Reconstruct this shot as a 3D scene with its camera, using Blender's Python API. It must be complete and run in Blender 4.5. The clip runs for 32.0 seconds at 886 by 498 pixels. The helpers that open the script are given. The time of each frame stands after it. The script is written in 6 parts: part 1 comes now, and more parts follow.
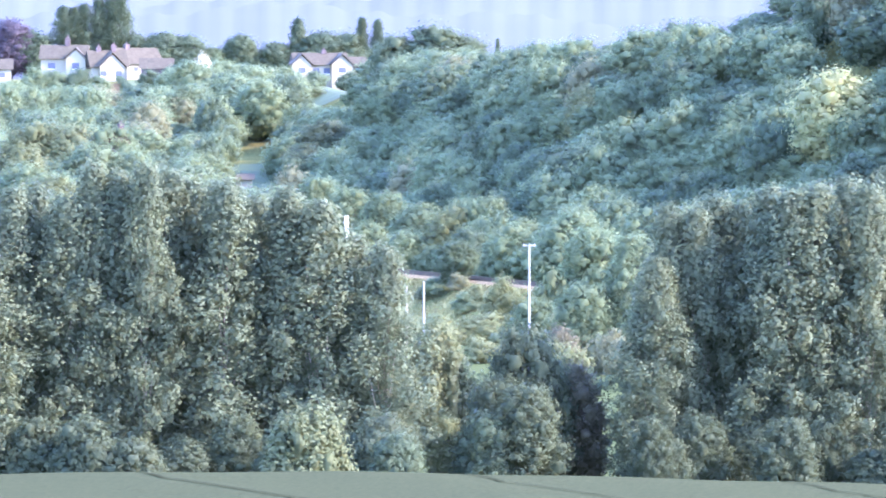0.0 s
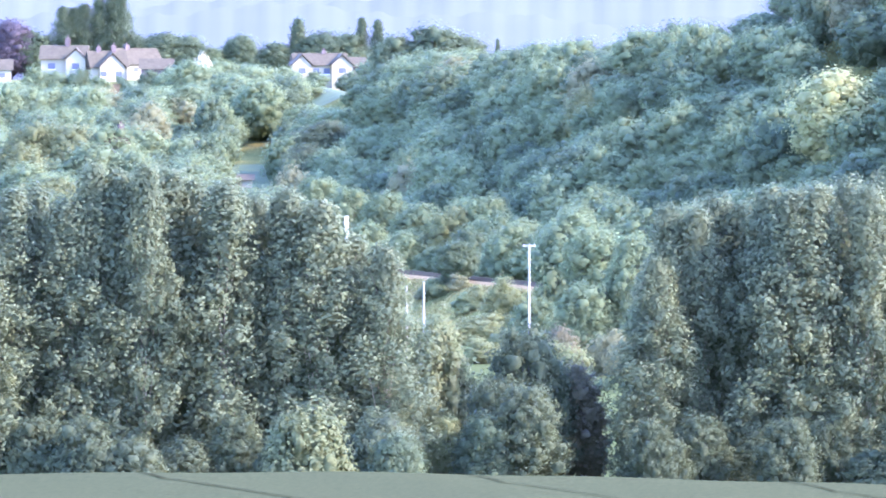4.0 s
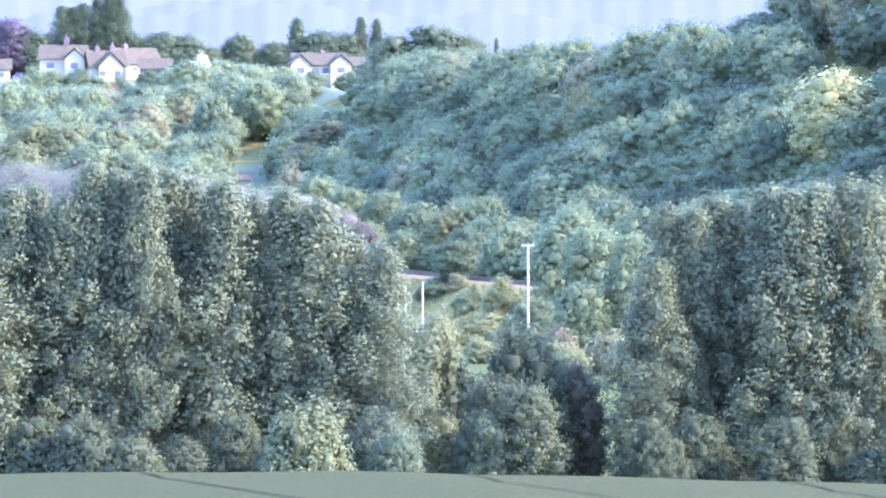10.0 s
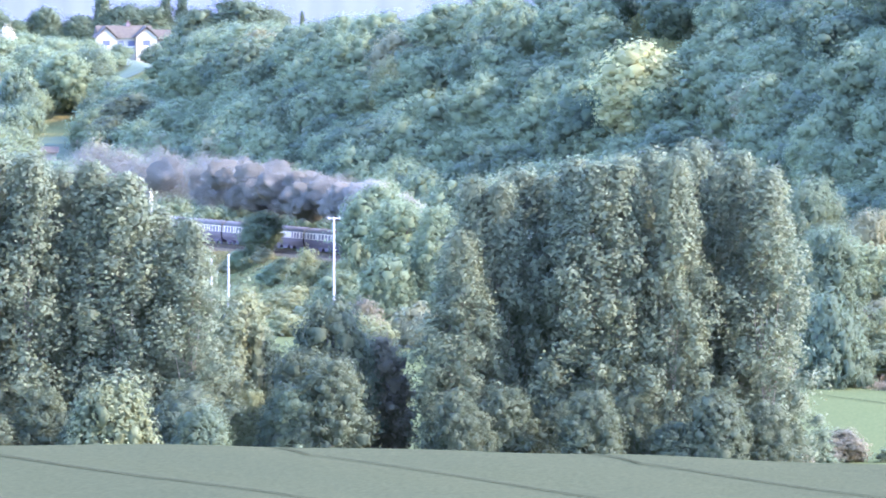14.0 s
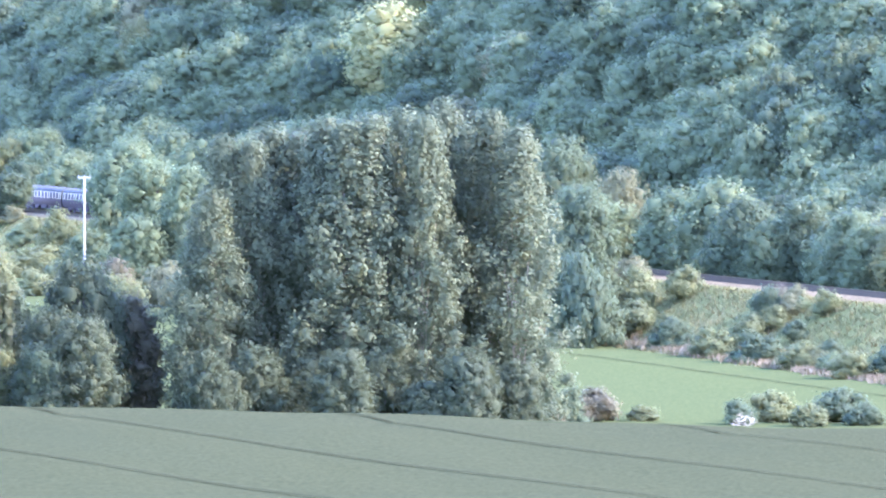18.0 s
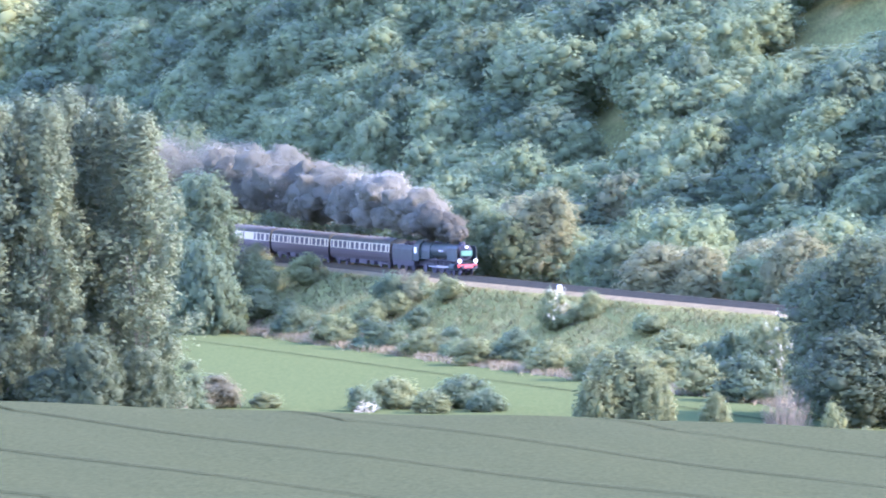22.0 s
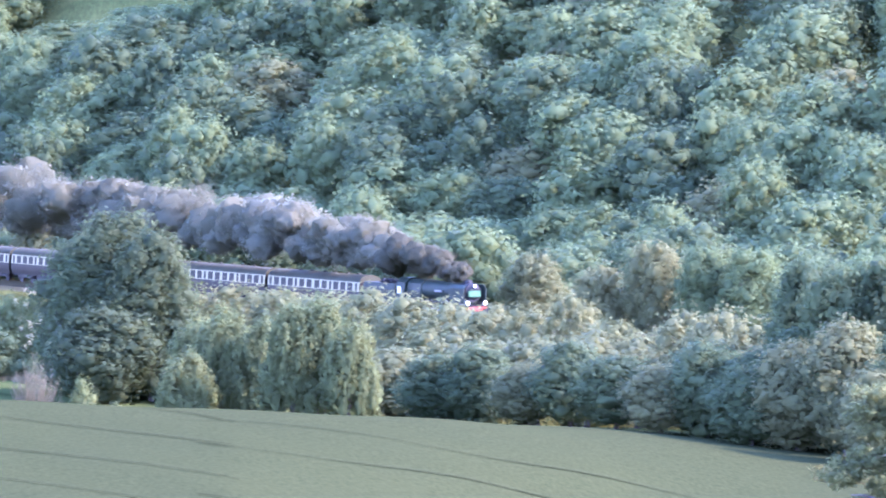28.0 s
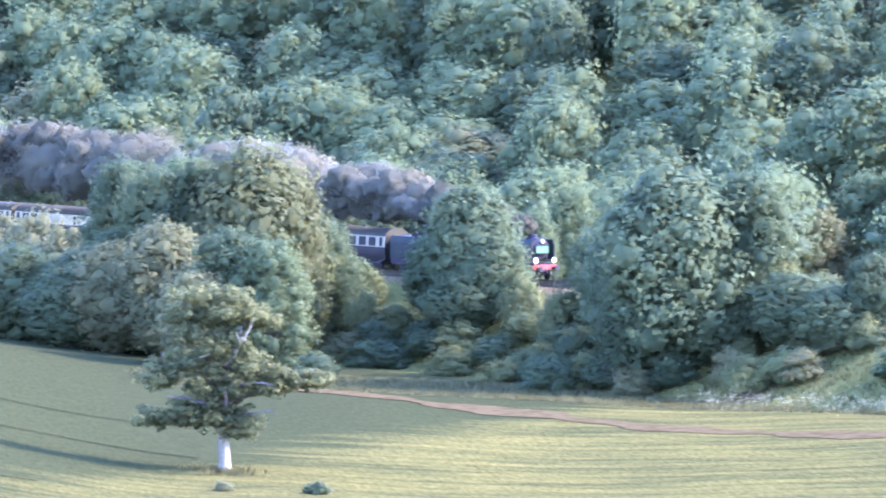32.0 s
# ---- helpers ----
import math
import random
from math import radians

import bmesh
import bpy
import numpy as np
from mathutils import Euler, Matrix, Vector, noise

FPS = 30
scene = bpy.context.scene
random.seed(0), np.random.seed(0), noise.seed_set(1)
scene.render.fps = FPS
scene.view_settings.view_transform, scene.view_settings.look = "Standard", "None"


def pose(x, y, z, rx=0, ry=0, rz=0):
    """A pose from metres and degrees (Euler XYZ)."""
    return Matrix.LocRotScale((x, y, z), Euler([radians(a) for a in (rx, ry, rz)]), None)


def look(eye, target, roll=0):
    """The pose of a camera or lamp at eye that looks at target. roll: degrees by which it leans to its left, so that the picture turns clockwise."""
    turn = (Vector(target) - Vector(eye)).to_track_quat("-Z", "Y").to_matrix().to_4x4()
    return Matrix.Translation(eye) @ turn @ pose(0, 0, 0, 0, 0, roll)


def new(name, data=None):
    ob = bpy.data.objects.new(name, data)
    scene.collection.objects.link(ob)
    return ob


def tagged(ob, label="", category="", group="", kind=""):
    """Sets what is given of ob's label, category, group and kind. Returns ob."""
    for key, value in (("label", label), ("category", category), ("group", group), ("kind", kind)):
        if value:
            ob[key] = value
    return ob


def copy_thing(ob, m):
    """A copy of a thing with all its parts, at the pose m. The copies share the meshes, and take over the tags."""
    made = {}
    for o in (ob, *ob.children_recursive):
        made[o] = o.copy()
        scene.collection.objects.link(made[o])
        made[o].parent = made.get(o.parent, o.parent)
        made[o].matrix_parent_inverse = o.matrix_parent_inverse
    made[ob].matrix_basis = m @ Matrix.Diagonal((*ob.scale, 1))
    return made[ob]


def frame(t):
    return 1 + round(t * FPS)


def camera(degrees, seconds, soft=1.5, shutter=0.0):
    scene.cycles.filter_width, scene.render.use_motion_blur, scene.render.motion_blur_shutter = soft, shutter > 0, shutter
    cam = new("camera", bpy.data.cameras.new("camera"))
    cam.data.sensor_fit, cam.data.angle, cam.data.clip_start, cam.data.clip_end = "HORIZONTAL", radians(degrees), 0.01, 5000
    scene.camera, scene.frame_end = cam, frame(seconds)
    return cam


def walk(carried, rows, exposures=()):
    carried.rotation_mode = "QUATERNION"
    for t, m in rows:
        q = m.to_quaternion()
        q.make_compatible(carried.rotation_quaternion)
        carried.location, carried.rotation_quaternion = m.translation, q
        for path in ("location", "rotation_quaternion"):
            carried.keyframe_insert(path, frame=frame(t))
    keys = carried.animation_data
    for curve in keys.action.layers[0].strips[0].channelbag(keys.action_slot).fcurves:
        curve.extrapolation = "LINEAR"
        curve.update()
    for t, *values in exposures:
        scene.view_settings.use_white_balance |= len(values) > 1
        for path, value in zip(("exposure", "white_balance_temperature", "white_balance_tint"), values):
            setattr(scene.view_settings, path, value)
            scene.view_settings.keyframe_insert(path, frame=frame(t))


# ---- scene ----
# The camera stands on a hillside tripod and pans after the train.
EYE = 41.57  # metres above rail level, which is z = 0
cam = camera(6.0, 32.0, soft=1.9, shutter=0.5)
# seconds, degrees to the right, degrees up
PAN = [
    (0, 0.000, -1.611),
    (0.5, -0.000, -1.611),
    (2, -0.000, -1.611),
    (3.5, 0.000, -1.609),
    (5.5, 0.000, -1.608),
    (6, 0.000, -1.609),
    (6.5, 0.000, -1.608),
    (7, 0.000, -1.607),
    (8.5, 0.000, -1.606),
    (9, 0.000, -1.606),
    (9.5, 0.000, -1.606),
    (10, 0.008, -1.611),
    (10.5, 0.059, -1.619),
    (11, 0.103, -1.624),
    (11.5, 0.193, -1.670),
    (12, 0.237, -1.672),
    (12.5, 0.526, -1.735),
    (13, 1.117, -1.717),
    (13.5, 1.263, -1.759),
    (15.5, 1.782, -1.837),
    (16, 2.000, -1.867),
    (16.5, 2.297, -1.877),
    (17, 2.582, -1.879),
    (17.5, 2.811, -1.896),
    (18, 3.016, -2.073),
    (18.5, 3.173, -2.217),
    (19, 3.509, -2.170),
    (19.5, 3.992, -2.140),
    (20, 4.403, -2.123),
    (20.5, 4.687, -2.130),
    (21, 4.943, -2.129),
    (21.5, 5.229, -2.138),
    (22, 5.578, -2.161),
    (22.5, 5.963, -2.180),
    (23, 6.317, -2.197),
    (23.5, 6.701, -2.202),
    (24, 7.092, -2.210),
    (24.5, 7.403, -2.229),
    (26.5, 9.080, -2.289),
    (27, 9.709, -2.294),
    (27.5, 10.267, -2.301),
    (28, 10.669, -2.322),
    (28.5, 11.053, -2.336),
    (29, 11.472, -2.415),
    (29.5, 12.035, -2.667),
    (30, 12.793, -2.853),
    (30.5, 13.545, -2.962),
    (31, 14.287, -2.999),
    (31.5, 14.823, -2.999),
    (32, 15.307, -2.986),
]
walk(cam, [(t, pose(0, 0, EYE, 90 + up, 0, -right)) for t, right, up in PAN],
     [(0, 4.37, 4700, 61), (12, 4.37, 4700, 61), (17, 4.44, 4710, 61), (20, 4.25, 4740, 61), (27, 4.17, 4720, 61), (32, 4.10, 4680, 58)])

# ---------------------------------------------------------------- light
SUN_AZ, SUN_EL = 106.0, 33.0  # degrees to the right of the first view, degrees up
world = bpy.data.worlds.new("sky")
scene.world = world
world.use_nodes = True
wn = world.node_tree.nodes
sky = wn.new("ShaderNodeTexSky")
sky.sky_type = "NISHITA"
sky.sun_disc = False
sky.sun_elevation, sky.sun_rotation = radians(SUN_EL), radians(SUN_AZ)
sky.air_density, sky.dust_density, sky.ozone_density = 1.6, 1.2, 2.5
wn["Background"].inputs["Strength"].default_value = 0.15
world.node_tree.links.new(sky.outputs[0], wn["Background"].inputs["Color"])
sun = new("sun", bpy.data.lights.new("sun", "SUN"))
sun.data.energy, sun.data.angle, sun.data.color = 1.9, radians(2.5), (1.0, 0.79, 0.38)
sa, se = radians(SUN_AZ), radians(SUN_EL)
sun.matrix_world = look((300 * math.sin(sa), 300 * math.cos(sa), 300), (300 * math.sin(sa) - math.sin(sa) * math.cos(se), 300 * math.cos(sa) - math.cos(sa) * math.cos(se), 300 - math.sin(se)))

# ---------------------------------------------------------------- materials
MATS = {}


def base_material(name):
    m = bpy.data.materials.new(name)
    m.use_nodes = True
    n, l = m.node_tree.nodes, m.node_tree.links
    return m, n, l, n["Principled BSDF"]


def noise_node(n, l, scale, detail=3.0, coords=None, rough=0.6):
    tex = n.new("ShaderNodeTexNoise")
    tex.inputs["Scale"].default_value = scale
    tex.inputs["Detail"].default_value = detail
    tex.inputs["Roughness"].default_value = rough
    if coords is not None:
        l.new(coords, tex.inputs["Vector"])
    return tex


def ramp_node(n, l, source, stops):
    r = n.new("ShaderNodeValToRGB")
    e = r.color_ramp.elements
    while len(e) < len(stops):
        e.new(0.5)
    for k, (p, c) in enumerate(stops):
        e[k].position, e[k].color = p, (*c, 1)
    l.new(source, r.inputs["Fac"])
    return r


def mixed(n, l, fac, a, b, mode="MIX"):
    m = n.new("ShaderNodeMix")
    m.data_type, m.blend_type = "RGBA", mode
    for value, index in ((fac, 0), (a, 6), (b, 7)):
        if isinstance(value, (int, float)):
            m.inputs[index].default_value = value
        elif isinstance(value, tuple):
            m.inputs[index].default_value = (*value, 1)
        else:
            l.new(value, m.inputs[index])
    return m.outputs[2]


def foliage(name, dark, light, through_leaf=0.5, scale=0.12, speckle=0.14):
    """Leaves: two greens that vary leaf by leaf, tree by tree and over the wood."""
    if name in MATS:
        return MATS[name]
    m, n, l, b = base_material(name)
    geo = n.new("ShaderNodeNewGeometry")
    info = n.new("ShaderNodeObjectInfo")
    big = noise_node(n, l, scale, 2.0, geo.outputs["Position"])
    fine = noise_node(n, l, 2.4, 3.0, geo.outputs["Position"], 0.7)

    def plus(source, amount, rest):
        k = n.new("ShaderNodeMath")
        k.operation = "MULTIPLY_ADD"
        l.new(source, k.inputs[0])
        k.inputs[1].default_value = amount
        l.new(rest, k.inputs[2])
        return k

    add = plus(geo.outputs["Random Per Island"], speckle, fine.outputs["Fac"])
    add = plus(big.outputs["Fac"], 2.6, add.outputs[0])
    add2 = plus(info.outputs["Random"], 0.35, add.outputs[0])
    mean = tuple((a + c) / 2 for a, c in zip(dark, light))
    r = ramp_node(n, l, add2.outputs[0], [(0.45, dark), (0.95, mean), (1.4 / 1.5, light)])
    sub = n.new("ShaderNodeMath")
    sub.operation = "MULTIPLY"
    l.new(add2.outputs[0], sub.inputs[0])
    sub.inputs[1].default_value = 0.31
    l.new(sub.outputs[0], r.inputs["Fac"])
    r.color_ramp.elements[0].position, r.color_ramp.elements[1].position, r.color_ramp.elements[2].position = 0.3, 0.65, 0.95
    l.new(r.outputs["Color"], b.inputs["Base Color"])
    b.inputs["Roughness"].default_value = 0.7
    b.inputs["Specular IOR Level"].default_value = 0.1
    relief = n.new("ShaderNodeBump")
    relief.inputs["Strength"].default_value, relief.inputs["Distance"].default_value = 0.7, 0.25
    l.new(fine.outputs["Fac"], relief.inputs["Height"])
    l.new(relief.outputs[0], b.inputs["Normal"])
    t = n.new("ShaderNodeBsdfTranslucent")
    l.new(r.outputs["Color"], t.inputs["Color"])
    mix = n.new("ShaderNodeMixShader")
    mix.inputs[0].default_value = through_leaf
    l.new(b.outputs[0], mix.inputs[1])
    l.new(t.outputs[0], mix.inputs[2])
    l.new(mix.outputs[0], n["Material Output"].inputs["Surface"])
    MATS[name] = m
    return m


def plain(name, color, rough=0.6, metal=0.0, vary=0.12, scale=3.0, bump=0.0, spec=0.5):
    """A paint, metal or wood with fine and broad variation of tone."""
    if name in MATS:
        return MATS[name]
    m, n, l, b = base_material(name)
    tc = n.new("ShaderNodeTexCoord")
    a = noise_node(n, l, scale, 4.0, tc.outputs["Object"])
    lo = tuple(c * (1 - vary) for c in color)
    hi = tuple(min(1, c * (1 + vary)) for c in color)
    r = ramp_node(n, l, a.outputs["Fac"], [(0.3, lo), (0.7, hi)])
    l.new(r.outputs["Color"], b.inputs["Base Color"])
    b.inputs["Roughness"].default_value = rough
    b.inputs["Metallic"].default_value = metal
    b.inputs["Specular IOR Level"].default_value = spec
    if bump:
        f = noise_node(n, l, scale * 6, 4.0, tc.outputs["Object"])
        bn = n.new("ShaderNodeBump")
        bn.inputs["Strength"].default_value = bump
        bn.inputs["Distance"].default_value = 0.05
        l.new(f.outputs["Fac"], bn.inputs["Height"])
        l.new(bn.outputs[0], b.inputs["Normal"])
    MATS[name] = m
    return m


LEAF = {
    # woodland green is lightened a little to suggest haze over the hillside
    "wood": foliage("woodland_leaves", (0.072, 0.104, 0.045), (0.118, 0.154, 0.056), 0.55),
    "dark": foliage("dark_leaves", (0.048, 0.074, 0.034), (0.084, 0.112, 0.044), 0.55),
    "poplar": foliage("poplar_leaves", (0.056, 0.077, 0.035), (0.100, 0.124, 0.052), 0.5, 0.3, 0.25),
    "pale": foliage("pale_willow_leaves", (0.078, 0.100, 0.036), (0.124, 0.140, 0.048), 0.55),
    "haw": foliage("hawthorn_leaves", (0.090, 0.108, 0.044), (0.157, 0.160, 0.063), 0.55),
    "lime": foliage("yellow_green_leaves", (0.157, 0.190, 0.061), (0.252, 0.266, 0.092), 0.55),
    "oak": foliage("oak_leaves", (0.059, 0.075, 0.029), (0.128, 0.138, 0.044), 0.55),
    "shrub": foliage("shrub_leaves", (0.072, 0.094, 0.034), (0.139, 0.156, 0.050), 0.55),
    "ash": foliage("ash_leaves", (0.052, 0.082, 0.038), (0.105, 0.136, 0.053), 0.55),
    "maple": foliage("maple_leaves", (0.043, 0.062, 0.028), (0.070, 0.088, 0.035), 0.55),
    "red": foliage("coppery_leaves", (0.070, 0.074, 0.034), (0.116, 0.112, 0.050), 0.55),
    "white": foliage("white_blossom", (0.230, 0.225, 0.120), (0.360, 0.350, 0.200), 0.2),
    "copper": foliage("copper_beech_leaves", (0.045, 0.042, 0.042), (0.075, 0.063, 0.054)),
    "grass": foliage("long_grass", (0.082, 0.098, 0.031), (0.157, 0.152, 0.053), 0.3, 0.06),
    "straw": foliage("dry_grass", (0.170, 0.156, 0.074), (0.260, 0.232, 0.112), 0.3, 0.06),
}
BARK = plain("bark", (0.075, 0.065, 0.056), 0.9, vary=0.35, scale=6, bump=0.6)
PALE_BARK = plain("pale_bark", (0.165, 0.155, 0.090), 0.85, vary=0.3, scale=5, bump=0.5)
TWIG = plain("dry_twigs", (0.064, 0.056, 0.022), 0.9, vary=0.3)


def field_material():
    """Crops, meadow and woodland floor, told apart by where they lie."""
    m, n, l, b = base_material("fields")
    geo = n.new("ShaderNodeNewGeometry")
    sep = n.new("ShaderNodeSeparateXYZ")
    l.new(geo.outputs["Position"], sep.inputs[0])
    tuft = n.new("ShaderNodeMapping")
    tuft.vector_type = "TEXTURE"
    tuft.inputs["Rotation"].default_value = (0, 0, radians(-8))
    tuft.inputs["Scale"].default_value = (0.34, 2.0, 1.0)
    l.new(geo.outputs["Position"], tuft.inputs["Vector"])
    fine = noise_node(n, l, 1.0, 4.0, tuft.outputs[0], 0.8)
    mid = noise_node(n, l, 0.12, 5.0, geo.outputs["Position"])
    mapping = n.new("ShaderNodeMapping")
    mapping.vector_type = "TEXTURE"
    mapping.inputs["Rotation"].default_value = (0, 0, radians(-15))
    mapping.inputs["Scale"].default_value = (15, 3.4, 10)
    l.new(geo.outputs["Position"], mapping.inputs["Vector"])
    streak = noise_node(n, l, 1.0, 5.0, mapping.outputs[0], 0.7)
    green = ramp_node(n, l, fine.outputs["Fac"], [(0.34, (0.0158, 0.0196, 0.0074)), (0.66, (0.0295, 0.0336, 0.0128))])
    dull = mixed(n, l, mid.outputs["Fac"], green.outputs["Color"], (0.0215, 0.0270, 0.0110))
    dull = mixed(n, l, 0.6, dull, green.outputs["Color"])
    yellow = ramp_node(n, l, fine.outputs["Fac"], [(0.34, (0.052, 0.049, 0.012)), (0.66, (0.108, 0.096, 0.024))])
    # ripening barley low on the slope, in streaks
    edge = n.new("ShaderNodeVectorMath")
    edge.operation = "DOT_PRODUCT"
    l.new(geo.outputs["Position"], edge.inputs[0])
    edge.inputs[1].default_value = (0.0254, -0.0185, 0.0)
    along = n.new("ShaderNodeMath")
    along.operation = "ADD"
    l.new(edge.outputs["Value"], along.inputs[0])
    along.inputs[1].default_value = 7.22
    side = n.new("ShaderNodeVectorMath")
    side.operation = "DOT_PRODUCT"
    l.new(geo.outputs["Position"], side.inputs[0])
    side.inputs[1].default_value = (0.0292, -0.00705, 0.0)
    inside = n.new("ShaderNodeMath")
    inside.operation = "ADD"
    l.new(side.outputs["Value"], inside.inputs[0])
    inside.inputs[1].default_value = 0.30
    least = n.new("ShaderNodeMath")
    least.operation = "MINIMUM"
    l.new(along.outputs[0], least.inputs[0])
    l.new(inside.outputs[0], least.inputs[1])
    capped = n.new("ShaderNodeClamp")
    l.new(least.outputs[0], capped.inputs[0])
    capped.inputs["Min"].default_value, capped.inputs["Max"].default_value = -0.4, 0.07
    both = n.new("ShaderNodeMath")
    both.operation = "ADD"
    l.new(capped.outputs[0], both.inputs[0])
    l.new(streak.outputs["Fac"], both.inputs[1])
    ripe = ramp_node(n, l, both.outputs[0], [(0.36, (0, 0, 0)), (0.82, (1, 1, 1))])
    near = mixed(n, l, ripe.outputs["Color"], dull, yellow.outputs["Color"])
    # the meadow on the valley floor
    meadow = ramp_node(n, l, fine.outputs["Fac"], [(0.3, (0.027, 0.037, 0.0110)), (0.7, (0.040, 0.050, 0.0150))])
    step = n.new("ShaderNodeMath")
    step.operation = "GREATER_THAN"
    l.new(sep.outputs["Y"], step.inputs[0])
    step.inputs[1].default_value = 745.0
    color = mixed(n, l, step.outputs[0], near, meadow.outputs["Color"])
    # rough grass on the embankment and under the wood
    bank = ramp_node(n, l, mid.outputs["Fac"], [(0.35, (0.052, 0.060, 0.0165)), (0.55, (0.078, 0.080, 0.021)), (0.72, (0.100, 0.092, 0.028))])
    blades = ramp_node(n, l, fine.outputs["Fac"], [(0.3, (0.6, 0.6, 0.6)), (0.7, (1.25, 1.25, 1.25))])
    rough = mixed(n, l, 1.0, bank.outputs["Color"], blades.outputs["Color"], "MULTIPLY")
    attr = n.new("ShaderNodeAttribute")
    attr.attribute_name = "rough_grass"
    color = mixed(n, l, attr.outputs["Fac"], color, rough)
    l.new(color, b.inputs["Base Color"])
    b.inputs["Roughness"].default_value = 1.0
    b.inputs["Specular IOR Level"].default_value = 0.0
    bn = n.new("ShaderNodeBump")
    bn.inputs["Strength"].default_value = 0.4
    bn.inputs["Distance"].default_value = 0.10
    l.new(fine.outputs["Fac"], bn.inputs["Height"])
    l.new(bn.outputs[0], b.inputs["Normal"])
    return m


# ---------------------------------------------------------------- small builders
def np_mesh(name, verts, faces, material=None):
    """A mesh from arrays: verts (n, 3), faces (m, 3) or (m, 4)."""
    me = bpy.data.meshes.new(name)
    verts, faces = np.asarray(verts, np.float32), np.asarray(faces, np.int32)
    k = faces.shape[1]
    me.vertices.add(len(verts))
    me.vertices.foreach_set("co", verts.ravel())
    me.loops.add(faces.size)
    me.loops.foreach_set("vertex_index", faces.ravel())
    me.polygons.add(len(faces))
    me.polygons.foreach_set("loop_start", np.arange(0, faces.size, k, dtype=np.int32))
    me.update(calc_edges=True)
    if material:
        me.materials.append(material)
    return me


def part(name, data, material, parent, label=""):
    """Links a bmesh or a mesh as one mesh object under a thing."""
    if isinstance(data, bmesh.types.BMesh):
        me = bpy.data.meshes.new(name)
        data.to_mesh(me)
        data.free()
        me.materials.append(material)
    else:
        me = data
    ob = new(name, me)
    ob.parent = parent
    if label:
        tagged(ob, label)
    return ob


def box(bm, x0, x1, y0, y1, z0, z1, bevel=0.0):
    m = Matrix.LocRotScale(((x0 + x1) / 2, (y0 + y1) / 2, (z0 + z1) / 2), None, (x1 - x0, y1 - y0, z1 - z0))
    made = bmesh.ops.create_cube(bm, size=1, matrix=m)["verts"]
    if bevel:
        edges = {e for v in made for e in v.link_edges}
        bmesh.ops.bevel(bm, geom=list(edges), offset=bevel, segments=1, affect="EDGES", profile=0.5)
    return bm


def rod(bm, a, b, r0, r1=None, sides=10):
    a, b = Vector(a), Vector(b)
    way = b - a
    m = Matrix.Translation((a + b) / 2) @ way.to_track_quat("Z", "Y").to_matrix().to_4x4()
    bmesh.ops.create_cone(bm, cap_ends=True, segments=sides, radius1=r0, radius2=r0 if r1 is None else r1, depth=way.length, matrix=m)
    return bm


def prism(bm, outline, y0, y1):
    """A solid with the (x, z) outline, from y0 to y1."""
    a = [bm.verts.new((x, y0, z)) for x, z in outline]
    b = [bm.verts.new((x, y1, z)) for x, z in outline]
    bm.faces.new(a)
    bm.faces.new(b[::-1])
    for i in range(len(a)):
        j = (i + 1) % len(a)
        bm.faces.new((a[j], a[i], b[i], b[j]))
    bmesh.ops.recalc_face_normals(bm, faces=bm.faces)
    return bm


# ---------------------------------------------------------------- the line of the railway
SPEED = 31.4
S_AXIS = np.arange(-1000.0, 620.0, 1.0)
_c = np.clip(S_AXIS, -430, 260) / 100
_heading = 0.3072 + 0.019125 * _c + 0.0057786 * _c * _c
_x, _y = np.cumsum(np.sin(_heading)), np.cumsum(-np.cos(_heading))
_zero = int(np.argmin(abs(S_AXIS)))
TX, TY = _x - _x[_zero] + 120.23, _y - _y[_zero] + 952.75
TAZ, TR = np.degrees(np.arctan2(TX, TY)), np.hypot(TX, TY)


def on_track(s, side=0.0, z=0.0):
    """A point s metres along the far track, side metres towards the camera's side of it."""
    h = float(np.interp(s, S_AXIS, _heading))
    return Vector((float(np.interp(s, S_AXIS, TX)) - side * math.cos(h), float(np.interp(s, S_AXIS, TY)) - side * math.sin(h), z))


def track_range(az):
    """The distance at which the railway crosses a direction."""
    return float(np.interp(az, TAZ, TR))


# ---------------------------------------------------------------- the lie of the land
CREST_AZ = (-9, -3, 0, 3, 4.1, 6.5, 9.3, 10.6, 12.3, 13.4, 13.95, 14.6, 15.6, 17.3, 19, 24)
CREST_EL = (-3.18, -3.18, -3.17, -3.265, -3.31, -3.365, -3.485, -3.56, -3.77, -3.90, -3.91, -3.92, -3.99, -4.06, -4.11, -4.3)
CREST_R = (660, 650, 640, 640, 640, 640, 645, 662, 692, 698, 700, 700, 700, 690, 675, 620)
# the crest as a smooth line
_fine = np.arange(-11, 26, 0.05)
_bell = np.exp(-0.5 * (np.arange(-30, 31) * 0.05 / 0.45) ** 2)
CREST_EL = np.convolve(np.pad(np.interp(_fine, CREST_AZ, CREST_EL), 30, "edge"), _bell / _bell.sum(), "valid")
CREST_R = np.convolve(np.pad(np.interp(_fine, CREST_AZ, CREST_R), 30, "edge"), _bell / _bell.sum(), "valid")
CREST_AZ = _fine
HILL_AZ = (-9, -3.2, -1.0, -0.5, 0.1, 1.0, 2.0, 2.5, 3.2, 20, 26)
HILL_START = (1560, 1560, 1540, 1480, 1410, 1340, 1290, 1265, 1230, 20, 20)
HILL_SLOPE = (0.095, 0.095, 0.095, 0.10, 0.15, 0.22, 0.27, 0.29, 0.30, 0.30, 0.30)
HILL_TOP = (26, 26, 26, 23, 26, 27, 31, 42, 75, 75, 75)


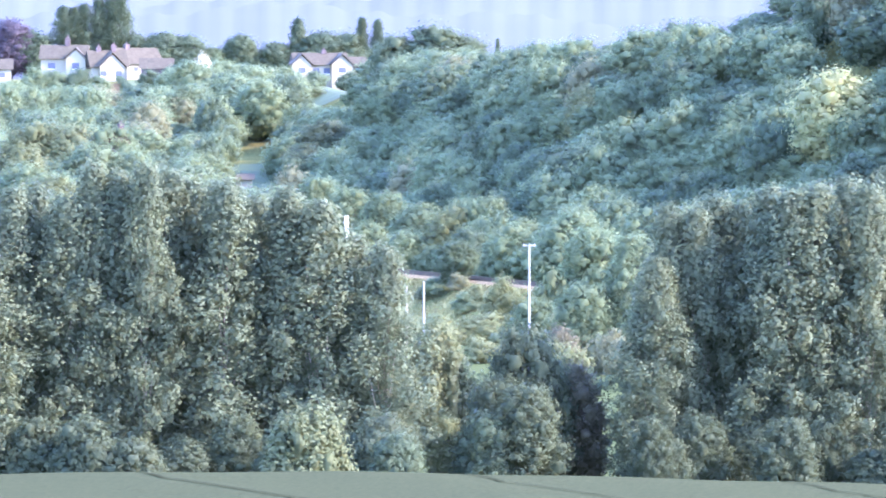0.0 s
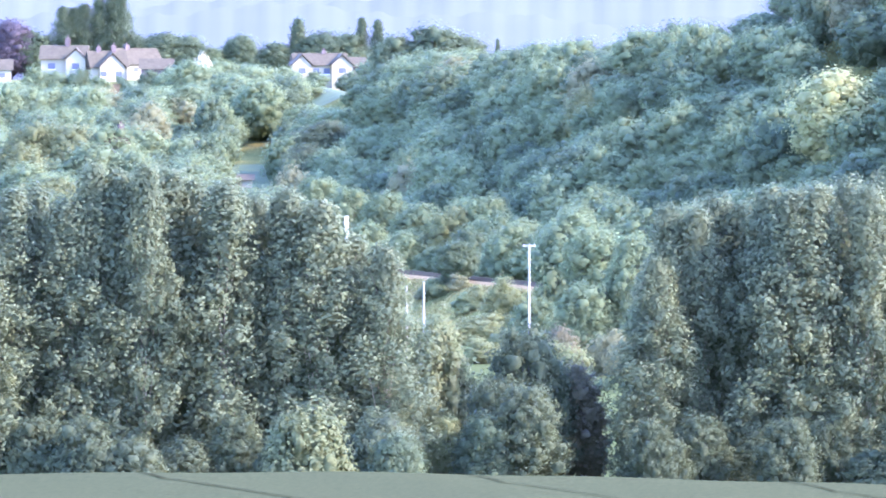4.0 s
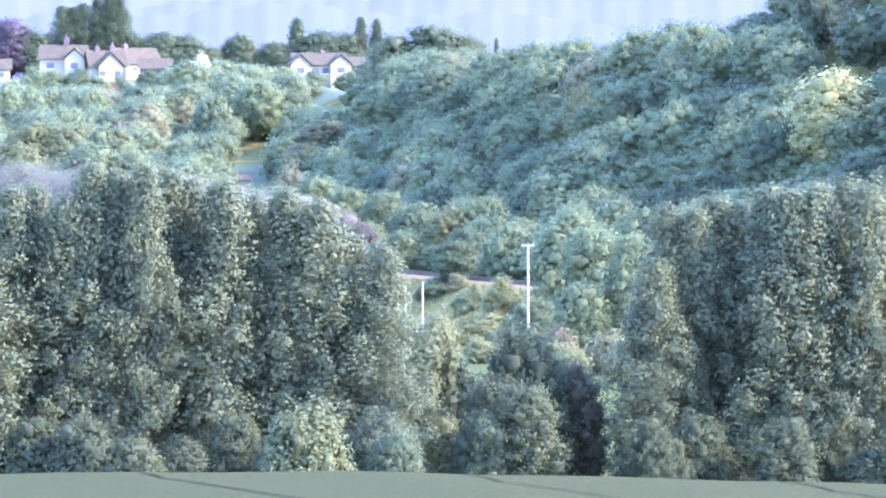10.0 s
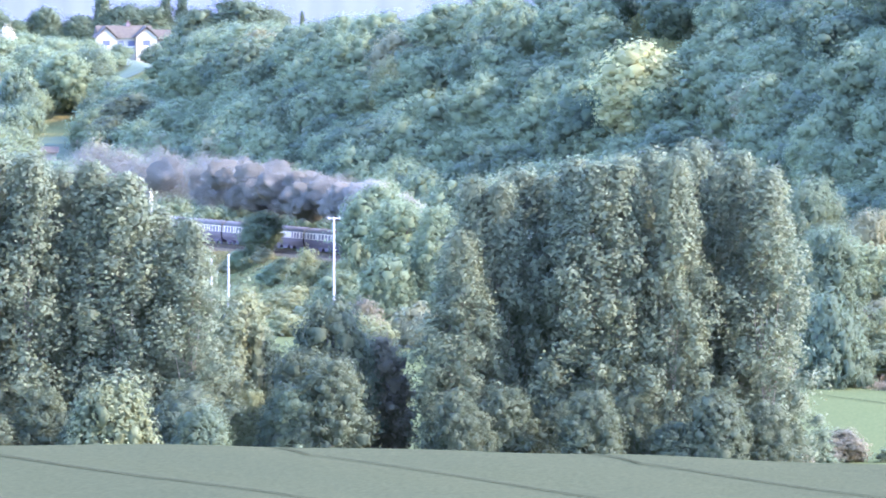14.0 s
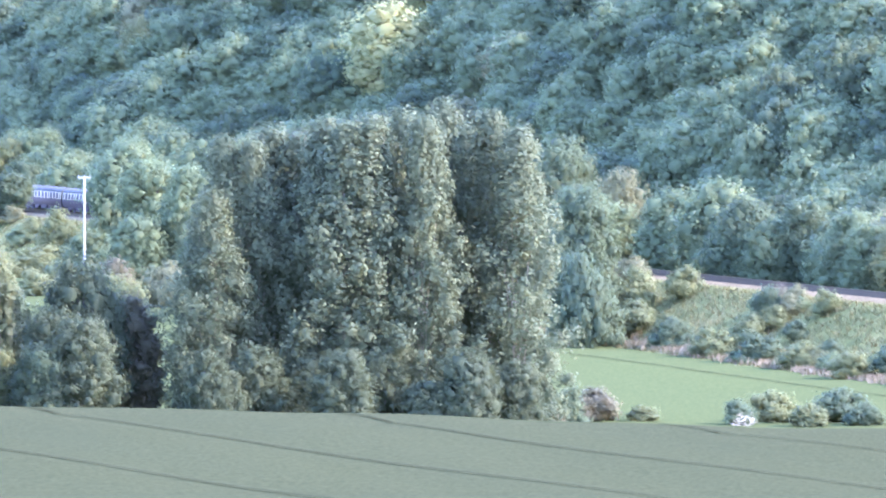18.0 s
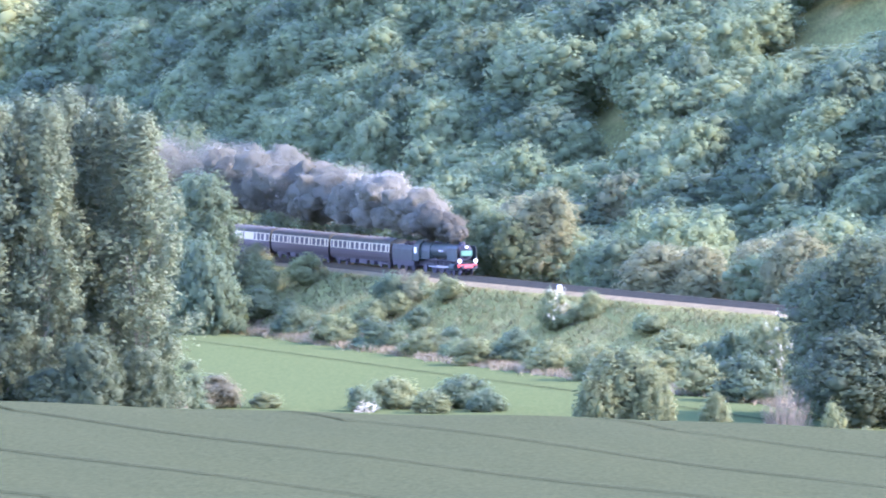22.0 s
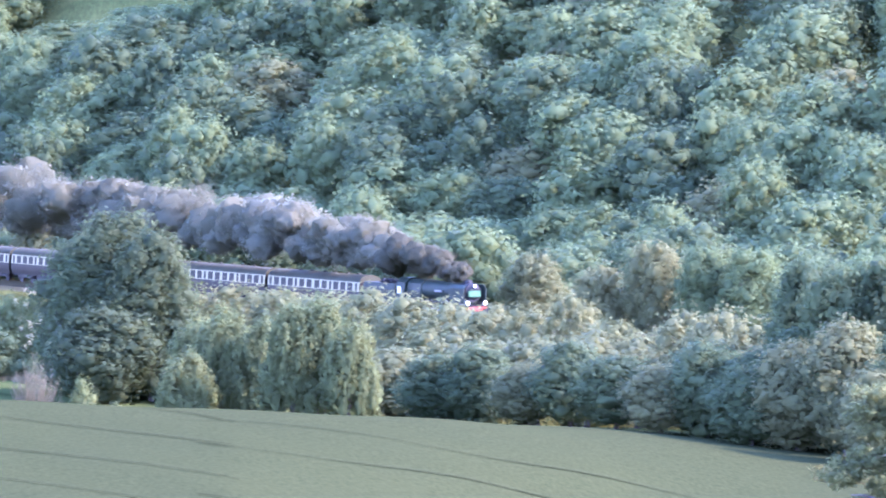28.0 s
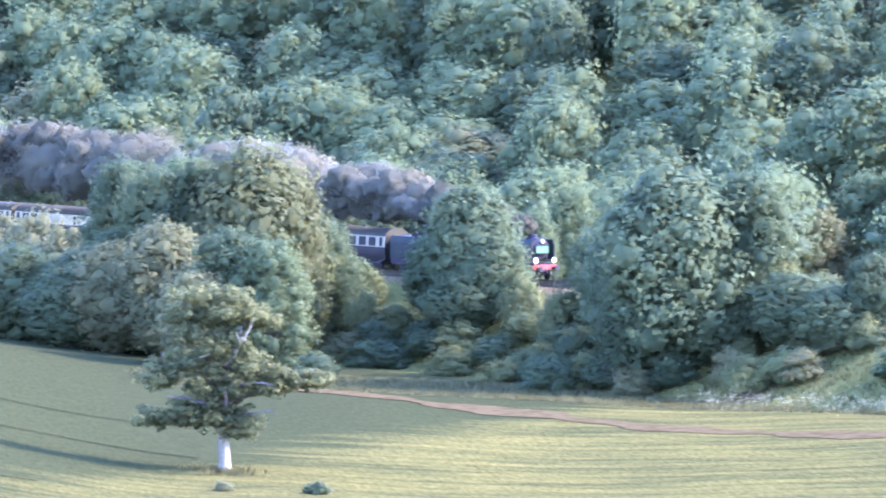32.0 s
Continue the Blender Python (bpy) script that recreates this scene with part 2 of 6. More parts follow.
def hill_start(az):
    r = np.interp(az, HILL_AZ[:9], HILL_START[:9])
    t = np.interp(az, TAZ, TR) + 62
    return np.where(np.asarray(az) < 3.2, r, t + np.interp(az, (3.2, 5.0), (1230 - np.interp(3.2, TAZ, TR) - 62, 0.0)))


def smooth(x):
    x = np.clip(x, 0, 1)
    return x * x * (3 - 2 * x)


def land(az, r):
    """Heights of the ground at a direction (degrees) and a distance, and how far it is rough grass."""
    az, r = np.asarray(az, float), np.asarray(r, float)
    el, rc = np.interp(az, CREST_AZ, CREST_EL), np.interp(az, CREST_AZ, CREST_R)
    drop = 0.62 * (np.clip(rc - r, 0, None) / np.interp(az, (9.2, 12.0), (190, 98))) ** 1.25
    near = EYE + r * np.tan(np.radians(el - drop)) - 1.6 * np.exp(-r / 30)
    zc = EYE + rc * np.tan(np.radians(el))
    floor = np.interp(az, (-9, 3, 8, 13, 16, 24), (-6.5, -7.2, -8.0, -9.0, -9.6, -9.6))
    far = zc + (np.minimum(floor, zc) - zc) * smooth((r - rc) / 165)
    z = np.where(r < rc, near, far)
    x, y = r * np.sin(np.radians(az)), r * np.cos(np.radians(az))
    # distance from the far track, measured square to it
    k = np.argmin((x[..., None] - TX[::6]) ** 2 + (y[..., None] - TY[::6]) ** 2, axis=-1) * 6
    side = -(x - TX[k]) * np.cos(_heading[k]) - (y - TY[k]) * np.sin(_heading[k])
    out = np.where(side > 0, side - 6.8, -side - 4.2)
    bank = -0.55 - np.clip(out, 0, None) / 1.75
    behind = side < 0
    base = np.where(behind, np.maximum(z, -5.0), z)
    start, slope, top = hill_start(az), np.interp(az, HILL_AZ, HILL_SLOPE), np.interp(az, HILL_AZ, HILL_TOP)
    rise = np.clip(r - start, 0, None)
    base = np.where(behind, np.minimum(base + slope * np.sqrt(rise * rise + 100) - slope * 10, np.maximum(top, base)), base)
    # past the tops the ground sinks away to the plain
    topr = start + (top + 5) / slope - np.where(az < 0.3, 260, 0)
    base = np.where(behind & (r > topr + 300), base - smooth((r - topr - 300) / 1200) * (base + 25), base)
    z = 0.12 * np.sin(r * 0.045 + az * 1.1) * np.sin(az * 2.6 + r * 0.02) * (r > 400)
    base, bank = base + z, bank + z * 0.3
    rough = np.where(behind, 1.0, smooth((16.0 - out) / 4.0)) * (r > rc)
    return np.maximum(base, bank), rough


def land_z(az, r):
    return float(land(np.array([az]), np.array([r]))[0][0])


def spot(az, r, z=None):
    return Vector((r * math.sin(radians(az)), r * math.cos(radians(az)), land_z(az, r) if z is None else z))


def polar(x, y):
    return math.degrees(math.atan2(x, y)), math.hypot(x, y)


def build_ground():
    az = np.concatenate([np.arange(-180, -8, 6.0), np.arange(-8, -4, 0.5), np.arange(-4, 20, 0.085), np.arange(20, 26, 0.5), np.arange(26, 178, 6.0), [180.0]])
    r = np.concatenate([[0.0, 0.4, 3, 8, 20, 45, 90, 150, 220, 300], np.arange(360, 640, 10.0), np.arange(640, 1460, 3.5), np.arange(1460, 2100, 12.0), np.arange(2100, 4900, 120.0), [4950]])
    A, R = np.meshgrid(az, r, indexing="ij")
    Z, rough = land(np.clip(A, -9, 25), R)
    back = smooth((np.abs(A - 8) - 20) / 60)
    Z = Z * (1 - back) + (40 - 12 * smooth(R / 900)) * back
    V = np.stack([R * np.sin(np.radians(A)), R * np.cos(np.radians(A)), Z], -1).reshape(-1, 3)
    m = len(r)
    i, j = np.meshgrid(np.arange(len(az) - 1), np.arange(m - 1), indexing="ij")
    a = (i * m + j).ravel()
    me = np_mesh("ground", V, np.stack([a, a + 1, a + m + 1, a + m], -1)[:, ::-1], field_material())
    me.attributes.new("rough_grass", "FLOAT", "POINT").data.foreach_set("value", rough.ravel().astype(np.float32))
    me.shade_smooth()
    tagged(new("ground", me), "rolling farmland with a green crop, meadow and grassy railway bank", "ground", kind="structure")


build_ground()


def ribbon(name, line, width, lift, material, label, category="", closed_step=None):
    """A strip of ground laid along a line of (x, y) points, lift metres above the land."""
    pts = np.array(line, float)
    d = np.gradient(pts, axis=0)
    d /= np.linalg.norm(d, axis=1)[:, None]
    side = np.stack([-d[:, 1], d[:, 0]], -1)
    rows = []
    for f in (-1, -0.33, 0.33, 1):
        w = width / 2 * f
        q = pts + side * (np.asarray(w)[..., None] if np.ndim(w) else w)
        az, r = np.degrees(np.arctan2(q[:, 0], q[:, 1])), np.hypot(q[:, 0], q[:, 1])
        rows.append(np.c_[q, land(az, r)[0] + lift])
    V = np.stack(rows, 1).reshape(-1, 3)
    i, j = np.meshgrid(np.arange(len(pts) - 1), np.arange(3), indexing="ij")
    a = (i * 4 + j).ravel()
    me = np_mesh(name, V, np.stack([a, a + 1, a + 5, a + 4], -1), material)
    return tagged(new(name, me), label, category, kind="structure")


SOIL = plain("bare_soil", (0.050, 0.040, 0.0165), 1.0, vary=0.35, scale=0.8, bump=0.5, spec=0.0)
TRAM = plain("tramline_soil", (0.011, 0.014, 0.006), 1.0, vary=0.3, scale=0.6, spec=0.0)


def tramlines():
    for k in range(-6, 9):
        y = np.arange(660, 380, -3.0)
        x = 36.5 + 24.6 * k + 0.20 * (602 - y) + 0.00035 * (602 - y) ** 2 + 0.5 * np.sin(y * 0.03 + k)
        az, r = np.degrees(np.arctan2(x, y)), np.hypot(x, y)
        keep = (r < np.interp(az, CREST_AZ, CREST_R) + 25) & (az > -8) & (az < 9.3)
        if keep.sum() > 5:
            ribbon("tramline", np.c_[x, y][keep], 0.30, 0.10, TRAM, "dark wheel track through the green crop", "tramline")
    # where the field rolls over towards the oak they swing round with the slope
    for first in (0.03, 0.22, 0.56, 0.92):
        az = np.arange(9.0, 13.7 if first < 0.5 else 12.6, 0.05)
        fall = first + 0.073 * (az - 9.7) + 0.008 * np.sin(az * 3 + first * 20)
        r = np.interp(az, CREST_AZ, CREST_R) - np.interp(az, (9.2, 12.0), (190, 98)) * (np.clip(fall, 0.001, None) / 0.62) ** 0.8
        ribbon("tramline", np.c_[r * np.sin(np.radians(az)), r * np.cos(np.radians(az))], 0.40, 0.08, TRAM, "dark wheel track curving over the crop towards the oak", "tramline")
    pts = [on_track(q, 34 + 0.0004 * q * q) for q in np.arange(-200, 130, 5.0)]
    ribbon("tramline", [(p.x, p.y) for p in pts], 0.34, 0.10, TRAM, "faint wheel track across the valley meadow", "tramline")


tramlines()

# ---------------------------------------------------------------- trees
RNG = np.random.default_rng(11)


def unit(v):
    return v / np.maximum(np.linalg.norm(v, axis=-1, keepdims=True), 1e-6)


def leaves_on(centres, normals, size, rng, aspect=0.75):
    """Leaf sprays as triangles that roughly face their normals."""
    k = len(centres)
    n = unit(normals + rng.normal(0, 0.34, (k, 3)))
    u = unit(np.cross(n, rng.normal(0, 1, (k, 3))))
    v = np.cross(n, u)
    s = (size * rng.uniform(0.65, 1.35, k))[:, None]
    V = np.stack([centres + u * s, centres - u * s * 0.6 + v * s * aspect, centres - u * s * 0.6 - v * s * aspect], 1).reshape(-1, 3)
    a = np.arange(k)[:, None] * 3
    return V, a + np.arange(3)[None], np.repeat(unit(unit(normals) + 0.25 * n), 3, 0)


# nominal width and height in metres, at which the leaves have their true shape
NOMINAL = {"round": (10, 12.5), "fine": (9, 14), "shrub": (4.5, 3.6), "poplar": (6.8, 31), "willow": (6, 9), "tall": (10, 19), "cone": (6, 14)}


def octa_ball():
    """A ball of 32 triangles."""
    V = np.array([(1, 0, 0), (-1, 0, 0), (0, 1, 0), (0, -1, 0), (0, 0, 1), (0, 0, -1)], float)
    verts, faces, seen = [tuple(v) for v in V], [], {}

    def middle(a, b):
        key = (min(a, b), max(a, b))
        if key not in seen:
            m = np.array(verts[a]) + np.array(verts[b])
            verts.append(tuple(m / np.linalg.norm(m)))
            seen[key] = len(verts) - 1
        return seen[key]

    for x in (0, 1):
        for y in (2, 3):
            for z in (4, 5):
                t = (x, y, z) if (x + y + z) % 2 == 0 else (x, z, y)
                a, b, c = middle(t[0], t[1]), middle(t[1], t[2]), middle(t[2], t[0])
                faces += [(t[0], a, c), (a, t[1], b), (c, b, t[2]), (a, b, c)]
    return np.array(verts), np.array(faces)


BALL, BALL_FACES = octa_ball()


def crown(kind, seed, clusters, per, leaf, rng=None):
    """A crown one unit high and one wide, of leafy clusters: vertices and quads."""
    rng = np.random.default_rng(seed)
    C, Rr, N0 = [], [], []
    for i in range(clusters):
        f = (i + 0.5) / clusters
        if kind == "poplar":
            h = 0.05 + 0.93 * f
            w = 0.66 * (1.0 if h < 0.55 else 1.0 - (h - 0.55) * 2.0) * rng.uniform(0.75, 1.1)
            a = i * 2.4 + rng.uniform(-0.6, 0.6)
            q = w * rng.uniform(0.1, 1.0)
            C.append((q * math.cos(a), q * math.sin(a), h))
            k = rng.uniform(0.55, 1.5)
            Rr.append((0.14 * k, 0.14 * k, 0.036 * k))
        elif kind == "tall":
            h = 0.07 + 0.86 * f
            w = 0.5 * min(1.0, (1.02 - h) * 2.3) ** 0.6 * (0.8 + 0.2 * min(1.0, h * 3))
            a = i * 2.39996 + rng.uniform(-0.5, 0.5)
            q = w * rng.uniform(0.45, 0.92)
            k = rng.uniform(0.7, 1.45)
            C.append((q * math.cos(a), q * math.sin(a), h + rng.uniform(-0.03, 0.03)))
            Rr.append((0.135 * k, 0.135 * k, 0.068 * k))
        elif kind == "cone":
            h = 0.06 + 0.92 * f
            w = 0.5 * (1 - h) ** 0.8 + 0.03
            a = i * 2.4
            q = w * rng.uniform(0.5, 0.9)
            C.append((q * math.cos(a), q * math.sin(a), h))
            Rr.append((0.13, 0.13, 0.05))
        elif kind == "shrub":
            z = rng.uniform(0, 1)
            a = i * 2.4
            q = math.sqrt(max(0.0, 1 - z * z)) * 0.5 * rng.uniform(0.45, 0.85)
            C.append((q * math.cos(a), q * math.sin(a), 0.08 + z * 0.74 * rng.uniform(0.6, 1.12)))
            Rr.append(tuple(np.array((0.15, 0.15, 0.14)) * rng.uniform(0.7, 1.25)))
        elif kind == "willow":
            z = rng.uniform(-0.5, 1)
            a = i * 2.4
            q = math.sqrt(max(0.05, 1 - max(z, 0) ** 2)) * 0.5 * rng.uniform(0.5, 0.85)
            C.append((q * math.cos(a), q * math.sin(a), 0.42 + z * 0.42))
            Rr.append((0.11 * rng.uniform(0.8, 1.3), 0.11 * rng.uniform(0.8, 1.3), 0.15 * rng.uniform(0.8, 1.4)))
        else:
            z = 1 - 2 * f
            a = i * 2.39996
            ring = math.sqrt(max(0.0, 1 - z * z))
            q = 0.5 * ring * rng.uniform(0.55, 0.86)
            mid, half = (0.50, 0.42) if kind == "fine" else (0.54, 0.37)
            C.append((q * math.cos(a), q * math.sin(a), mid + half * z * rng.uniform(0.78, 1.08)))
            Rr.append(tuple(np.array((0.15, 0.15, 0.105)) * rng.uniform(0.45, 1.35)))
    C, Rr = np.array(C), np.array(Rr)
    k = clusters * per
    which = np.repeat(np.arange(clusters), per)
    d = unit(rng.normal(0, 1, (k, 3)) + np.array([0, 0, 0.25]))
    shell = 0.4 + 0.95 * rng.random((k, 1)) ** 0.75

    def lumps(d, which):
        return 1 + 0.2 * np.sin(d[:, :1] * 7 + which[:, None]) * np.sin(d[:, 1:2] * 6 + which[:, None] * 2) + 0.12 * np.sin(d[:, 2:] * 9 + which[:, None] * 3)

    P = C[which] + d * Rr[which] * shell * lumps(d, which)
    P[:, 2] = np.maximum(P[:, 2], 0.015)
    w, h = NOMINAL[kind]
    size = np.array([w, w, h])
    bend = 0.15 if kind in ("poplar", "willow", "tall") else 0.5

    def outward(p, d):
        return d + bend * unit(p - np.array([0, 0, 0.45])) + np.array([0, 0, 0.12])

    V, F, N = leaves_on(P * size, outward(P, d), leaf, rng)
    if kind == "poplar":
        return V / size, F, N
    # the dense middle of each bough, under its leaves
    ball, tri = BALL, BALL_FACES
    inner = np.repeat(np.arange(clusters), len(ball))
    bd = np.tile(ball, (clusters, 1))
    B = C[inner] + bd * Rr[inner] * 0.5 * lumps(bd, inner) * rng.uniform(0.6, 1.35, (len(bd), 1))
    B[:, 2] = np.maximum(B[:, 2], 0.01)
    BF = (np.arange(clusters)[:, None, None] * len(ball) + tri[None]).reshape(-1, 3)
    return joined([(V / size, F, N), (B, BF, unit(outward(B, bd)))])


def core(seed, rx, z0, z1):
    """The dense inner part of a crown."""
    bm = bmesh.new()
    bmesh.ops.create_icosphere(bm, subdivisions=2, radius=1)
    rng = np.random.default_rng(seed)
    V = np.array([v.co[:] for v in bm.verts])
    F = np.array([[v.index for v in f.verts] for f in bm.faces])
    bm.free()
    V *= 1 + 0.2 * np.sin(V[:, :1] * 5 + seed) * np.cos(V[:, 1:2] * 4 + seed * 2)
    V = V * np.array([rx, rx, (z1 - z0) / 2]) + np.array([0, 0, (z0 + z1) / 2])
    return V, F, unit(V - np.array([0, 0, (z0 + z1) / 2]))


def joined(pieces):
    vs, fs, ns, k = [], [], [], 0
    for v, f, n in pieces:
        vs.append(v)
        fs.append(f + k)
        ns.append(n)
        k += len(v)
    return np.concatenate(vs), np.concatenate(fs), np.concatenate(ns)


def leafy(name, v, f, n, material):
    """A mesh of leaves that takes the light as the rounded mass of its bough."""
    me = np_mesh(name, v, f, material)
    me.shade_smooth()
    me.normals_split_custom_set_from_vertices(n.astype(np.float32))
    return me


def limb_mesh(name, material, seed, height, radius, limbs, reach, rise, start=0.3, sides=7):
    """A tapered, slightly crooked trunk with limbs that spread into the crown."""
    rng = random.Random(seed)
    bm = bmesh.new()

    def stick(a, way, length, r, steps, bend):
        p, d = Vector(a), Vector(way).normalized()
        for q in range(steps):
            d = (d + Vector((rng.uniform(-bend, bend), rng.uniform(-bend, bend), rng.uniform(-bend / 3, bend)))).normalized()
            e = p + d * length / steps
            rod(bm, p, e + d * r * 0.3, r * (1 - 0.8 * q / steps), r * (1 - 0.8 * (q + 1) / steps), sides)
            p = e
        return p

    stick((0, 0, -0.03), (0, 0, 1), height, radius, 5, 0.06)
    for i in range(limbs):
        f = start + (0.92 - start) * i / max(1, limbs)
        a = i * 2.4 + rng.uniform(-0.4, 0.4)
        stick((0, 0, height * f), (math.cos(a), math.sin(a), rise), reach * (1.15 - 0.6 * f), radius * 0.45 * (1.1 - 0.6 * f), 3, 0.22)
    me = bpy.data.meshes.new(name)
    bm.to_mesh(me)
    bm.free()
    me.materials.append(material)
    me.shade_smooth()
    return me


def crown_set(kind, count, clusters, per, leaf, with_core=True):
    made = []
    for k in range(count):
        pieces = [crown(kind, 100 * len(kind) + k, clusters, per, leaf)]
        if with_core:
            pieces.append(core(k + 3, 0.24, 0.3, 0.74) if kind != "shrub" else core(k + 3, 0.24, 0.0, 0.5))
        made.append(joined(pieces))
    return made


SHAPES = {
    "round": crown_set("round", 8, 42, 84, 0.245),
    "fine": crown_set("fine", 6, 90, 130, 0.21),
    "shrub": crown_set("shrub", 5, 40, 110, 0.12),
    "poplar": crown_set("poplar", 6, 240, 130, 0.17, False),
    "tall": crown_set("tall", 5, 120, 130, 0.21),
    "willow": crown_set("willow", 4, 100, 110, 0.16),
    "cone": crown_set("cone", 2, 70, 60, 0.26, False),
}
TRUNKS = {
    "round": limb_mesh("trunk", BARK, 1, 0.72, 0.035, 6, 0.34, 0.7),
    "fine": limb_mesh("trunk", BARK, 2, 0.74, 0.032, 8, 0.36, 0.7),
    "tall": limb_mesh("trunk", BARK, 7, 0.8, 0.03, 10, 0.34, 0.8),
    "shrub": limb_mesh("stem", BARK, 3, 0.5, 0.03, 6, 0.3, 0.9, 0.05),
    "poplar": limb_mesh("trunk", PALE_BARK, 4, 0.84, 0.022, 16, 0.42, 1.5, 0.12),
    "willow": limb_mesh("trunk", BARK, 5, 0.6, 0.04, 6, 0.3, 0.9, 0.12),
    "cone": limb_mesh("trunk", BARK, 6, 0.95, 0.03, 10, 0.2, 0.1, 0.15),
}
CROWN_MESH = {}


def crown_mesh(kind, k, leaf):
    key = (kind, k % len(SHAPES[kind]), leaf)
    if key not in CROWN_MESH:
        CROWN_MESH[key] = leafy("crown", *SHAPES[kind][key[1]], LEAF[leaf])
    return CROWN_MESH[key]


COUNT = [0]


def tree(kind, az, r, el_top, width, leaf="wood", label="", category="tree", group="", name="", z=None):
    """A tree at a direction and distance whose top shows at el_top degrees; width in metres."""
    COUNT[0] += 1
    k = COUNT[0]
    base = spot(az, r, z)
    height = max(0.6 * width if kind == "shrub" else 0.8, EYE + r * math.tan(radians(el_top)) - base.z)
    if kind == "poplar" and r < 1000 and height < 2.2 * width:
        kind = "fine"
    if kind in ("fine", "round"):
        width = min(width, 1.15 * height)
    if kind == "fine" and height > 1.45 * width:
        kind = "tall"
    ob = new(name or {"shrub": "shrub", "poplar": "poplar_tree", "willow": "willow", "cone": "conifer"}.get(kind, "tree"))
    ob.matrix_world = Matrix.LocRotScale(base - Vector((0, 0, 0.15)), Euler((0, 0, k * 1.7)), (width, width, height))
    part("stem" if kind == "shrub" else "trunk", TRUNKS[kind], None, ob)
    part("crown", crown_mesh(kind, k, leaf), None, ob)
    tagged(ob, label or "leafy green deciduous tree on the valley side", category, group)
    return ob


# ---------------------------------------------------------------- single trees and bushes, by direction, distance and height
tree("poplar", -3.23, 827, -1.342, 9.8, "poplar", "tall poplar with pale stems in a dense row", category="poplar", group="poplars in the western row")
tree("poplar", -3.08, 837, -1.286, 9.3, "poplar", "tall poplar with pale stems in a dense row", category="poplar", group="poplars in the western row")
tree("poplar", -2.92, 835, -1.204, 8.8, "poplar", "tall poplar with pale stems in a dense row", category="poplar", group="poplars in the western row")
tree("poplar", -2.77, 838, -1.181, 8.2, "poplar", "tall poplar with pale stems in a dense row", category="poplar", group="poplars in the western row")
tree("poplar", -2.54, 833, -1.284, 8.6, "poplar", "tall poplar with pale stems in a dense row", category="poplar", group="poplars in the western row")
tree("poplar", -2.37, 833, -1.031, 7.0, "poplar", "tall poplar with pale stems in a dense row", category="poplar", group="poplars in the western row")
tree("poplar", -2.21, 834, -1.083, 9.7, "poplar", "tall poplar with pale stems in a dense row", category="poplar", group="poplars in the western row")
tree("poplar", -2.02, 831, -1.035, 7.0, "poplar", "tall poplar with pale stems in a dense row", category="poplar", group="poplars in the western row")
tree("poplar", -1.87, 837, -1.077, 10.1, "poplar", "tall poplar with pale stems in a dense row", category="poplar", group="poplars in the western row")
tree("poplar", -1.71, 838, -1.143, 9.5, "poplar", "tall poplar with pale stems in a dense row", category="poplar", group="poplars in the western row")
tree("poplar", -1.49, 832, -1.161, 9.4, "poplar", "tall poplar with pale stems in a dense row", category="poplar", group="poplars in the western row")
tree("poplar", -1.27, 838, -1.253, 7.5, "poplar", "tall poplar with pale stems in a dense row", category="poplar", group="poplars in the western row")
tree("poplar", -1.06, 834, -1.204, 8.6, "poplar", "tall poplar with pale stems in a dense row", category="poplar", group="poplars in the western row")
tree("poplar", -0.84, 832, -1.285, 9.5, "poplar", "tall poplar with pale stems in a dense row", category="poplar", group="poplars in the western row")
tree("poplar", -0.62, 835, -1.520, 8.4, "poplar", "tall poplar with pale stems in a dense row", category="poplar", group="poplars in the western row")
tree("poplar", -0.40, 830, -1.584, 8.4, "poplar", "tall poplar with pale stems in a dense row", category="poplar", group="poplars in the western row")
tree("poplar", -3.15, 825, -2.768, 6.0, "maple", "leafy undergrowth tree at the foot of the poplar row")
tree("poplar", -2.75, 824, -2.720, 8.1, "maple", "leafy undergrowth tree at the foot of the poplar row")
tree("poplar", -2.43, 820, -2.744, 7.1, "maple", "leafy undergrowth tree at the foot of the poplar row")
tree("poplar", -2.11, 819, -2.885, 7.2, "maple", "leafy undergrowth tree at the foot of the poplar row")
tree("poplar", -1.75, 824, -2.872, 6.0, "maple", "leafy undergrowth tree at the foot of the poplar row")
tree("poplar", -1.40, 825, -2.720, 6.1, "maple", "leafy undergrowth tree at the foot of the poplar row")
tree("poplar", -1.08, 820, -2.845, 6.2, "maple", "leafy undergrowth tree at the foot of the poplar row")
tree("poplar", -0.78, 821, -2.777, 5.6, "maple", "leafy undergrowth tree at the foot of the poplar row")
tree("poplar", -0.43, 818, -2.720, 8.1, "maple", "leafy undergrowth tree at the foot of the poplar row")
tree("willow", -0.92, 800, -2.649, 9.1, "pale", "pale rounded willow bush at the field edge", category="bush", name="bush")
tree("willow", -0.05, 850, -2.067, 9.6, "pale", "pale drooping willow beside the poplars")
tree("fine", 0.02, 830, -2.737, 5.0, "shrub", "small leafy tree between poplar and maple")
tree("fine", -0.32, 812, -2.833, 6.0, "dark", "dark bush at the foot of the poplars", category="bush", name="bush")
tree("fine", 0.56, 835, -2.113, 8.6, "maple", "dark broad maple standing in the gap between the poplar rows")
tree("fine", 0.38, 832, -2.440, 7.6, "maple", "dark broad maple standing in the gap between the poplar rows")
tree("fine", 0.70, 838, -2.340, 7.4, "maple", "dark broad maple standing in the gap between the poplar rows")
tree("fine", 0.30, 826, -2.700, 6.4, "maple", "dark broad maple standing in the gap between the poplar rows")
tree("fine", 0.56, 826, -2.520, 8.0, "maple", "dark broad maple standing in the gap between the poplar rows")
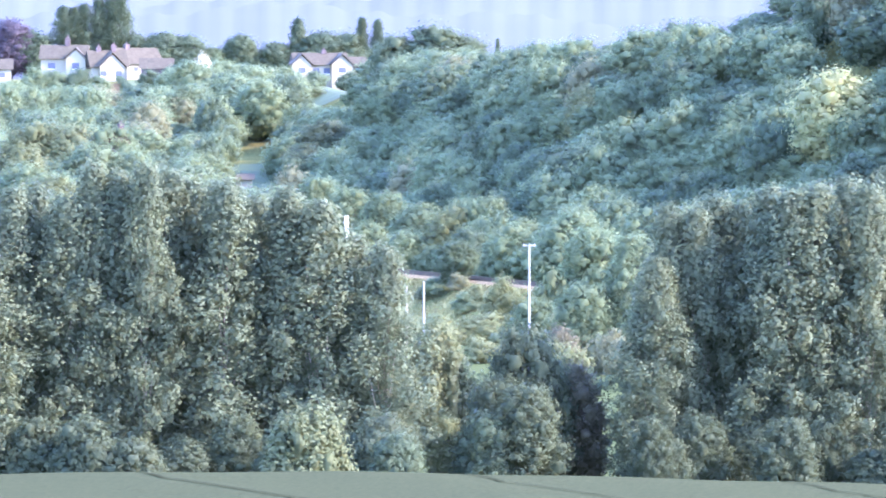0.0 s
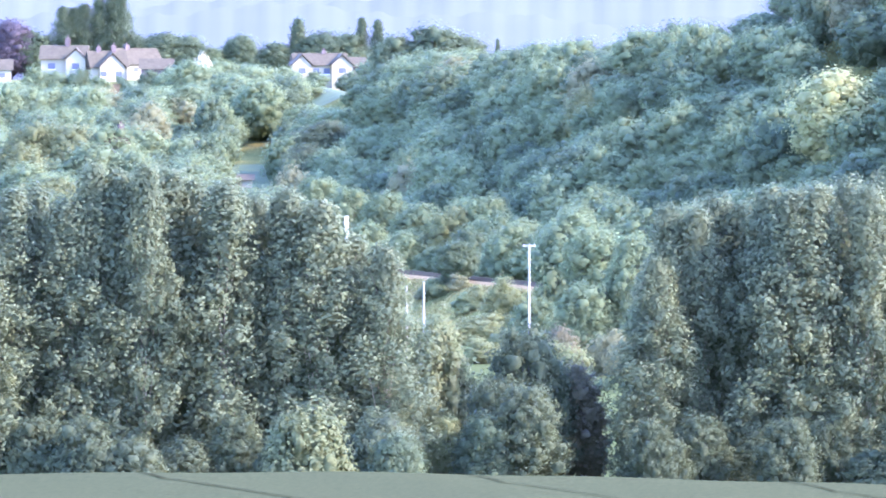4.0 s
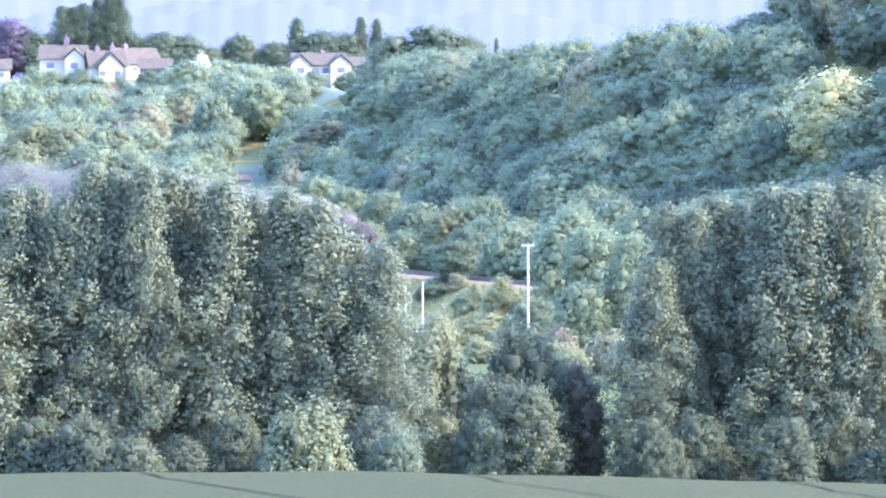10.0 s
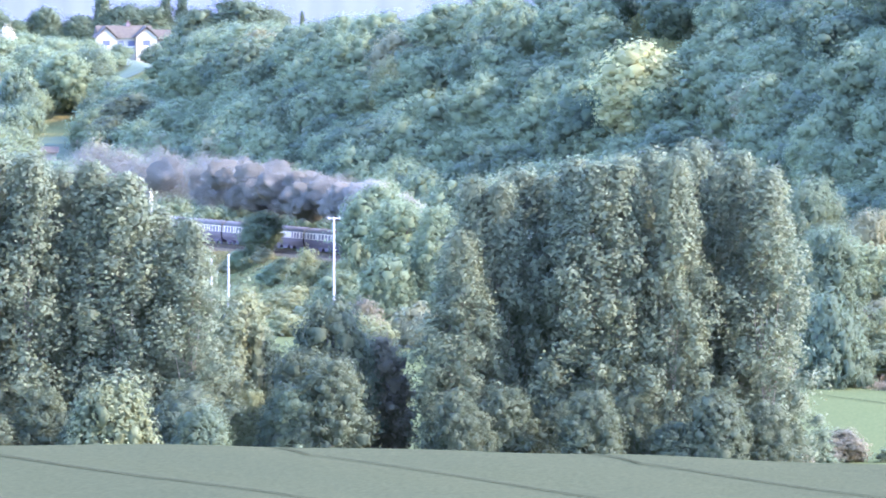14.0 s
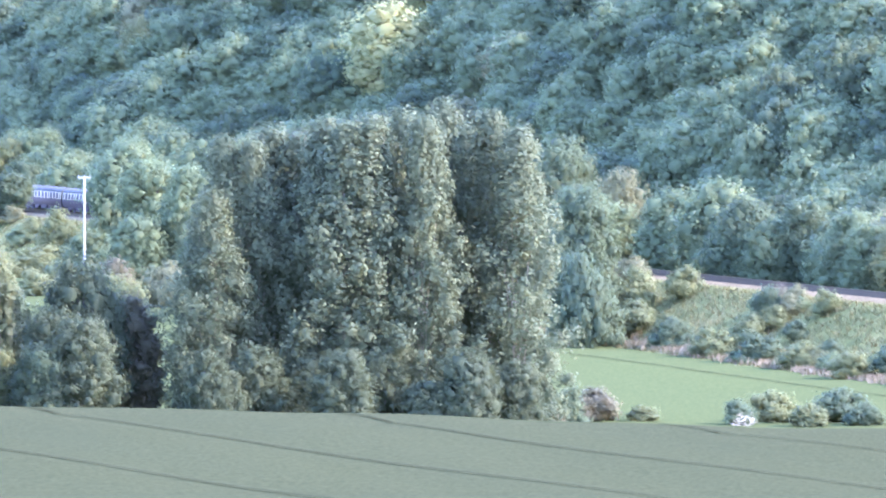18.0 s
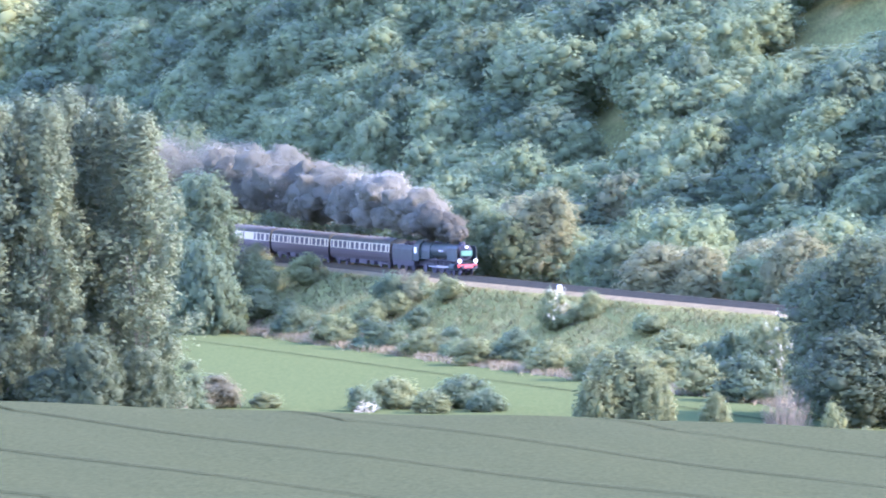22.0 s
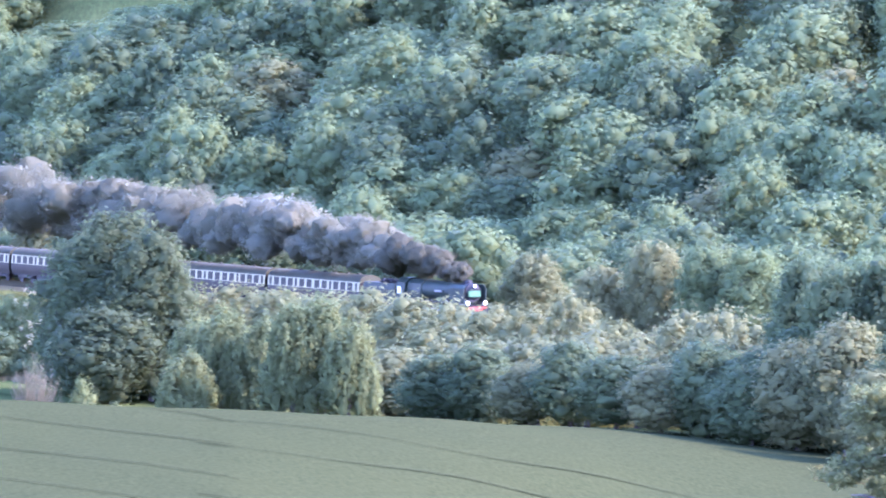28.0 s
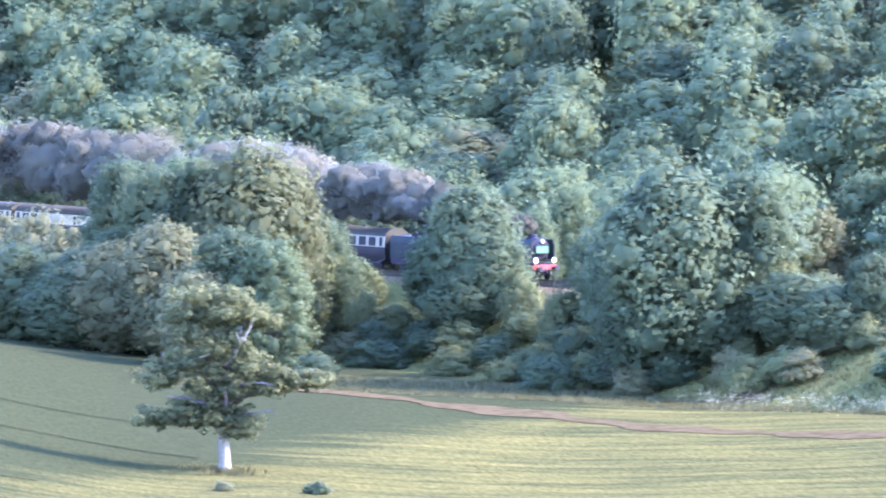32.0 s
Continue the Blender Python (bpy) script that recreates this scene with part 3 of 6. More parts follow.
tree("fine", 0.84, 840, -2.360, 9.2, "red", "broad tree with dull coppery leaves beside the maple")
tree("fine", 0.30, 825, -2.720, 6.0, "dark", "dark lower tree beside the maple")
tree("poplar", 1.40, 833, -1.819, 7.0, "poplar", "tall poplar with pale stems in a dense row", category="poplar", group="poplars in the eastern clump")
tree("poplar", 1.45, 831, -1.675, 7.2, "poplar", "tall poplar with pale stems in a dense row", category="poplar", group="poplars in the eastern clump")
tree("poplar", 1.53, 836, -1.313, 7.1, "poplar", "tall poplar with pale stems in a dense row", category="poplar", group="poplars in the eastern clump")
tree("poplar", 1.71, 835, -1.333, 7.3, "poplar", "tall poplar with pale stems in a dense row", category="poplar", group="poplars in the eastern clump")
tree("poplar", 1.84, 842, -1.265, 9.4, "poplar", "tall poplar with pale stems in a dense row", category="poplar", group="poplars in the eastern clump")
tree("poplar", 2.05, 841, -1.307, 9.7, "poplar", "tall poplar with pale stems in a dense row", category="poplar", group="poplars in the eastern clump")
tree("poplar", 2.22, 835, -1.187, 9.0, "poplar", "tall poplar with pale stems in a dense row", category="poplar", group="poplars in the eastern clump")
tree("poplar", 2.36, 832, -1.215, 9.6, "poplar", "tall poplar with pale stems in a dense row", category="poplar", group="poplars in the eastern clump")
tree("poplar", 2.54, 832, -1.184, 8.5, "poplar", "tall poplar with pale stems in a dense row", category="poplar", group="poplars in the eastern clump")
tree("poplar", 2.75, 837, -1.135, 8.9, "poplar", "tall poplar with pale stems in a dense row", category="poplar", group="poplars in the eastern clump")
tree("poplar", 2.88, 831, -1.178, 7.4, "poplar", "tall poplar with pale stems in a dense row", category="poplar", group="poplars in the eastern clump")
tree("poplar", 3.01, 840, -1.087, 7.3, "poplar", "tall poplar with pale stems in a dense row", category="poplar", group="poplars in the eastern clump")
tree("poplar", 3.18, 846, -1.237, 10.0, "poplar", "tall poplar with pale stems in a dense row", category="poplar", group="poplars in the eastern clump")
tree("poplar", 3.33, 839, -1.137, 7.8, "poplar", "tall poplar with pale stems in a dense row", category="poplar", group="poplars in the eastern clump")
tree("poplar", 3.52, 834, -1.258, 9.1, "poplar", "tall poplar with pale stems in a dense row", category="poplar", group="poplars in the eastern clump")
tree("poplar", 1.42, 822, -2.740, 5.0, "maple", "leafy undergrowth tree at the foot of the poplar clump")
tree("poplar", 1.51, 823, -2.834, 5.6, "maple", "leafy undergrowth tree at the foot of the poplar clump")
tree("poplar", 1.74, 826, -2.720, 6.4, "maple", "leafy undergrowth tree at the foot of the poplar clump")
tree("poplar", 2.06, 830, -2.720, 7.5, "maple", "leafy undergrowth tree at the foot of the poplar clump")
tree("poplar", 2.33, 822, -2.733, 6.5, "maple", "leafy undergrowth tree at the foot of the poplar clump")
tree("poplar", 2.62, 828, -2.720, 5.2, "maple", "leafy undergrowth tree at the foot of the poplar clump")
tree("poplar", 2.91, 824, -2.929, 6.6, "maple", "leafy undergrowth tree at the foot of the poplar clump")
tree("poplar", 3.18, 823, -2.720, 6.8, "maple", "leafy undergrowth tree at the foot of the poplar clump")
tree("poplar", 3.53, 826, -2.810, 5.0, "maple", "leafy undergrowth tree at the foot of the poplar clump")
tree("fine", 1.04, 1198, -1.445, 12.0, "wood", "bushy tree on the slope below the railway")
tree("fine", 0.87, 1247, -1.349, 12.5, "wood", "bushy tree on the slope below the railway")
tree("fine", 1.29, 1177, -1.503, 9.4, "wood", "bushy tree on the slope below the railway")
tree("shrub", 0.76, 1197, -1.675, 8.8, "shrub", "bushy tree on the slope below the railway", category="shrub")
tree("shrub", 0.41, 1267, -1.759, 7.2, "shrub", "bushy tree on the slope below the railway", category="shrub")
tree("fine", 0.09, 1313, -1.541, 7.5, "dark", "bushy tree on the slope below the railway")
tree("fine", 0.64, 1191, -1.943, 8.8, "wood", "bushy tree on the slope below the railway")
tree("fine", 0.95, 1175, -1.828, 9.4, "wood", "bushy tree on the slope below the railway")
tree("shrub", 0.26, 1231, -2.020, 9.1, "shrub", "bushy tree on the slope below the railway", category="shrub")
tree("shrub", 0.49, 1191, -2.096, 8.8, "shrub", "bushy tree on the slope below the railway", category="shrub")
tree("shrub", -0.05, 1228, -2.020, 9.0, "pale", "bushy tree on the slope below the railway", category="shrub")
tree("shrub", 0.80, 1151, -2.096, 6.2, "red", "bushy tree on the slope below the railway", category="shrub")
tree("shrub", 1.14, 1128, -2.096, 6.8, "haw", "brownish bush on the slope below the railway", category="shrub")
tree("shrub", 0.26, 1168, -2.230, 7.0, "shrub", "bushy tree on the slope below the railway", category="shrub")
tree("shrub", 0.80, 1122, -2.230, 9.0, "shrub", "bushy tree on the slope below the railway", category="shrub")
tree("fine", 3.80, 1148, -1.362, 9.2, "dark", "bushy tree on the slope below the railway")
tree("fine", 3.95, 1043, -1.630, 9.1, "dark", "bushy tree on the slope below the railway")
tree("fine", 3.88, 1027, -2.090, 7.5, "dark", "bushy tree on the slope below the railway")
tree("shrub", 4.07, 1027, -2.282, 7.5, "dark", "bushy tree on the slope below the railway", category="shrub")
tree("fine", 3.82, 1153, -1.292, 10.8, "dark", "bushy tree on the slope below the railway")
tree("fine", 3.90, 1069, -1.637, 8.6, "dark", "bushy tree on the slope below the railway")
tree("shrub", 3.97, 1022, -2.020, 7.5, "dark", "bushy tree on the slope below the railway", category="shrub")
tree("shrub", 4.65, 1040, -2.137, 5.6, "shrub", "leafy shrub on the grassy railway embankment", category="shrub", group="shrubs on the embankment")
tree("shrub", 4.34, 1044, -2.195, 6.6, "shrub", "leafy shrub on the grassy railway embankment", category="shrub", group="shrubs on the embankment")
tree("shrub", 4.11, 1046, -2.291, 8.5, "dark", "leafy shrub on the grassy railway embankment", category="shrub", group="shrubs on the embankment")
tree("shrub", 3.92, 1065, -2.176, 7.7, "dark", "leafy shrub on the grassy railway embankment", category="shrub", group="shrubs on the embankment")
tree("shrub", 5.22, 1008, -2.291, 5.5, "dark", "leafy shrub on the grassy railway embankment", category="shrub", group="shrubs on the embankment")
tree("shrub", 5.41, 1007, -2.271, 3.6, "haw", "leafy shrub on the grassy railway embankment", category="shrub", group="shrubs on the embankment")
tree("shrub", 5.62, 998, -2.310, 4.1, "shrub", "leafy shrub on the grassy railway embankment", category="shrub", group="shrubs on the embankment")
tree("shrub", 6.33, 963, -2.405, 4.3, "shrub", "leafy shrub on the grassy railway embankment", category="shrub", group="shrubs on the embankment")
tree("shrub", 6.58, 959, -2.405, 3.5, "shrub", "leafy shrub on the grassy railway embankment", category="shrub", group="shrubs on the embankment")
tree("shrub", 5.10, 1003, -2.482, 5.4, "shrub", "leafy shrub on the grassy railway embankment", category="shrub", group="shrubs on the embankment")
tree("shrub", 7.18, 921, -2.653, 7.5, "shrub", "leafy shrub on the grassy railway embankment", category="shrub", group="shrubs on the embankment")
tree("shrub", 7.49, 906, -2.653, 7.4, "dark", "leafy shrub on the grassy railway embankment", category="shrub", group="shrubs on the embankment")
tree("shrub", 7.72, 903, -2.596, 6.5, "shrub", "leafy shrub on the grassy railway embankment", category="shrub", group="shrubs on the embankment")
tree("shrub", 7.64, 887, -2.806, 8.0, "dark", "leafy shrub on the grassy railway embankment", category="shrub", group="shrubs on the embankment")
tree("shrub", 7.34, 897, -2.845, 7.3, "shrub", "leafy shrub on the grassy railway embankment", category="shrub", group="shrubs on the embankment")
tree("shrub", 6.99, 915, -2.806, 6.6, "shrub", "leafy shrub on the grassy railway embankment", category="shrub", group="shrubs on the embankment")
tree("shrub", 6.61, 924, -2.768, 6.7, "shrub", "leafy shrub on the grassy railway embankment", category="shrub", group="shrubs on the embankment")
tree("shrub", 6.30, 941, -2.806, 5.9, "shrub", "leafy shrub on the grassy railway embankment", category="shrub", group="shrubs on the embankment")
tree("shrub", 6.07, 957, -2.653, 6.0, "dark", "leafy shrub on the grassy railway embankment", category="shrub", group="shrubs on the embankment")
tree("shrub", 5.77, 956, -2.768, 6.0, "shrub", "leafy shrub on the grassy railway embankment", category="shrub", group="shrubs on the embankment")
tree("shrub", 5.46, 976, -2.653, 6.2, "shrub", "leafy shrub on the grassy railway embankment", category="shrub", group="shrubs on the embankment")
tree("shrub", 5.15, 990, -2.596, 7.1, "dark", "leafy shrub on the grassy railway embankment", category="shrub", group="shrubs on the embankment")
tree("shrub", 4.85, 1001, -2.576, 6.3, "shrub", "leafy shrub on the grassy railway embankment", category="shrub", group="shrubs on the embankment")
tree("shrub", 4.58, 1019, -2.500, 6.4, "dark", "leafy shrub on the grassy railway embankment", category="shrub", group="shrubs on the embankment")
tree("shrub", 4.31, 1036, -2.423, 7.5, "shrub", "leafy shrub on the grassy railway embankment", category="shrub", group="shrubs on the embankment")
tree("shrub", 4.12, 1050, -2.347, 7.6, "dark", "leafy shrub on the grassy railway embankment", category="shrub", group="shrubs on the embankment")
tree("shrub", 6.35, 961, -2.436, 3.1, "shrub", "elder bush with flat white blossom heads", category="elder", name="elder_bush")
tree("shrub", 7.86, 901, -2.607, 4.5, "shrub", "tall elder bush hung with white blossom", category="elder", name="elder_bush")
tree("shrub", 5.25, 868, -3.028, 6.4, "shrub", "low dark bush at the far edge of the crop", category="bush", name="bush")
tree("shrub", 5.02, 862, -3.067, 4.0, "dark", "low dark bush at the far edge of the crop", category="bush", name="bush")
tree("shrub", 5.69, 868, -3.044, 7.0, "dark", "low dark bush at the far edge of the crop", category="bush", name="bush")
tree("shrub", 5.50, 860, -3.113, 4.6, "shrub", "low bush at the far edge of the crop", category="bush", name="bush")
tree("shrub", 5.88, 862, -3.113, 4.6, "dark", "low dark bush at the far edge of the crop", category="bush", name="bush")
tree("willow", 6.80, 815, -2.806, 9.3, "pale", "rounded pale bush standing in the meadow", category="bush", name="bush")
tree("willow", 6.99, 812, -2.959, 4.9, "pale", "rounded pale bush standing in the meadow", category="bush", name="bush")
tree("willow", 6.63, 812, -2.998, 4.9, "pale", "rounded pale bush standing in the meadow", category="bush", name="bush")
tree("willow", 7.43, 810, -3.113, 3.2, "pale", "small bush in the meadow corner", category="bush", name="bush")
tree("shrub", 8.23, 800, -3.151, 2.9, "shrub", "small leafy bush in the meadow corner", category="bush", name="bush")
tree("shrub", 8.45, 800, -3.323, 3.2, "shrub", "small leafy bush in the meadow corner", category="bush", name="bush")
tree("shrub", 4.04, 866, -3.082, 6.4, "red", "low scrub at the far edge of the crop", category="bush", name="bush")
tree("shrub", 4.37, 866, -3.113, 3.5, "shrub", "low scrub at the far edge of the crop", category="bush", name="bush")
tree("shrub", 3.85, 850, -2.959, 5.1, "dark", "dark bush beside the poplar clump", category="bush", name="bush")
tree("shrub", 3.70, 845, -3.151, 5.1, "red", "low scrub beside the poplar clump", category="bush", name="bush")
tree("fine", 8.23, 863, -2.225, 10.6, "maple", "large rounded dark green tree below the railway")
tree("fine", 8.46, 857, -2.041, 11.8, "maple", "large rounded dark green tree below the railway")
tree("fine", 8.69, 850, -2.187, 10.5, "maple", "large rounded dark green tree below the railway")
tree("fine", 8.46, 857, -2.340, 13.2, "maple", "large rounded dark green tree below the railway")
tree("fine", 8.27, 857, -2.340, 9.2, "dark", "lower bough-laden tree beside the large rounded tree")
tree("fine", 8.69, 853, -2.378, 8.6, "wood", "tree beside the large rounded tree")
tree("fine", 8.38, 844, -2.685, 13.0, "maple", "dark tree at the foot of the bank")
tree("willow", 8.99, 780, -2.777, 5.7, "pale", "pale green sallow in a thicket behind the crop")
tree("willow", 9.18, 775, -2.682, 6.2, "pale", "pale green sallow in a thicket behind the crop")
tree("willow", 9.43, 772, -2.777, 5.7, "pale", "pale green sallow in a thicket behind the crop")
tree("willow", 9.64, 765, -2.663, 6.1, "pale", "pale green sallow in a thicket behind the crop")
tree("willow", 9.83, 765, -2.624, 6.6, "pale", "pale green sallow in a thicket behind the crop")
tree("willow", 10.04, 760, -2.777, 5.6, "pale", "pale green sallow in a thicket behind the crop")
tree("willow", 8.93, 770, -3.007, 5.7, "pale", "pale green sallow in a thicket behind the crop")
tree("round", 9.05, 862, -2.595, 9.0, "haw", "hawthorn going over, with brownish blossom, beside the railway", category="hawthorn", group="hawthorns beside the railway", name="hawthorn")
tree("round", 9.29, 857, -2.526, 9.6, "haw", "hawthorn going over, with brownish blossom, beside the railway", category="hawthorn", group="hawthorns beside the railway", name="hawthorn")
tree("round", 9.58, 850, -2.541, 9.5, "haw", "hawthorn going over, with brownish blossom, beside the railway", category="hawthorn", group="hawthorns beside the railway", name="hawthorn")
tree("round", 9.87, 842, -2.572, 9.5, "haw", "hawthorn going over, with brownish blossom, beside the railway", category="hawthorn", group="hawthorns beside the railway", name="hawthorn")
tree("round", 10.15, 835, -2.564, 9.4, "haw", "hawthorn going over, with brownish blossom, beside the railway", category="hawthorn", group="hawthorns beside the railway", name="hawthorn")
tree("round", 10.44, 827, -2.610, 9.3, "haw", "hawthorn going over, with brownish blossom, beside the railway", category="hawthorn", group="hawthorns beside the railway", name="hawthorn")
tree("round", 10.73, 819, -2.633, 9.2, "haw", "hawthorn going over, with brownish blossom, beside the railway", category="hawthorn", group="hawthorns beside the railway", name="hawthorn")
tree("round", 11.00, 813, -2.664, 8.5, "haw", "hawthorn going over, with brownish blossom, beside the railway", category="hawthorn", group="hawthorns beside the railway", name="hawthorn")
tree("round", 11.25, 808, -2.702, 7.8, "haw", "hawthorn going over, with brownish blossom, beside the railway", category="hawthorn", group="hawthorns beside the railway", name="hawthorn")
tree("round", 11.55, 803, -2.580, 6.4, "haw", "hawthorn going over, with brownish blossom, beside the railway", category="hawthorn", group="hawthorns beside the railway", name="hawthorn")
tree("round", 11.82, 793, -2.752, 7.6, "haw", "hawthorn going over, with brownish blossom, beside the railway", category="hawthorn", group="hawthorns beside the railway", name="hawthorn")
tree("round", 12.05, 786, -2.821, 7.6, "haw", "hawthorn going over, with brownish blossom, beside the railway", category="hawthorn", group="hawthorns beside the railway", name="hawthorn")
tree("round", 12.30, 780, -2.714, 8.1, "haw", "hawthorn going over, with brownish blossom, beside the railway", category="hawthorn", group="hawthorns beside the railway", name="hawthorn")
tree("round", 12.55, 773, -2.706, 8.1, "haw", "hawthorn going over, with brownish blossom, beside the railway", category="hawthorn", group="hawthorns beside the railway", name="hawthorn")
tree("round", 12.80, 765, -2.756, 8.6, "haw", "hawthorn going over, with brownish blossom, beside the railway", category="hawthorn", group="hawthorns beside the railway", name="hawthorn")
tree("round", 13.03, 758, -2.813, 7.9, "haw", "hawthorn going over, with brownish blossom, beside the railway", category="hawthorn", group="hawthorns beside the railway", name="hawthorn")
tree("round", 10.61, 808, -2.852, 9.7, "haw", "hawthorn going over, with brownish blossom, beside the railway", category="hawthorn", group="hawthorns beside the railway", name="hawthorn")
tree("round", 10.96, 800, -2.890, 9.6, "haw", "hawthorn going over, with brownish blossom, beside the railway", category="hawthorn", group="hawthorns beside the railway", name="hawthorn")
tree("round", 11.30, 793, -2.871, 10.2, "haw", "hawthorn going over, with brownish blossom, beside the railway", category="hawthorn", group="hawthorns beside the railway", name="hawthorn")
tree("round", 11.65, 785, -2.852, 10.1, "haw", "hawthorn going over, with brownish blossom, beside the railway", category="hawthorn", group="hawthorns beside the railway", name="hawthorn")
tree("round", 11.99, 776, -2.967, 9.3, "haw", "hawthorn going over, with brownish blossom, beside the railway", category="hawthorn", group="hawthorns beside the railway", name="hawthorn")
# dark leaves among these bushes stand in for shade low in the thicket
tree("fine", 10.31, 797, -2.969, 9.1, "haw", "dark bush in the shaded thicket below the railway", category="bush", name="bush")
tree("fine", 10.62, 786, -3.007, 7.9, "dark", "dark bush in the shaded thicket below the railway", category="bush", name="bush")
tree("fine", 10.92, 782, -2.969, 7.8, "dark", "dark bush in the shaded thicket below the railway", category="bush", name="bush")
tree("fine", 11.23, 769, -3.084, 7.7, "haw", "dark bush in the shaded thicket below the railway", category="bush", name="bush")
tree("fine", 11.53, 765, -2.931, 7.7, "dark", "dark bush in the shaded thicket below the railway", category="bush", name="bush")
tree("fine", 11.84, 756, -3.007, 8.1, "dark", "dark bush in the shaded thicket below the railway", category="bush", name="bush")
tree("fine", 12.15, 749, -3.084, 8.0, "haw", "dark bush in the shaded thicket below the railway", category="bush", name="bush")
tree("fine", 12.45, 747, -2.931, 8.0, "dark", "dark bush in the shaded thicket below the railway", category="bush", name="bush")
tree("fine", 12.76, 738, -3.084, 7.9, "dark", "dark bush in the shaded thicket below the railway", category="bush", name="bush")
tree("fine", 13.07, 736, -2.931, 8.4, "haw", "dark bush in the shaded thicket below the railway", category="bush", name="bush")
tree("fine", 13.41, 732, -2.777, 8.8, "haw", "dark bush in the shaded thicket below the railway", category="bush", name="bush")
tree("fine", 13.64, 720, -3.084, 7.7, "haw", "dark bush in the shaded thicket below the railway", category="bush", name="bush")
tree("fine", 11.29, 861, -2.337, 7.5, "haw", "leafy tree beside the railway")
tree("fine", 11.73, 845, -2.414, 6.8, "haw", "leafy tree beside the railway")
tree("fine", 12.11, 842, -2.260, 7.3, "haw", "leafy tree beside the railway")
tree("fine", 12.43, 837, -2.280, 6.7, "wood", "leafy tree beside the railway")
tree("fine", 12.76, 834, -2.299, 7.8, "wood", "leafy tree beside the railway")
tree("fine", 13.10, 752, -2.375, 7.0, "dark", "leafy tree beside the railway")
tree("fine", 13.33, 741, -2.433, 7.4, "dark", "leafy tree beside the railway")
tree("fine", 13.58, 742, -2.356, 7.9, "dark", "leafy tree beside the railway")
tree("fine", 13.21, 756, -2.362, 8.6, "dark", "broad leafy tree on the railway bank")
tree("fine", 13.57, 754, -2.331, 7.6, "wood", "broad leafy tree on the railway bank")
tree("fine", 14.01, 740, -2.247, 13.4, "oak", "broad leafy tree on the railway bank")
tree("fine", 14.24, 741, -2.446, 8.0, "oak", "broad leafy tree on the railway bank")
tree("fine", 13.07, 743, -2.829, 7.5, "dark", "broad leafy tree on the railway bank")
tree("fine", 13.45, 733, -2.829, 8.3, "dark", "broad leafy tree on the railway bank")
tree("fine", 13.84, 723, -2.829, 8.2, "dark", "broad leafy tree on the railway bank")
tree("fine", 14.14, 720, -2.906, 7.7, "wood", "broad leafy tree on the railway bank")
tree("fine", 14.45, 746, -2.752, 6.5, "dark", "broad leafy tree on the railway bank")
tree("fine", 14.64, 746, -2.982, 5.5, "wood", "broad leafy tree on the railway bank")
tree("fine", 14.56, 750, -2.783, 4.0, "dark", "broad leafy tree on the railway bank")
tree("fine", 12.77, 745, -2.982, 8.5, "dark", "broad leafy tree on the railway bank")
tree("fine", 12.46, 754, -2.944, 8.6, "dark", "broad leafy tree on the railway bank")
tree("fine", 14.76, 747, -3.097, 4.5, "shrub", "broad leafy tree on the railway bank")
tree("fine", 15.48, 736, -2.530, 9.3, "ash", "broad leafy tree on the railway bank")
tree("fine", 15.29, 737, -2.829, 7.4, "dark", "broad leafy tree on the railway bank")
tree("fine", 15.67, 732, -2.867, 6.9, "ash", "broad leafy tree on the railway bank")
tree("fine", 15.43, 732, -3.097, 8.3, "ash", "broad leafy tree on the railway bank")
tree("fine", 16.86, 705, -2.377, 13.9, "ash", "broad leafy tree on the railway bank")
tree("fine", 16.59, 711, -2.714, 9.5, "ash", "broad leafy tree on the railway bank")
tree("fine", 16.36, 720, -2.829, 5.8, "ash", "broad leafy tree on the railway bank")
tree("fine", 17.13, 709, -2.599, 10.7, "ash", "broad leafy tree on the railway bank")
tree("fine", 17.40, 706, -2.446, 8.2, "ash", "broad leafy tree on the railway bank")
tree("fine", 16.63, 707, -3.135, 8.0, "dark", "broad leafy tree on the railway bank")
tree("fine", 16.98, 707, -3.059, 11.7, "ash", "broad leafy tree on the railway bank")
tree("fine", 17.24, 704, -3.212, 6.8, "dark", "broad leafy tree on the railway bank")
tree("fine", 17.51, 705, -2.982, 6.5, "shrub", "broad leafy tree on the railway bank")
tree("fine", 17.66, 701, -3.097, 8.1, "ash", "broad leafy tree on the railway bank")
tree("fine", 17.93, 697, -3.212, 8.6, "ash", "broad leafy tree on the railway bank")
tree("fine", 18.22, 697, -2.982, 5.4, "dark", "broad leafy tree on the railway bank")
tree("fine", 17.74, 704, -3.365, 6.7, "dark", "broad leafy tree on the railway bank")
tree("fine", 18.12, 697, -3.365, 8.9, "ash", "broad leafy tree on the railway bank")
tree("fine", 17.05, 706, -3.518, 5.3, "dark", "broad leafy tree on the railway bank")
tree("fine", 17.36, 702, -3.557, 5.3, "shrub", "broad leafy tree on the railway bank")
tree("shrub", 15.83, 729, -3.097, 4.4, "shrub", "leafy scrub on the railway bank", category="shrub")
tree("shrub", 16.08, 720, -3.212, 3.9, "shrub", "leafy scrub on the railway bank", category="shrub")
tree("shrub", 14.76, 740, -3.212, 4.0, "shrub", "leafy scrub on the railway bank", category="shrub")
tree("shrub", 14.45, 709, -3.633, 4.3, "dark", "leafy scrub on the railway bank", category="shrub")
# bank scrub, planted here also to darken ground that should lie in shade
tree("shrub", 14.54, 749, -3.557, 5.4, "shrub", "low leafy scrub on the shaded railway bank", category="shrub", group="scrub on the shaded bank")
tree("shrub", 14.76, 744, -3.614, 4.8, "dark", "low leafy scrub on the shaded railway bank", category="shrub", group="scrub on the shaded bank")
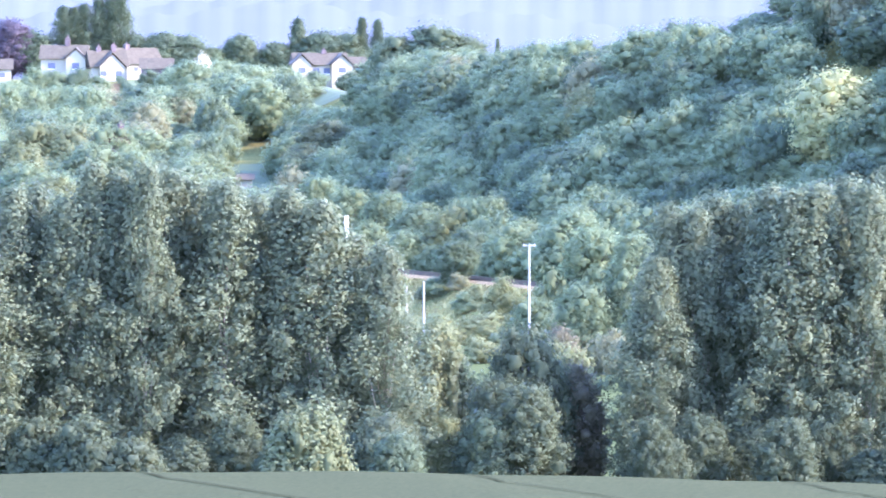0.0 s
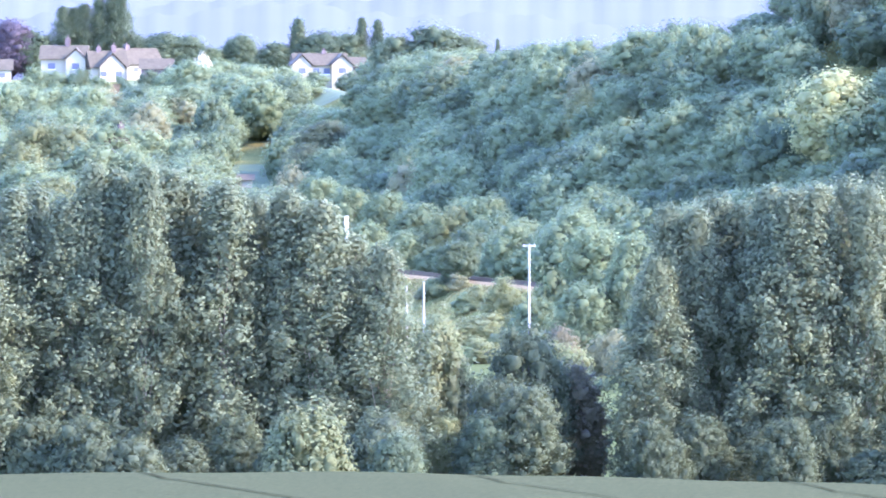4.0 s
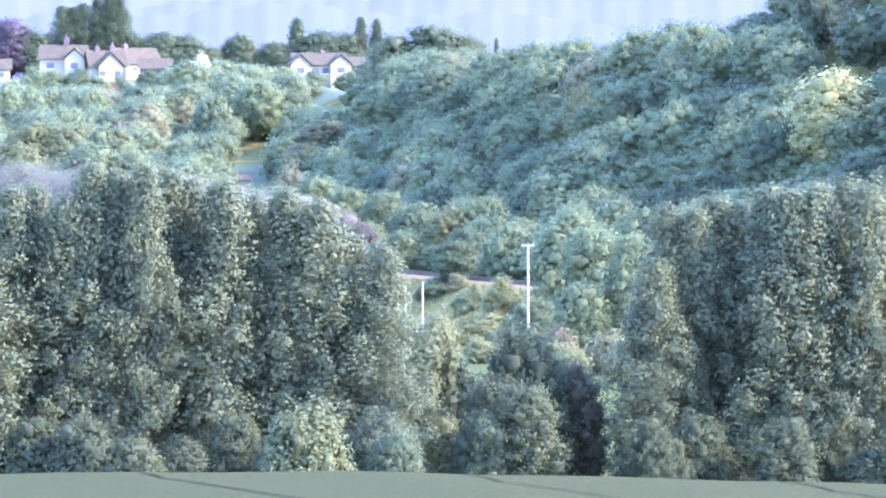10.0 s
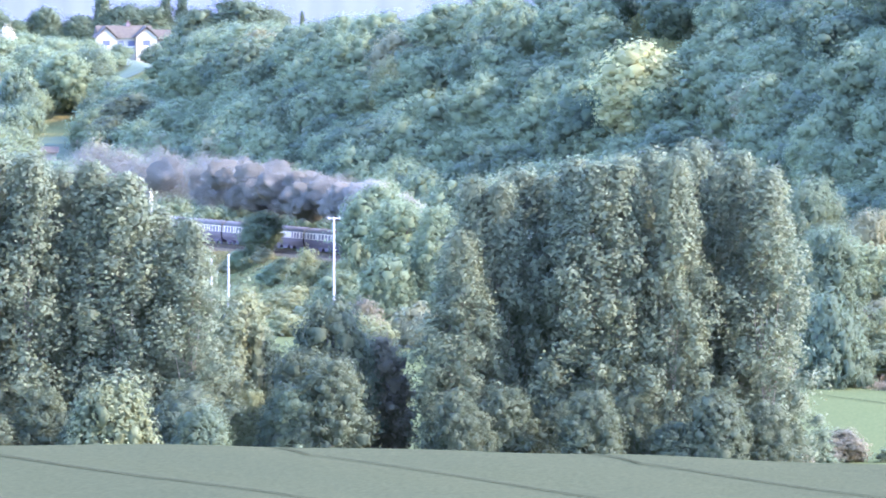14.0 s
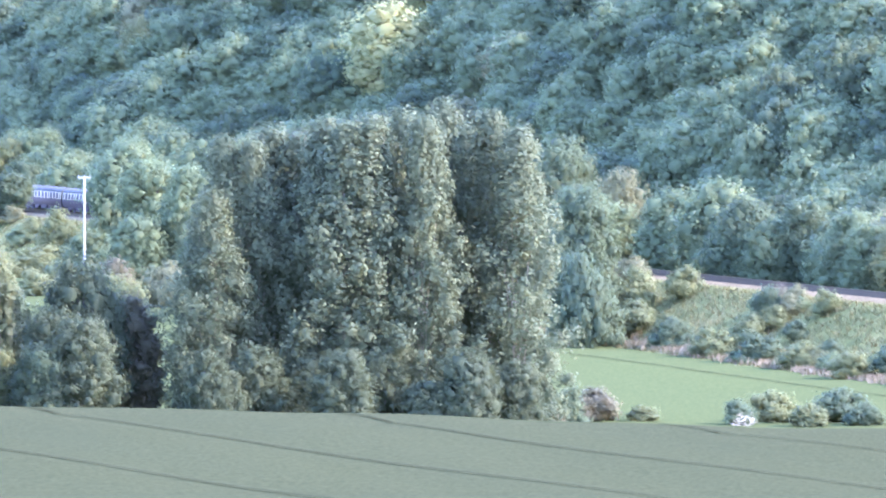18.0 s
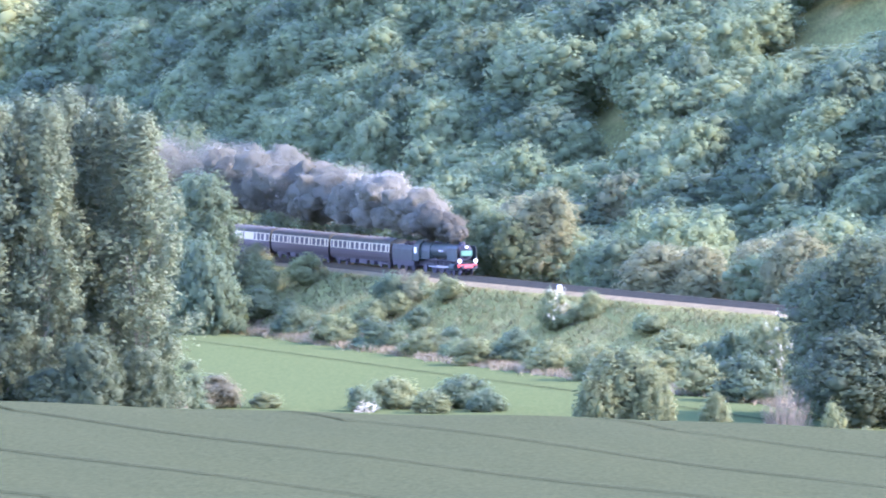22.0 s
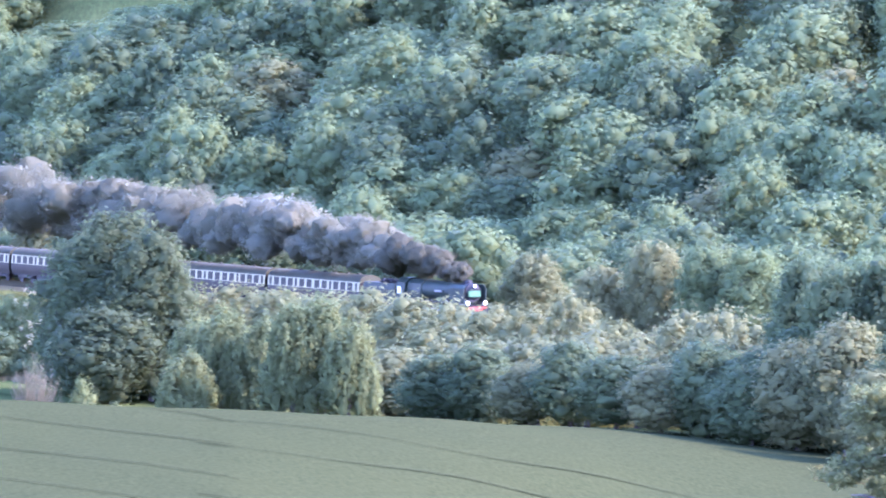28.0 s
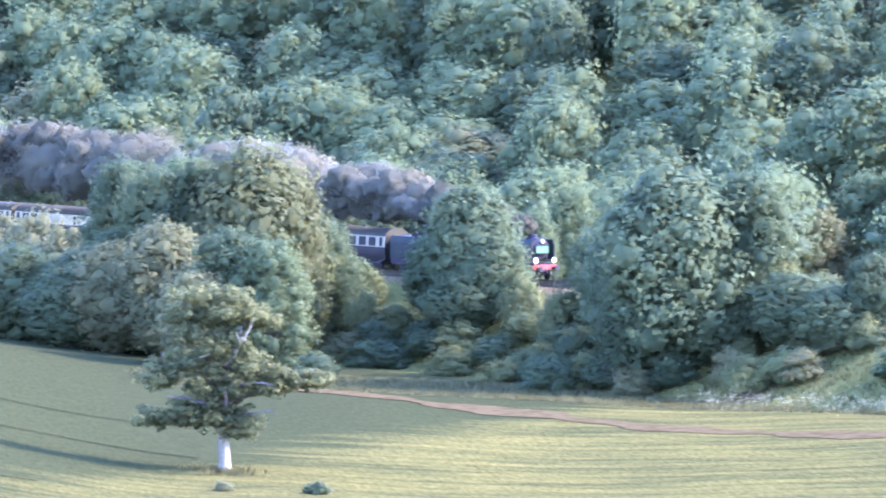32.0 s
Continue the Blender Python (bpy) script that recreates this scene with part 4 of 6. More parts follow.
tree("shrub", 14.99, 739, -3.557, 5.3, "shrub", "low leafy scrub on the shaded railway bank", category="shrub", group="scrub on the shaded bank")
tree("shrub", 15.21, 732, -3.641, 5.3, "dark", "low leafy scrub on the shaded railway bank", category="shrub", group="scrub on the shaded bank")
tree("shrub", 15.44, 729, -3.595, 5.3, "shrub", "low leafy scrub on the shaded railway bank", category="shrub", group="scrub on the shaded bank")
tree("shrub", 15.67, 724, -3.641, 4.6, "dark", "low leafy scrub on the shaded railway bank", category="shrub", group="scrub on the shaded bank")
tree("shrub", 15.92, 725, -3.499, 5.2, "shrub", "low leafy scrub on the shaded railway bank", category="shrub", group="scrub on the shaded bank")
tree("shrub", 16.15, 719, -3.557, 5.2, "dark", "low leafy scrub on the shaded railway bank", category="shrub", group="scrub on the shaded bank")
tree("shrub", 16.31, 712, -3.691, 4.6, "shrub", "low leafy scrub on the shaded railway bank", category="shrub", group="scrub on the shaded bank")
tree("shrub", 15.75, 717, -3.806, 4.6, "shrub", "low leafy scrub on the shaded railway bank", category="shrub", group="scrub on the shaded bank")
tree("shrub", 14.95, 732, -3.786, 4.7, "dark", "low leafy scrub on the shaded railway bank", category="shrub", group="scrub on the shaded bank")
tree("shrub", 14.60, 739, -3.786, 4.1, "shrub", "low leafy scrub on the shaded railway bank", category="shrub", group="scrub on the shaded bank")
tree("shrub", 15.37, 724, -3.806, 5.2, "shrub", "low leafy scrub on the shaded railway bank", category="shrub", group="scrub on the shaded bank")
tree("shrub", 16.06, 713, -3.786, 5.2, "dark", "low leafy scrub on the shaded railway bank", category="shrub", group="scrub on the shaded bank")
tree("willow", 17.82, 698, -3.518, 4.1, "pale", "pale hawthorn bush at the foot of the bank", category="bush", name="bush")
tree("shrub", 18.26, 697, -3.748, 3.9, "red", "dull purple scrub at the field edge", category="bush", name="bush")
tree("fine", 17.82, 774, -2.676, 6.7, "haw", "leafy tree behind the railway")
tree("fine", 17.59, 789, -2.561, 6.3, "wood", "leafy tree behind the railway")
tree("fine", 18.20, 780, -2.446, 7.8, "wood", "leafy tree behind the railway")
tree("fine", 16.17, 776, -2.561, 6.2, "wood", "leafy tree behind the railway")
tree("fine", 15.94, 761, -2.714, 4.6, "wood", "leafy tree behind the railway")
tree("fine", 6.66, 1015, -2.065, 9.2, "wood", "leafy tree lining the far side of the railway")
tree("fine", 6.80, 999, -2.078, 8.7, "dark", "leafy tree lining the far side of the railway")
tree("fine", 7.04, 992, -2.114, 10.7, "haw", "leafy tree lining the far side of the railway")
tree("fine", 7.33, 988, -2.122, 7.8, "haw", "leafy tree lining the far side of the railway")
tree("fine", 7.72, 982, -2.057, 9.0, "haw", "leafy tree lining the far side of the railway")
tree("fine", 7.99, 968, -2.002, 9.1, "haw", "leafy tree lining the far side of the railway")
tree("fine", 8.20, 960, -2.197, 11.2, "dark", "leafy tree lining the far side of the railway")
tree("fine", 8.51, 954, -2.054, 8.3, "wood", "leafy tree lining the far side of the railway")
tree("fine", 8.82, 943, -1.881, 12.0, "pale", "leafy tree lining the far side of the railway")
tree("fine", 9.14, 938, -1.995, 9.5, "wood", "leafy tree lining the far side of the railway")
tree("fine", 5.68, 1059, -1.914, 8.8, "wood", "leafy tree lining the far side of the railway")
tree("fine", 6.12, 1045, -1.775, 11.1, "haw", "leafy tree lining the far side of the railway")
tree("fine", 5.92, 1037, -1.884, 7.7, "wood", "leafy tree lining the far side of the railway")
tree("fine", 5.23, 1072, -1.855, 8.4, "wood", "leafy tree lining the far side of the railway")
tree("fine", 5.02, 1078, -1.853, 10.3, "wood", "leafy tree lining the far side of the railway")
tree("fine", 4.77, 1098, -1.780, 9.4, "shrub", "leafy tree lining the far side of the railway")
tree("fine", 4.53, 1115, -1.711, 8.2, "wood", "leafy tree lining the far side of the railway")
tree("fine", 4.21, 1125, -1.518, 8.3, "haw", "leafy tree lining the far side of the railway")
tree("fine", 4.10, 1115, -1.716, 11.0, "wood", "leafy tree lining the far side of the railway")
tree("fine", 4.60, 1104, -1.672, 11.7, "wood", "leafy tree lining the far side of the railway")
tree("fine", 4.90, 1091, -1.590, 12.8, "wood", "leafy tree lining the far side of the railway")
tree("fine", 5.06, 1078, -1.710, 10.3, "dark", "leafy tree lining the far side of the railway")
tree("fine", 5.46, 1071, -1.730, 8.3, "dark", "leafy tree lining the far side of the railway")
tree("fine", 5.79, 1048, -1.813, 9.1, "wood", "leafy tree lining the far side of the railway")
tree("fine", 6.13, 1033, -1.903, 9.2, "shrub", "leafy tree lining the far side of the railway")
tree("fine", 6.29, 1033, -1.737, 8.9, "haw", "leafy tree lining the far side of the railway")
tree("fine", -0.86, 1460, -1.109, 10.7, "wood", "leafy tree in the valley beyond the railway")
tree("fine", -0.63, 1450, -1.186, 10.7, "wood", "leafy tree in the valley beyond the railway")
tree("fine", -0.40, 1440, -1.224, 10.6, "wood", "leafy tree in the valley beyond the railway")
tree("fine", -0.17, 1430, -1.282, 11.5, "wood", "leafy tree in the valley beyond the railway")
tree("fine", 0.06, 1400, -1.301, 10.3, "shrub", "leafy tree in the valley beyond the railway")
tree("fine", 0.29, 1400, -1.243, 10.3, "wood", "leafy tree in the valley beyond the railway")
tree("fine", 0.52, 1380, -1.397, 10.1, "wood", "leafy tree in the valley beyond the railway")
tree("fine", -0.51, 1420, -1.416, 9.5, "wood", "leafy tree in the valley beyond the railway")
tree("fine", -0.25, 1400, -1.454, 9.4, "wood", "leafy tree in the valley beyond the railway")
tree("fine", -0.05, 1395, -1.569, 8.4, "wood", "leafy tree in the valley beyond the railway")
tree("fine", 0.18, 1380, -1.454, 9.2, "dark", "leafy tree in the valley beyond the railway")
tree("fine", 0.37, 1370, -1.607, 9.2, "wood", "leafy tree in the valley beyond the railway")
tree("fine", 0.94, 1360, -1.320, 10.9, "wood", "leafy tree in the valley beyond the railway")
tree("fine", 1.21, 1350, -1.454, 10.8, "wood", "leafy tree in the valley beyond the railway")
tree("fine", -0.80, 1640, -0.707, 14.3, "maple", "hazy leafy tree on the far valley side")
tree("fine", -0.93, 1620, -0.880, 10.8, "maple", "hazy leafy tree on the far valley side")
tree("fine", -0.55, 1640, -0.803, 12.1, "maple", "hazy leafy tree on the far valley side")
tree("fine", -1.24, 1760, -0.573, 14.1, "wood", "hazy leafy tree on the far valley side")
tree("fine", -1.74, 1760, -0.497, 16.5, "wood", "hazy leafy tree on the far valley side")
tree("fine", -1.47, 1740, -0.688, 15.1, "wood", "hazy leafy tree on the far valley side")
tree("fine", -1.85, 1720, -0.726, 14.9, "wood", "hazy leafy tree on the far valley side")
tree("fine", -2.54, 1640, -0.745, 16.4, "pale", "hazy leafy tree on the far valley side")
tree("fine", -2.77, 1640, -0.726, 15.3, "pale", "hazy leafy tree on the far valley side")
tree("fine", -2.24, 1640, -0.765, 13.2, "wood", "hazy leafy tree on the far valley side")
tree("fine", -2.39, 1600, -0.880, 15.0, "wood", "hazy leafy tree on the far valley side")
tree("fine", -2.89, 1600, -0.880, 13.9, "pale", "hazy leafy tree on the far valley side")
tree("fine", -2.12, 1600, -0.918, 11.8, "wood", "hazy leafy tree on the far valley side")
tree("fine", -1.66, 1640, -0.918, 13.2, "wood", "hazy leafy tree on the far valley side")
tree("fine", -1.74, 1600, -1.014, 12.8, "wood", "hazy leafy tree on the far valley side")
tree("fine", -2.85, 1560, -1.033, 13.6, "wood", "hazy leafy tree on the far valley side")
tree("fine", -2.62, 1550, -1.109, 12.4, "shrub", "hazy leafy tree on the far valley side")
tree("fine", -2.04, 1740, -0.650, 11.6, "wood", "hazy leafy tree on the far valley side")
tree("fine", -1.01, 1780, -0.535, 14.3, "wood", "hazy leafy tree on the far valley side")
tree("fine", -2.92, 1800, -0.458, 14.4, "wood", "hazy leafy tree on the far valley side")
tree("fine", -2.62, 1800, -0.497, 13.2, "wood", "hazy leafy tree on the far valley side")
tree("poplar", -2.57, 1950, 0.039, 6.8, "dark", "tall narrow poplar beside the houses")
tree("poplar", -2.50, 1950, 0.032, 6.5, "dark", "tall narrow poplar beside the houses")
tree("poplar", -2.43, 1950, 0.055, 6.8, "dark", "tall narrow poplar beside the houses")
tree("poplar", -2.33, 1950, 0.093, 6.5, "dark", "tall narrow poplar beside the houses")
tree("poplar", -2.24, 1950, 0.116, 7.3, "dark", "tall narrow poplar beside the houses")
tree("poplar", -2.18, 1950, 0.108, 6.8, "dark", "tall narrow poplar beside the houses")
tree("poplar", -0.55, 1950, -0.037, 5.0, "dark", "tall narrow poplar beside the houses")
tree("poplar", -0.44, 1950, -0.053, 5.0, "dark", "tall narrow poplar beside the houses")
tree("cone", -0.98, 1950, -0.045, 7.8, "dark", "dark pointed conifer on the skyline")
tree("cone", 0.37, 1720, -0.183, 2.5, "dark", "dark pointed conifer on the skyline")
tree("fine", -2.92, 1950, -0.037, 13.0, "copper", "tree behind the houses on the ridge")
tree("fine", -2.77, 1950, -0.114, 11.4, "dark", "tree behind the houses on the ridge")
tree("fine", -1.74, 1950, -0.152, 14.7, "dark", "tree behind the houses on the ridge")
tree("fine", -1.89, 1950, -0.133, 14.7, "dark", "tree behind the houses on the ridge")
tree("fine", -1.37, 1950, -0.144, 9.8, "dark", "tree behind the houses on the ridge")
tree("fine", -1.13, 1950, -0.190, 9.8, "dark", "tree behind the houses on the ridge")
tree("fine", -0.82, 1950, -0.114, 14.7, "dark", "tree behind the houses on the ridge")
tree("fine", -0.67, 1950, -0.133, 14.7, "dark", "tree behind the houses on the ridge")
tree("fine", -0.32, 1720, -0.152, 11.5, "dark", "tree behind the houses on the ridge")
tree("fine", -0.51, 1950, -0.267, 9.8, "wood", "tree behind the houses on the ridge")
tree("round", -1.63, 1835, -0.275, 5.2, "white", "small tree in white blossom in a garden")
tree("fine", -2.08, 1950, -0.133, 8.1, "dark", "tree behind the houses on the ridge")
tree("fine", -1.55, 1950, -0.229, 14.7, "wood", "tree behind the houses on the ridge")
tree("fine", -0.05, 1720, -0.076, 21.6, "dark", "tree behind the houses on the ridge")
tree("fine", 0.14, 1720, -0.152, 14.4, "dark", "tree behind the houses on the ridge")
tree("fine", 2.68, 1334, -0.389, 16.9, "lime", "tree with bright yellow-green leaves on the wooded hill")
tree("fine", 0.98, 1450, -0.497, 8.7, "shrub", "light green tree on the wooded hill")
tree("shrub", 14.45, 588, -4.583, 2.0, "dark", "dark weedy clump standing above the crop", category="bush", name="bush")
tree("shrub", 13.81, 588, -4.606, 1.6, "haw", "dry weedy clump standing above the crop", category="bush", name="bush")
tree("shrub", -2.76, 1866, -0.351, 8.1, "wood", "leafy shrub below the white houses", category="shrub", group="garden shrubs on the ridge")
tree("shrub", -2.63, 1866, -0.374, 7.5, "wood", "leafy shrub below the white houses", category="shrub", group="garden shrubs on the ridge")
tree("shrub", -2.47, 1866, -0.366, 7.5, "dark", "leafy shrub below the white houses", category="shrub", group="garden shrubs on the ridge")
tree("shrub", -2.33, 1866, -0.412, 6.5, "wood", "leafy shrub below the white houses", category="shrub", group="garden shrubs on the ridge")
tree("shrub", -1.99, 1866, -0.374, 6.5, "dark", "leafy shrub below the white houses", category="shrub", group="garden shrubs on the ridge")
tree("shrub", -1.85, 1866, -0.363, 8.1, "wood", "leafy shrub below the white houses", category="shrub", group="garden shrubs on the ridge")
tree("shrub", -1.01, 1852, -0.374, 8.0, "wood", "leafy shrub below the white houses", category="shrub", group="garden shrubs on the ridge")
tree("shrub", -0.86, 1852, -0.397, 6.4, "wood", "leafy shrub below the white houses", category="shrub", group="garden shrubs on the ridge")
tree("shrub", -0.63, 1852, -0.374, 7.4, "dark", "leafy shrub below the white houses", category="shrub", group="garden shrubs on the ridge")

# ---------------------------------------------------------------- the wooded hillside
# openings in the wood: direction from, to, degrees up from, to
GLADES = ((2.47, 2.86, -0.60, -0.40), (6.45, 6.80, -1.30, -1.14), (6.57, 6.74, -1.56, -1.42), (7.75, 8.1, -0.88, -0.74), (8.1, 8.5, -0.80, -0.62), (8.5, 9.2, -0.68, -0.48), (-1.48, -1.06, -1.20, -0.98), (17.7, 18.3, -3.4, -2.9), (-2.88, -1.85, -0.52, -0.30), (-2.35, -1.98, -0.58, -0.42), (-1.05, -0.52, -0.44, -0.27), (-0.92, -0.58, -0.66, -0.44))


# the upper edge of the wood: below the houses on the ridge, then up the hill, and past the top of the view
SKYLINE_AZ = (-4, -1.95, -1.75, -1.1, -1.0, -0.55, -0.4, 0.1, 0.33, 0.83, 1.32, 1.6, 1.97, 2.1, 2.28, 2.6, 4.2, 5, 6, 9, 12, 13.7, 14.5, 15.8, 19)
SKYLINE_EL = (-0.45, -0.45, -0.31, -0.33, -0.41, -0.45, -0.28, -0.24, -0.24, -0.18, -0.05, -0.01, -0.12, -0.04, 0.09, 0.4, 0.4, 0.25, 0.1, -0.02, -0.15, -0.2, -0.3, -0.65, -0.85)


def in_glade(az, low, high):
    """The lower edge of the opening that a tree between two heights in the view would fill."""
    for a, b, c, d in GLADES:
        if a < az < b and low < d and high > c + 0.03:
            return c
    return None


def woods():
    rng = np.random.default_rng(5)
    singles, rest = [], {"wood": [], "dark": [], "haw": []}
    step = 9.4
    for i in range(-14, 62):
        for j in range(0, 84):
            x = i * step + (j % 2) * step / 2 + rng.uniform(-2.6, 2.6)
            y = 690 + j * step * 0.0 + j * 16.0 + rng.uniform(-3.5, 3.5)
            for _half in (0, 1):
                yy = y + _half * 8.0
                xx = x + _half * 4.3
                az, r = polar(xx, yy)
                if not -3.9 < az < 19.0:
                    continue
                start = float(hill_start(az))
                if r < start - 22:
                    continue
                slope, top = np.interp(az, HILL_AZ, HILL_SLOPE), np.interp(az, HILL_AZ, HILL_TOP)
                z = land_z(az, r)
                h = rng.uniform(8.5, 15.0)
                el = math.degrees(math.atan2(z + h - EYE, r))
                # the crowns end at the skyline of the wood
                cap = float(np.interp(az, SKYLINE_AZ, SKYLINE_EL)) - rng.uniform(0.0, 0.05)
                if r > start + (top + 6) / slope + 25:
                    continue
                if el > cap:
                    el = cap
                    h = EYE + r * math.tan(radians(el)) - z
                    if h < 5.0:
                        continue
                if az < -0.3 and rng.random() < 0.25:
                    continue
                foot = math.degrees(math.atan2(z - EYE, r))
                low = in_glade(az, foot, el)
                if low is not None:
                    if foot > low - 0.22:
                        continue
                    el = low + 0.02
                    h = EYE + r * math.tan(radians(el)) - z
                w = rng.uniform(8.0, 13.5)
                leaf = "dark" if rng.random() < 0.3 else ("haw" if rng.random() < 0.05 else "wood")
                (singles.append((r - start, az, r, el, w, leaf, h)))
    singles.sort()
    for n, (_, az, r, el, w, leaf, h) in enumerate(singles):
        if n < 110:
            tree("round", az, r, el, w, leaf, "leafy tree at the foot of the wooded hillside", group="trees of the hillside wood")
        else:
            v, f, nn = SHAPES["round"][n % 8]
            a = n * 1.3
            c, s = math.cos(a), math.sin(a)
            p = spot(az, r)
            q = v * np.array([w, w, h])
            q = np.c_[q[:, 0] * c - q[:, 1] * s + p.x, q[:, 0] * s + q[:, 1] * c + p.y, q[:, 2] + p.z]
            nn = np.c_[nn[:, 0] * c - nn[:, 1] * s, nn[:, 0] * s + nn[:, 1] * c, nn[:, 2]]
            rest[leaf].append((q, f, nn))
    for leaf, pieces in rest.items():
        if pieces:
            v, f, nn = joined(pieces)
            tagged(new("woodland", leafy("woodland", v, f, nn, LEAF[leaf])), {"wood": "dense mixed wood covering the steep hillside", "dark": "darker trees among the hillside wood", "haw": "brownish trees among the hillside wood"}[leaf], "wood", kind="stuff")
    print("trees in the wood", len(singles))


woods()

# ---------------------------------------------------------------- the far distance
def distance():
    """Hills far beyond the valley, a plain backdrop with haze painted as glow."""
    m, n, l, b = base_material("painted_far_haze")
    tc = n.new("ShaderNodeNewGeometry")
    mp = n.new("ShaderNodeMapping")
    mp.inputs["Scale"].default_value = (0.005, 0.005, 0.07)
    l.new(tc.outputs["Position"], mp.inputs["Vector"])
    a = noise_node(n, l, 1.0, 2.0, mp.outputs[0], 0.5)
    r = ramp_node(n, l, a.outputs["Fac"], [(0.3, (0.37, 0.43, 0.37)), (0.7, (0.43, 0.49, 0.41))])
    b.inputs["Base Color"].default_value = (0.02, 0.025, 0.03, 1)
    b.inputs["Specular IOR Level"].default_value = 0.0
    # Pale emission stands in for the hazy air in front of the hills.
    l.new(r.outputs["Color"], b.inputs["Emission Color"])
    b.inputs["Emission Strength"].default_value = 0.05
    b.inputs["Roughness"].default_value = 1.0
    for k, (dist, low, high, seed) in enumerate(((3300, -0.9, -0.02, 3), (4000, -0.6, 0.10, 7), (4600, -0.6, 0.28, 12))):
        az = np.arange(-20, 34, 0.04)
        ridge = high + 0.05 * np.sin(az * 1.3 + seed) + 0.03 * np.sin(az * 4.1 + seed * 2) + 0.012 * np.sin(az * 17 + seed) + 0.008 * np.sin(az * 41)
        V = []
        for e, d in ((np.full_like(az, low), dist - 150), (ridge * 0.5 + low * 0.5, dist - 40), (ridge, dist)):
            V.append(np.stack([d * np.sin(np.radians(az)), d * np.cos(np.radians(az)), EYE + d * np.tan(np.radians(e))], -1))
        V = np.stack(V, 1).reshape(-1, 3)
        i, j = np.meshgrid(np.arange(len(az) - 1), np.arange(2), indexing="ij")
        q = (i * 3 + j).ravel()
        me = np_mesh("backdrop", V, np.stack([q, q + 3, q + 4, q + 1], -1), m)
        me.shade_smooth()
        tagged(new("backdrop", me), "pale blue hills in the far distance with painted haze", "backdrop", kind="structure")


distance()

# ---------------------------------------------------------------- the railway
BALLAST = plain("ballast", (0.082, 0.068, 0.030), 1.0, vary=0.25, scale=1.2, bump=0.8, spec=0.0)
RAIL = plain("rail_steel", (0.040, 0.034, 0.018), 1.0, 0.0, vary=0.2, spec=0.0)
SLEEPER = plain("sleeper", (0.04, 0.036, 0.022), 1.0, vary=0.25, spec=0.0)


def railway():
    s = np.arange(-560, 420, 3.0)
    sec = [(-4.4, -0.75), (-2.9, -0.22), (5.3, -0.22), (7.0, -0.95)]
    V = np.array([on_track(q, a, z)[:] for q in s for a, z in sec])
    i, j = np.meshgrid(np.arange(len(s) - 1), np.arange(3), indexing="ij")
    a = (i * 4 + j).ravel()
    tagged(new("ballast_bed", np_mesh("ballast_bed", V, np.stack([a, a + 1, a + 5, a + 4], -1), BALLAST)), "grey-brown stone ballast of a double railway line", "track bed", kind="structure")
    for name, line in (("far", 0.0), ("near", 3.4)):
        ob = new("railway_track")
        tagged(ob, "railway track with steel rails on concrete sleepers", "railway track", "tracks of the double line")
        for g in (-0.75, 0.75):
            sec = [(-0.07, -0.16), (-0.035, 0.0), (0.035, 0.0), (0.07, -0.16)]
            V = np.array([on_track(q, line + g + b, z)[:] for q in s for b, z in sec])
            part("rail", np_mesh("rail", V, np.stack([a, a + 1, a + 5, a + 4], -1), RAIL), None, ob)
        t = np.arange(-560, 420, 0.7)
        vs, fs = [], []
        for k, q in enumerate(t):
            for ds, dn, z in ((-0.13, -1.25, -0.16), (0.13, -1.25, -0.16), (0.13, 1.25, -0.16), (-0.13, 1.25, -0.16), (-0.13, -1.25, -0.30), (0.13, -1.25, -0.30), (0.13, 1.25, -0.30), (-0.13, 1.25, -0.30)):
                vs.append(on_track(q + ds, line + dn, z)[:])
            o = k * 8
            fs += [(o, o + 1, o + 2, o + 3), (o, o + 4, o + 5, o + 1), (o + 1, o + 5, o + 6, o + 2), (o + 2, o + 6, o + 7, o + 3), (o + 3, o + 7, o + 4, o)]
        tagged(part("sleeper", np_mesh("sleeper", vs, fs, SLEEPER), None, ob), kind="stuff")


railway()

# ---------------------------------------------------------------- the train
BLACK = plain("loco_black", (0.011, 0.012, 0.013), 0.6, vary=0.3, scale=1.5, spec=0.2)
GREEN = plain("loco_green", (0.015, 0.023, 0.016), 0.6, vary=0.2, scale=1.0, spec=0.15)
BROWN = plain("chocolate_paint", (0.019, 0.017, 0.013), 0.6, vary=0.15, scale=0.7, spec=0.15)
CREAM = plain("cream_paint", (0.200, 0.186, 0.092), 0.6, vary=0.06, scale=0.7)
ROOF = plain("grey_roof", (0.046, 0.049, 0.034), 0.95, vary=0.12, scale=0.8, spec=0.1)
RED = plain("red_beam", (0.26, 0.017, 0.004), 0.5, vary=0.1)
WHITE = plain("white_paint", (0.42, 0.43, 0.33), 0.5, vary=0.05)
BOARD = plain("headboard_green", (0.016, 0.070, 0.026), 0.4, vary=0.08)
GLASS = plain("dark_window_glass", (0.018, 0.019, 0.016), 0.5, vary=0.1, spec=0.08)
STEEL = plain("rod_steel", (0.20, 0.20, 0.19), 0.5, 0.8, vary=0.1)
UNDER = plain("underframe", (0.013, 0.012, 0.010), 0.8, vary=0.3)
LIT = plain("lamp_white", (0.50, 0.52, 0.40), 0.3, vary=0.03)


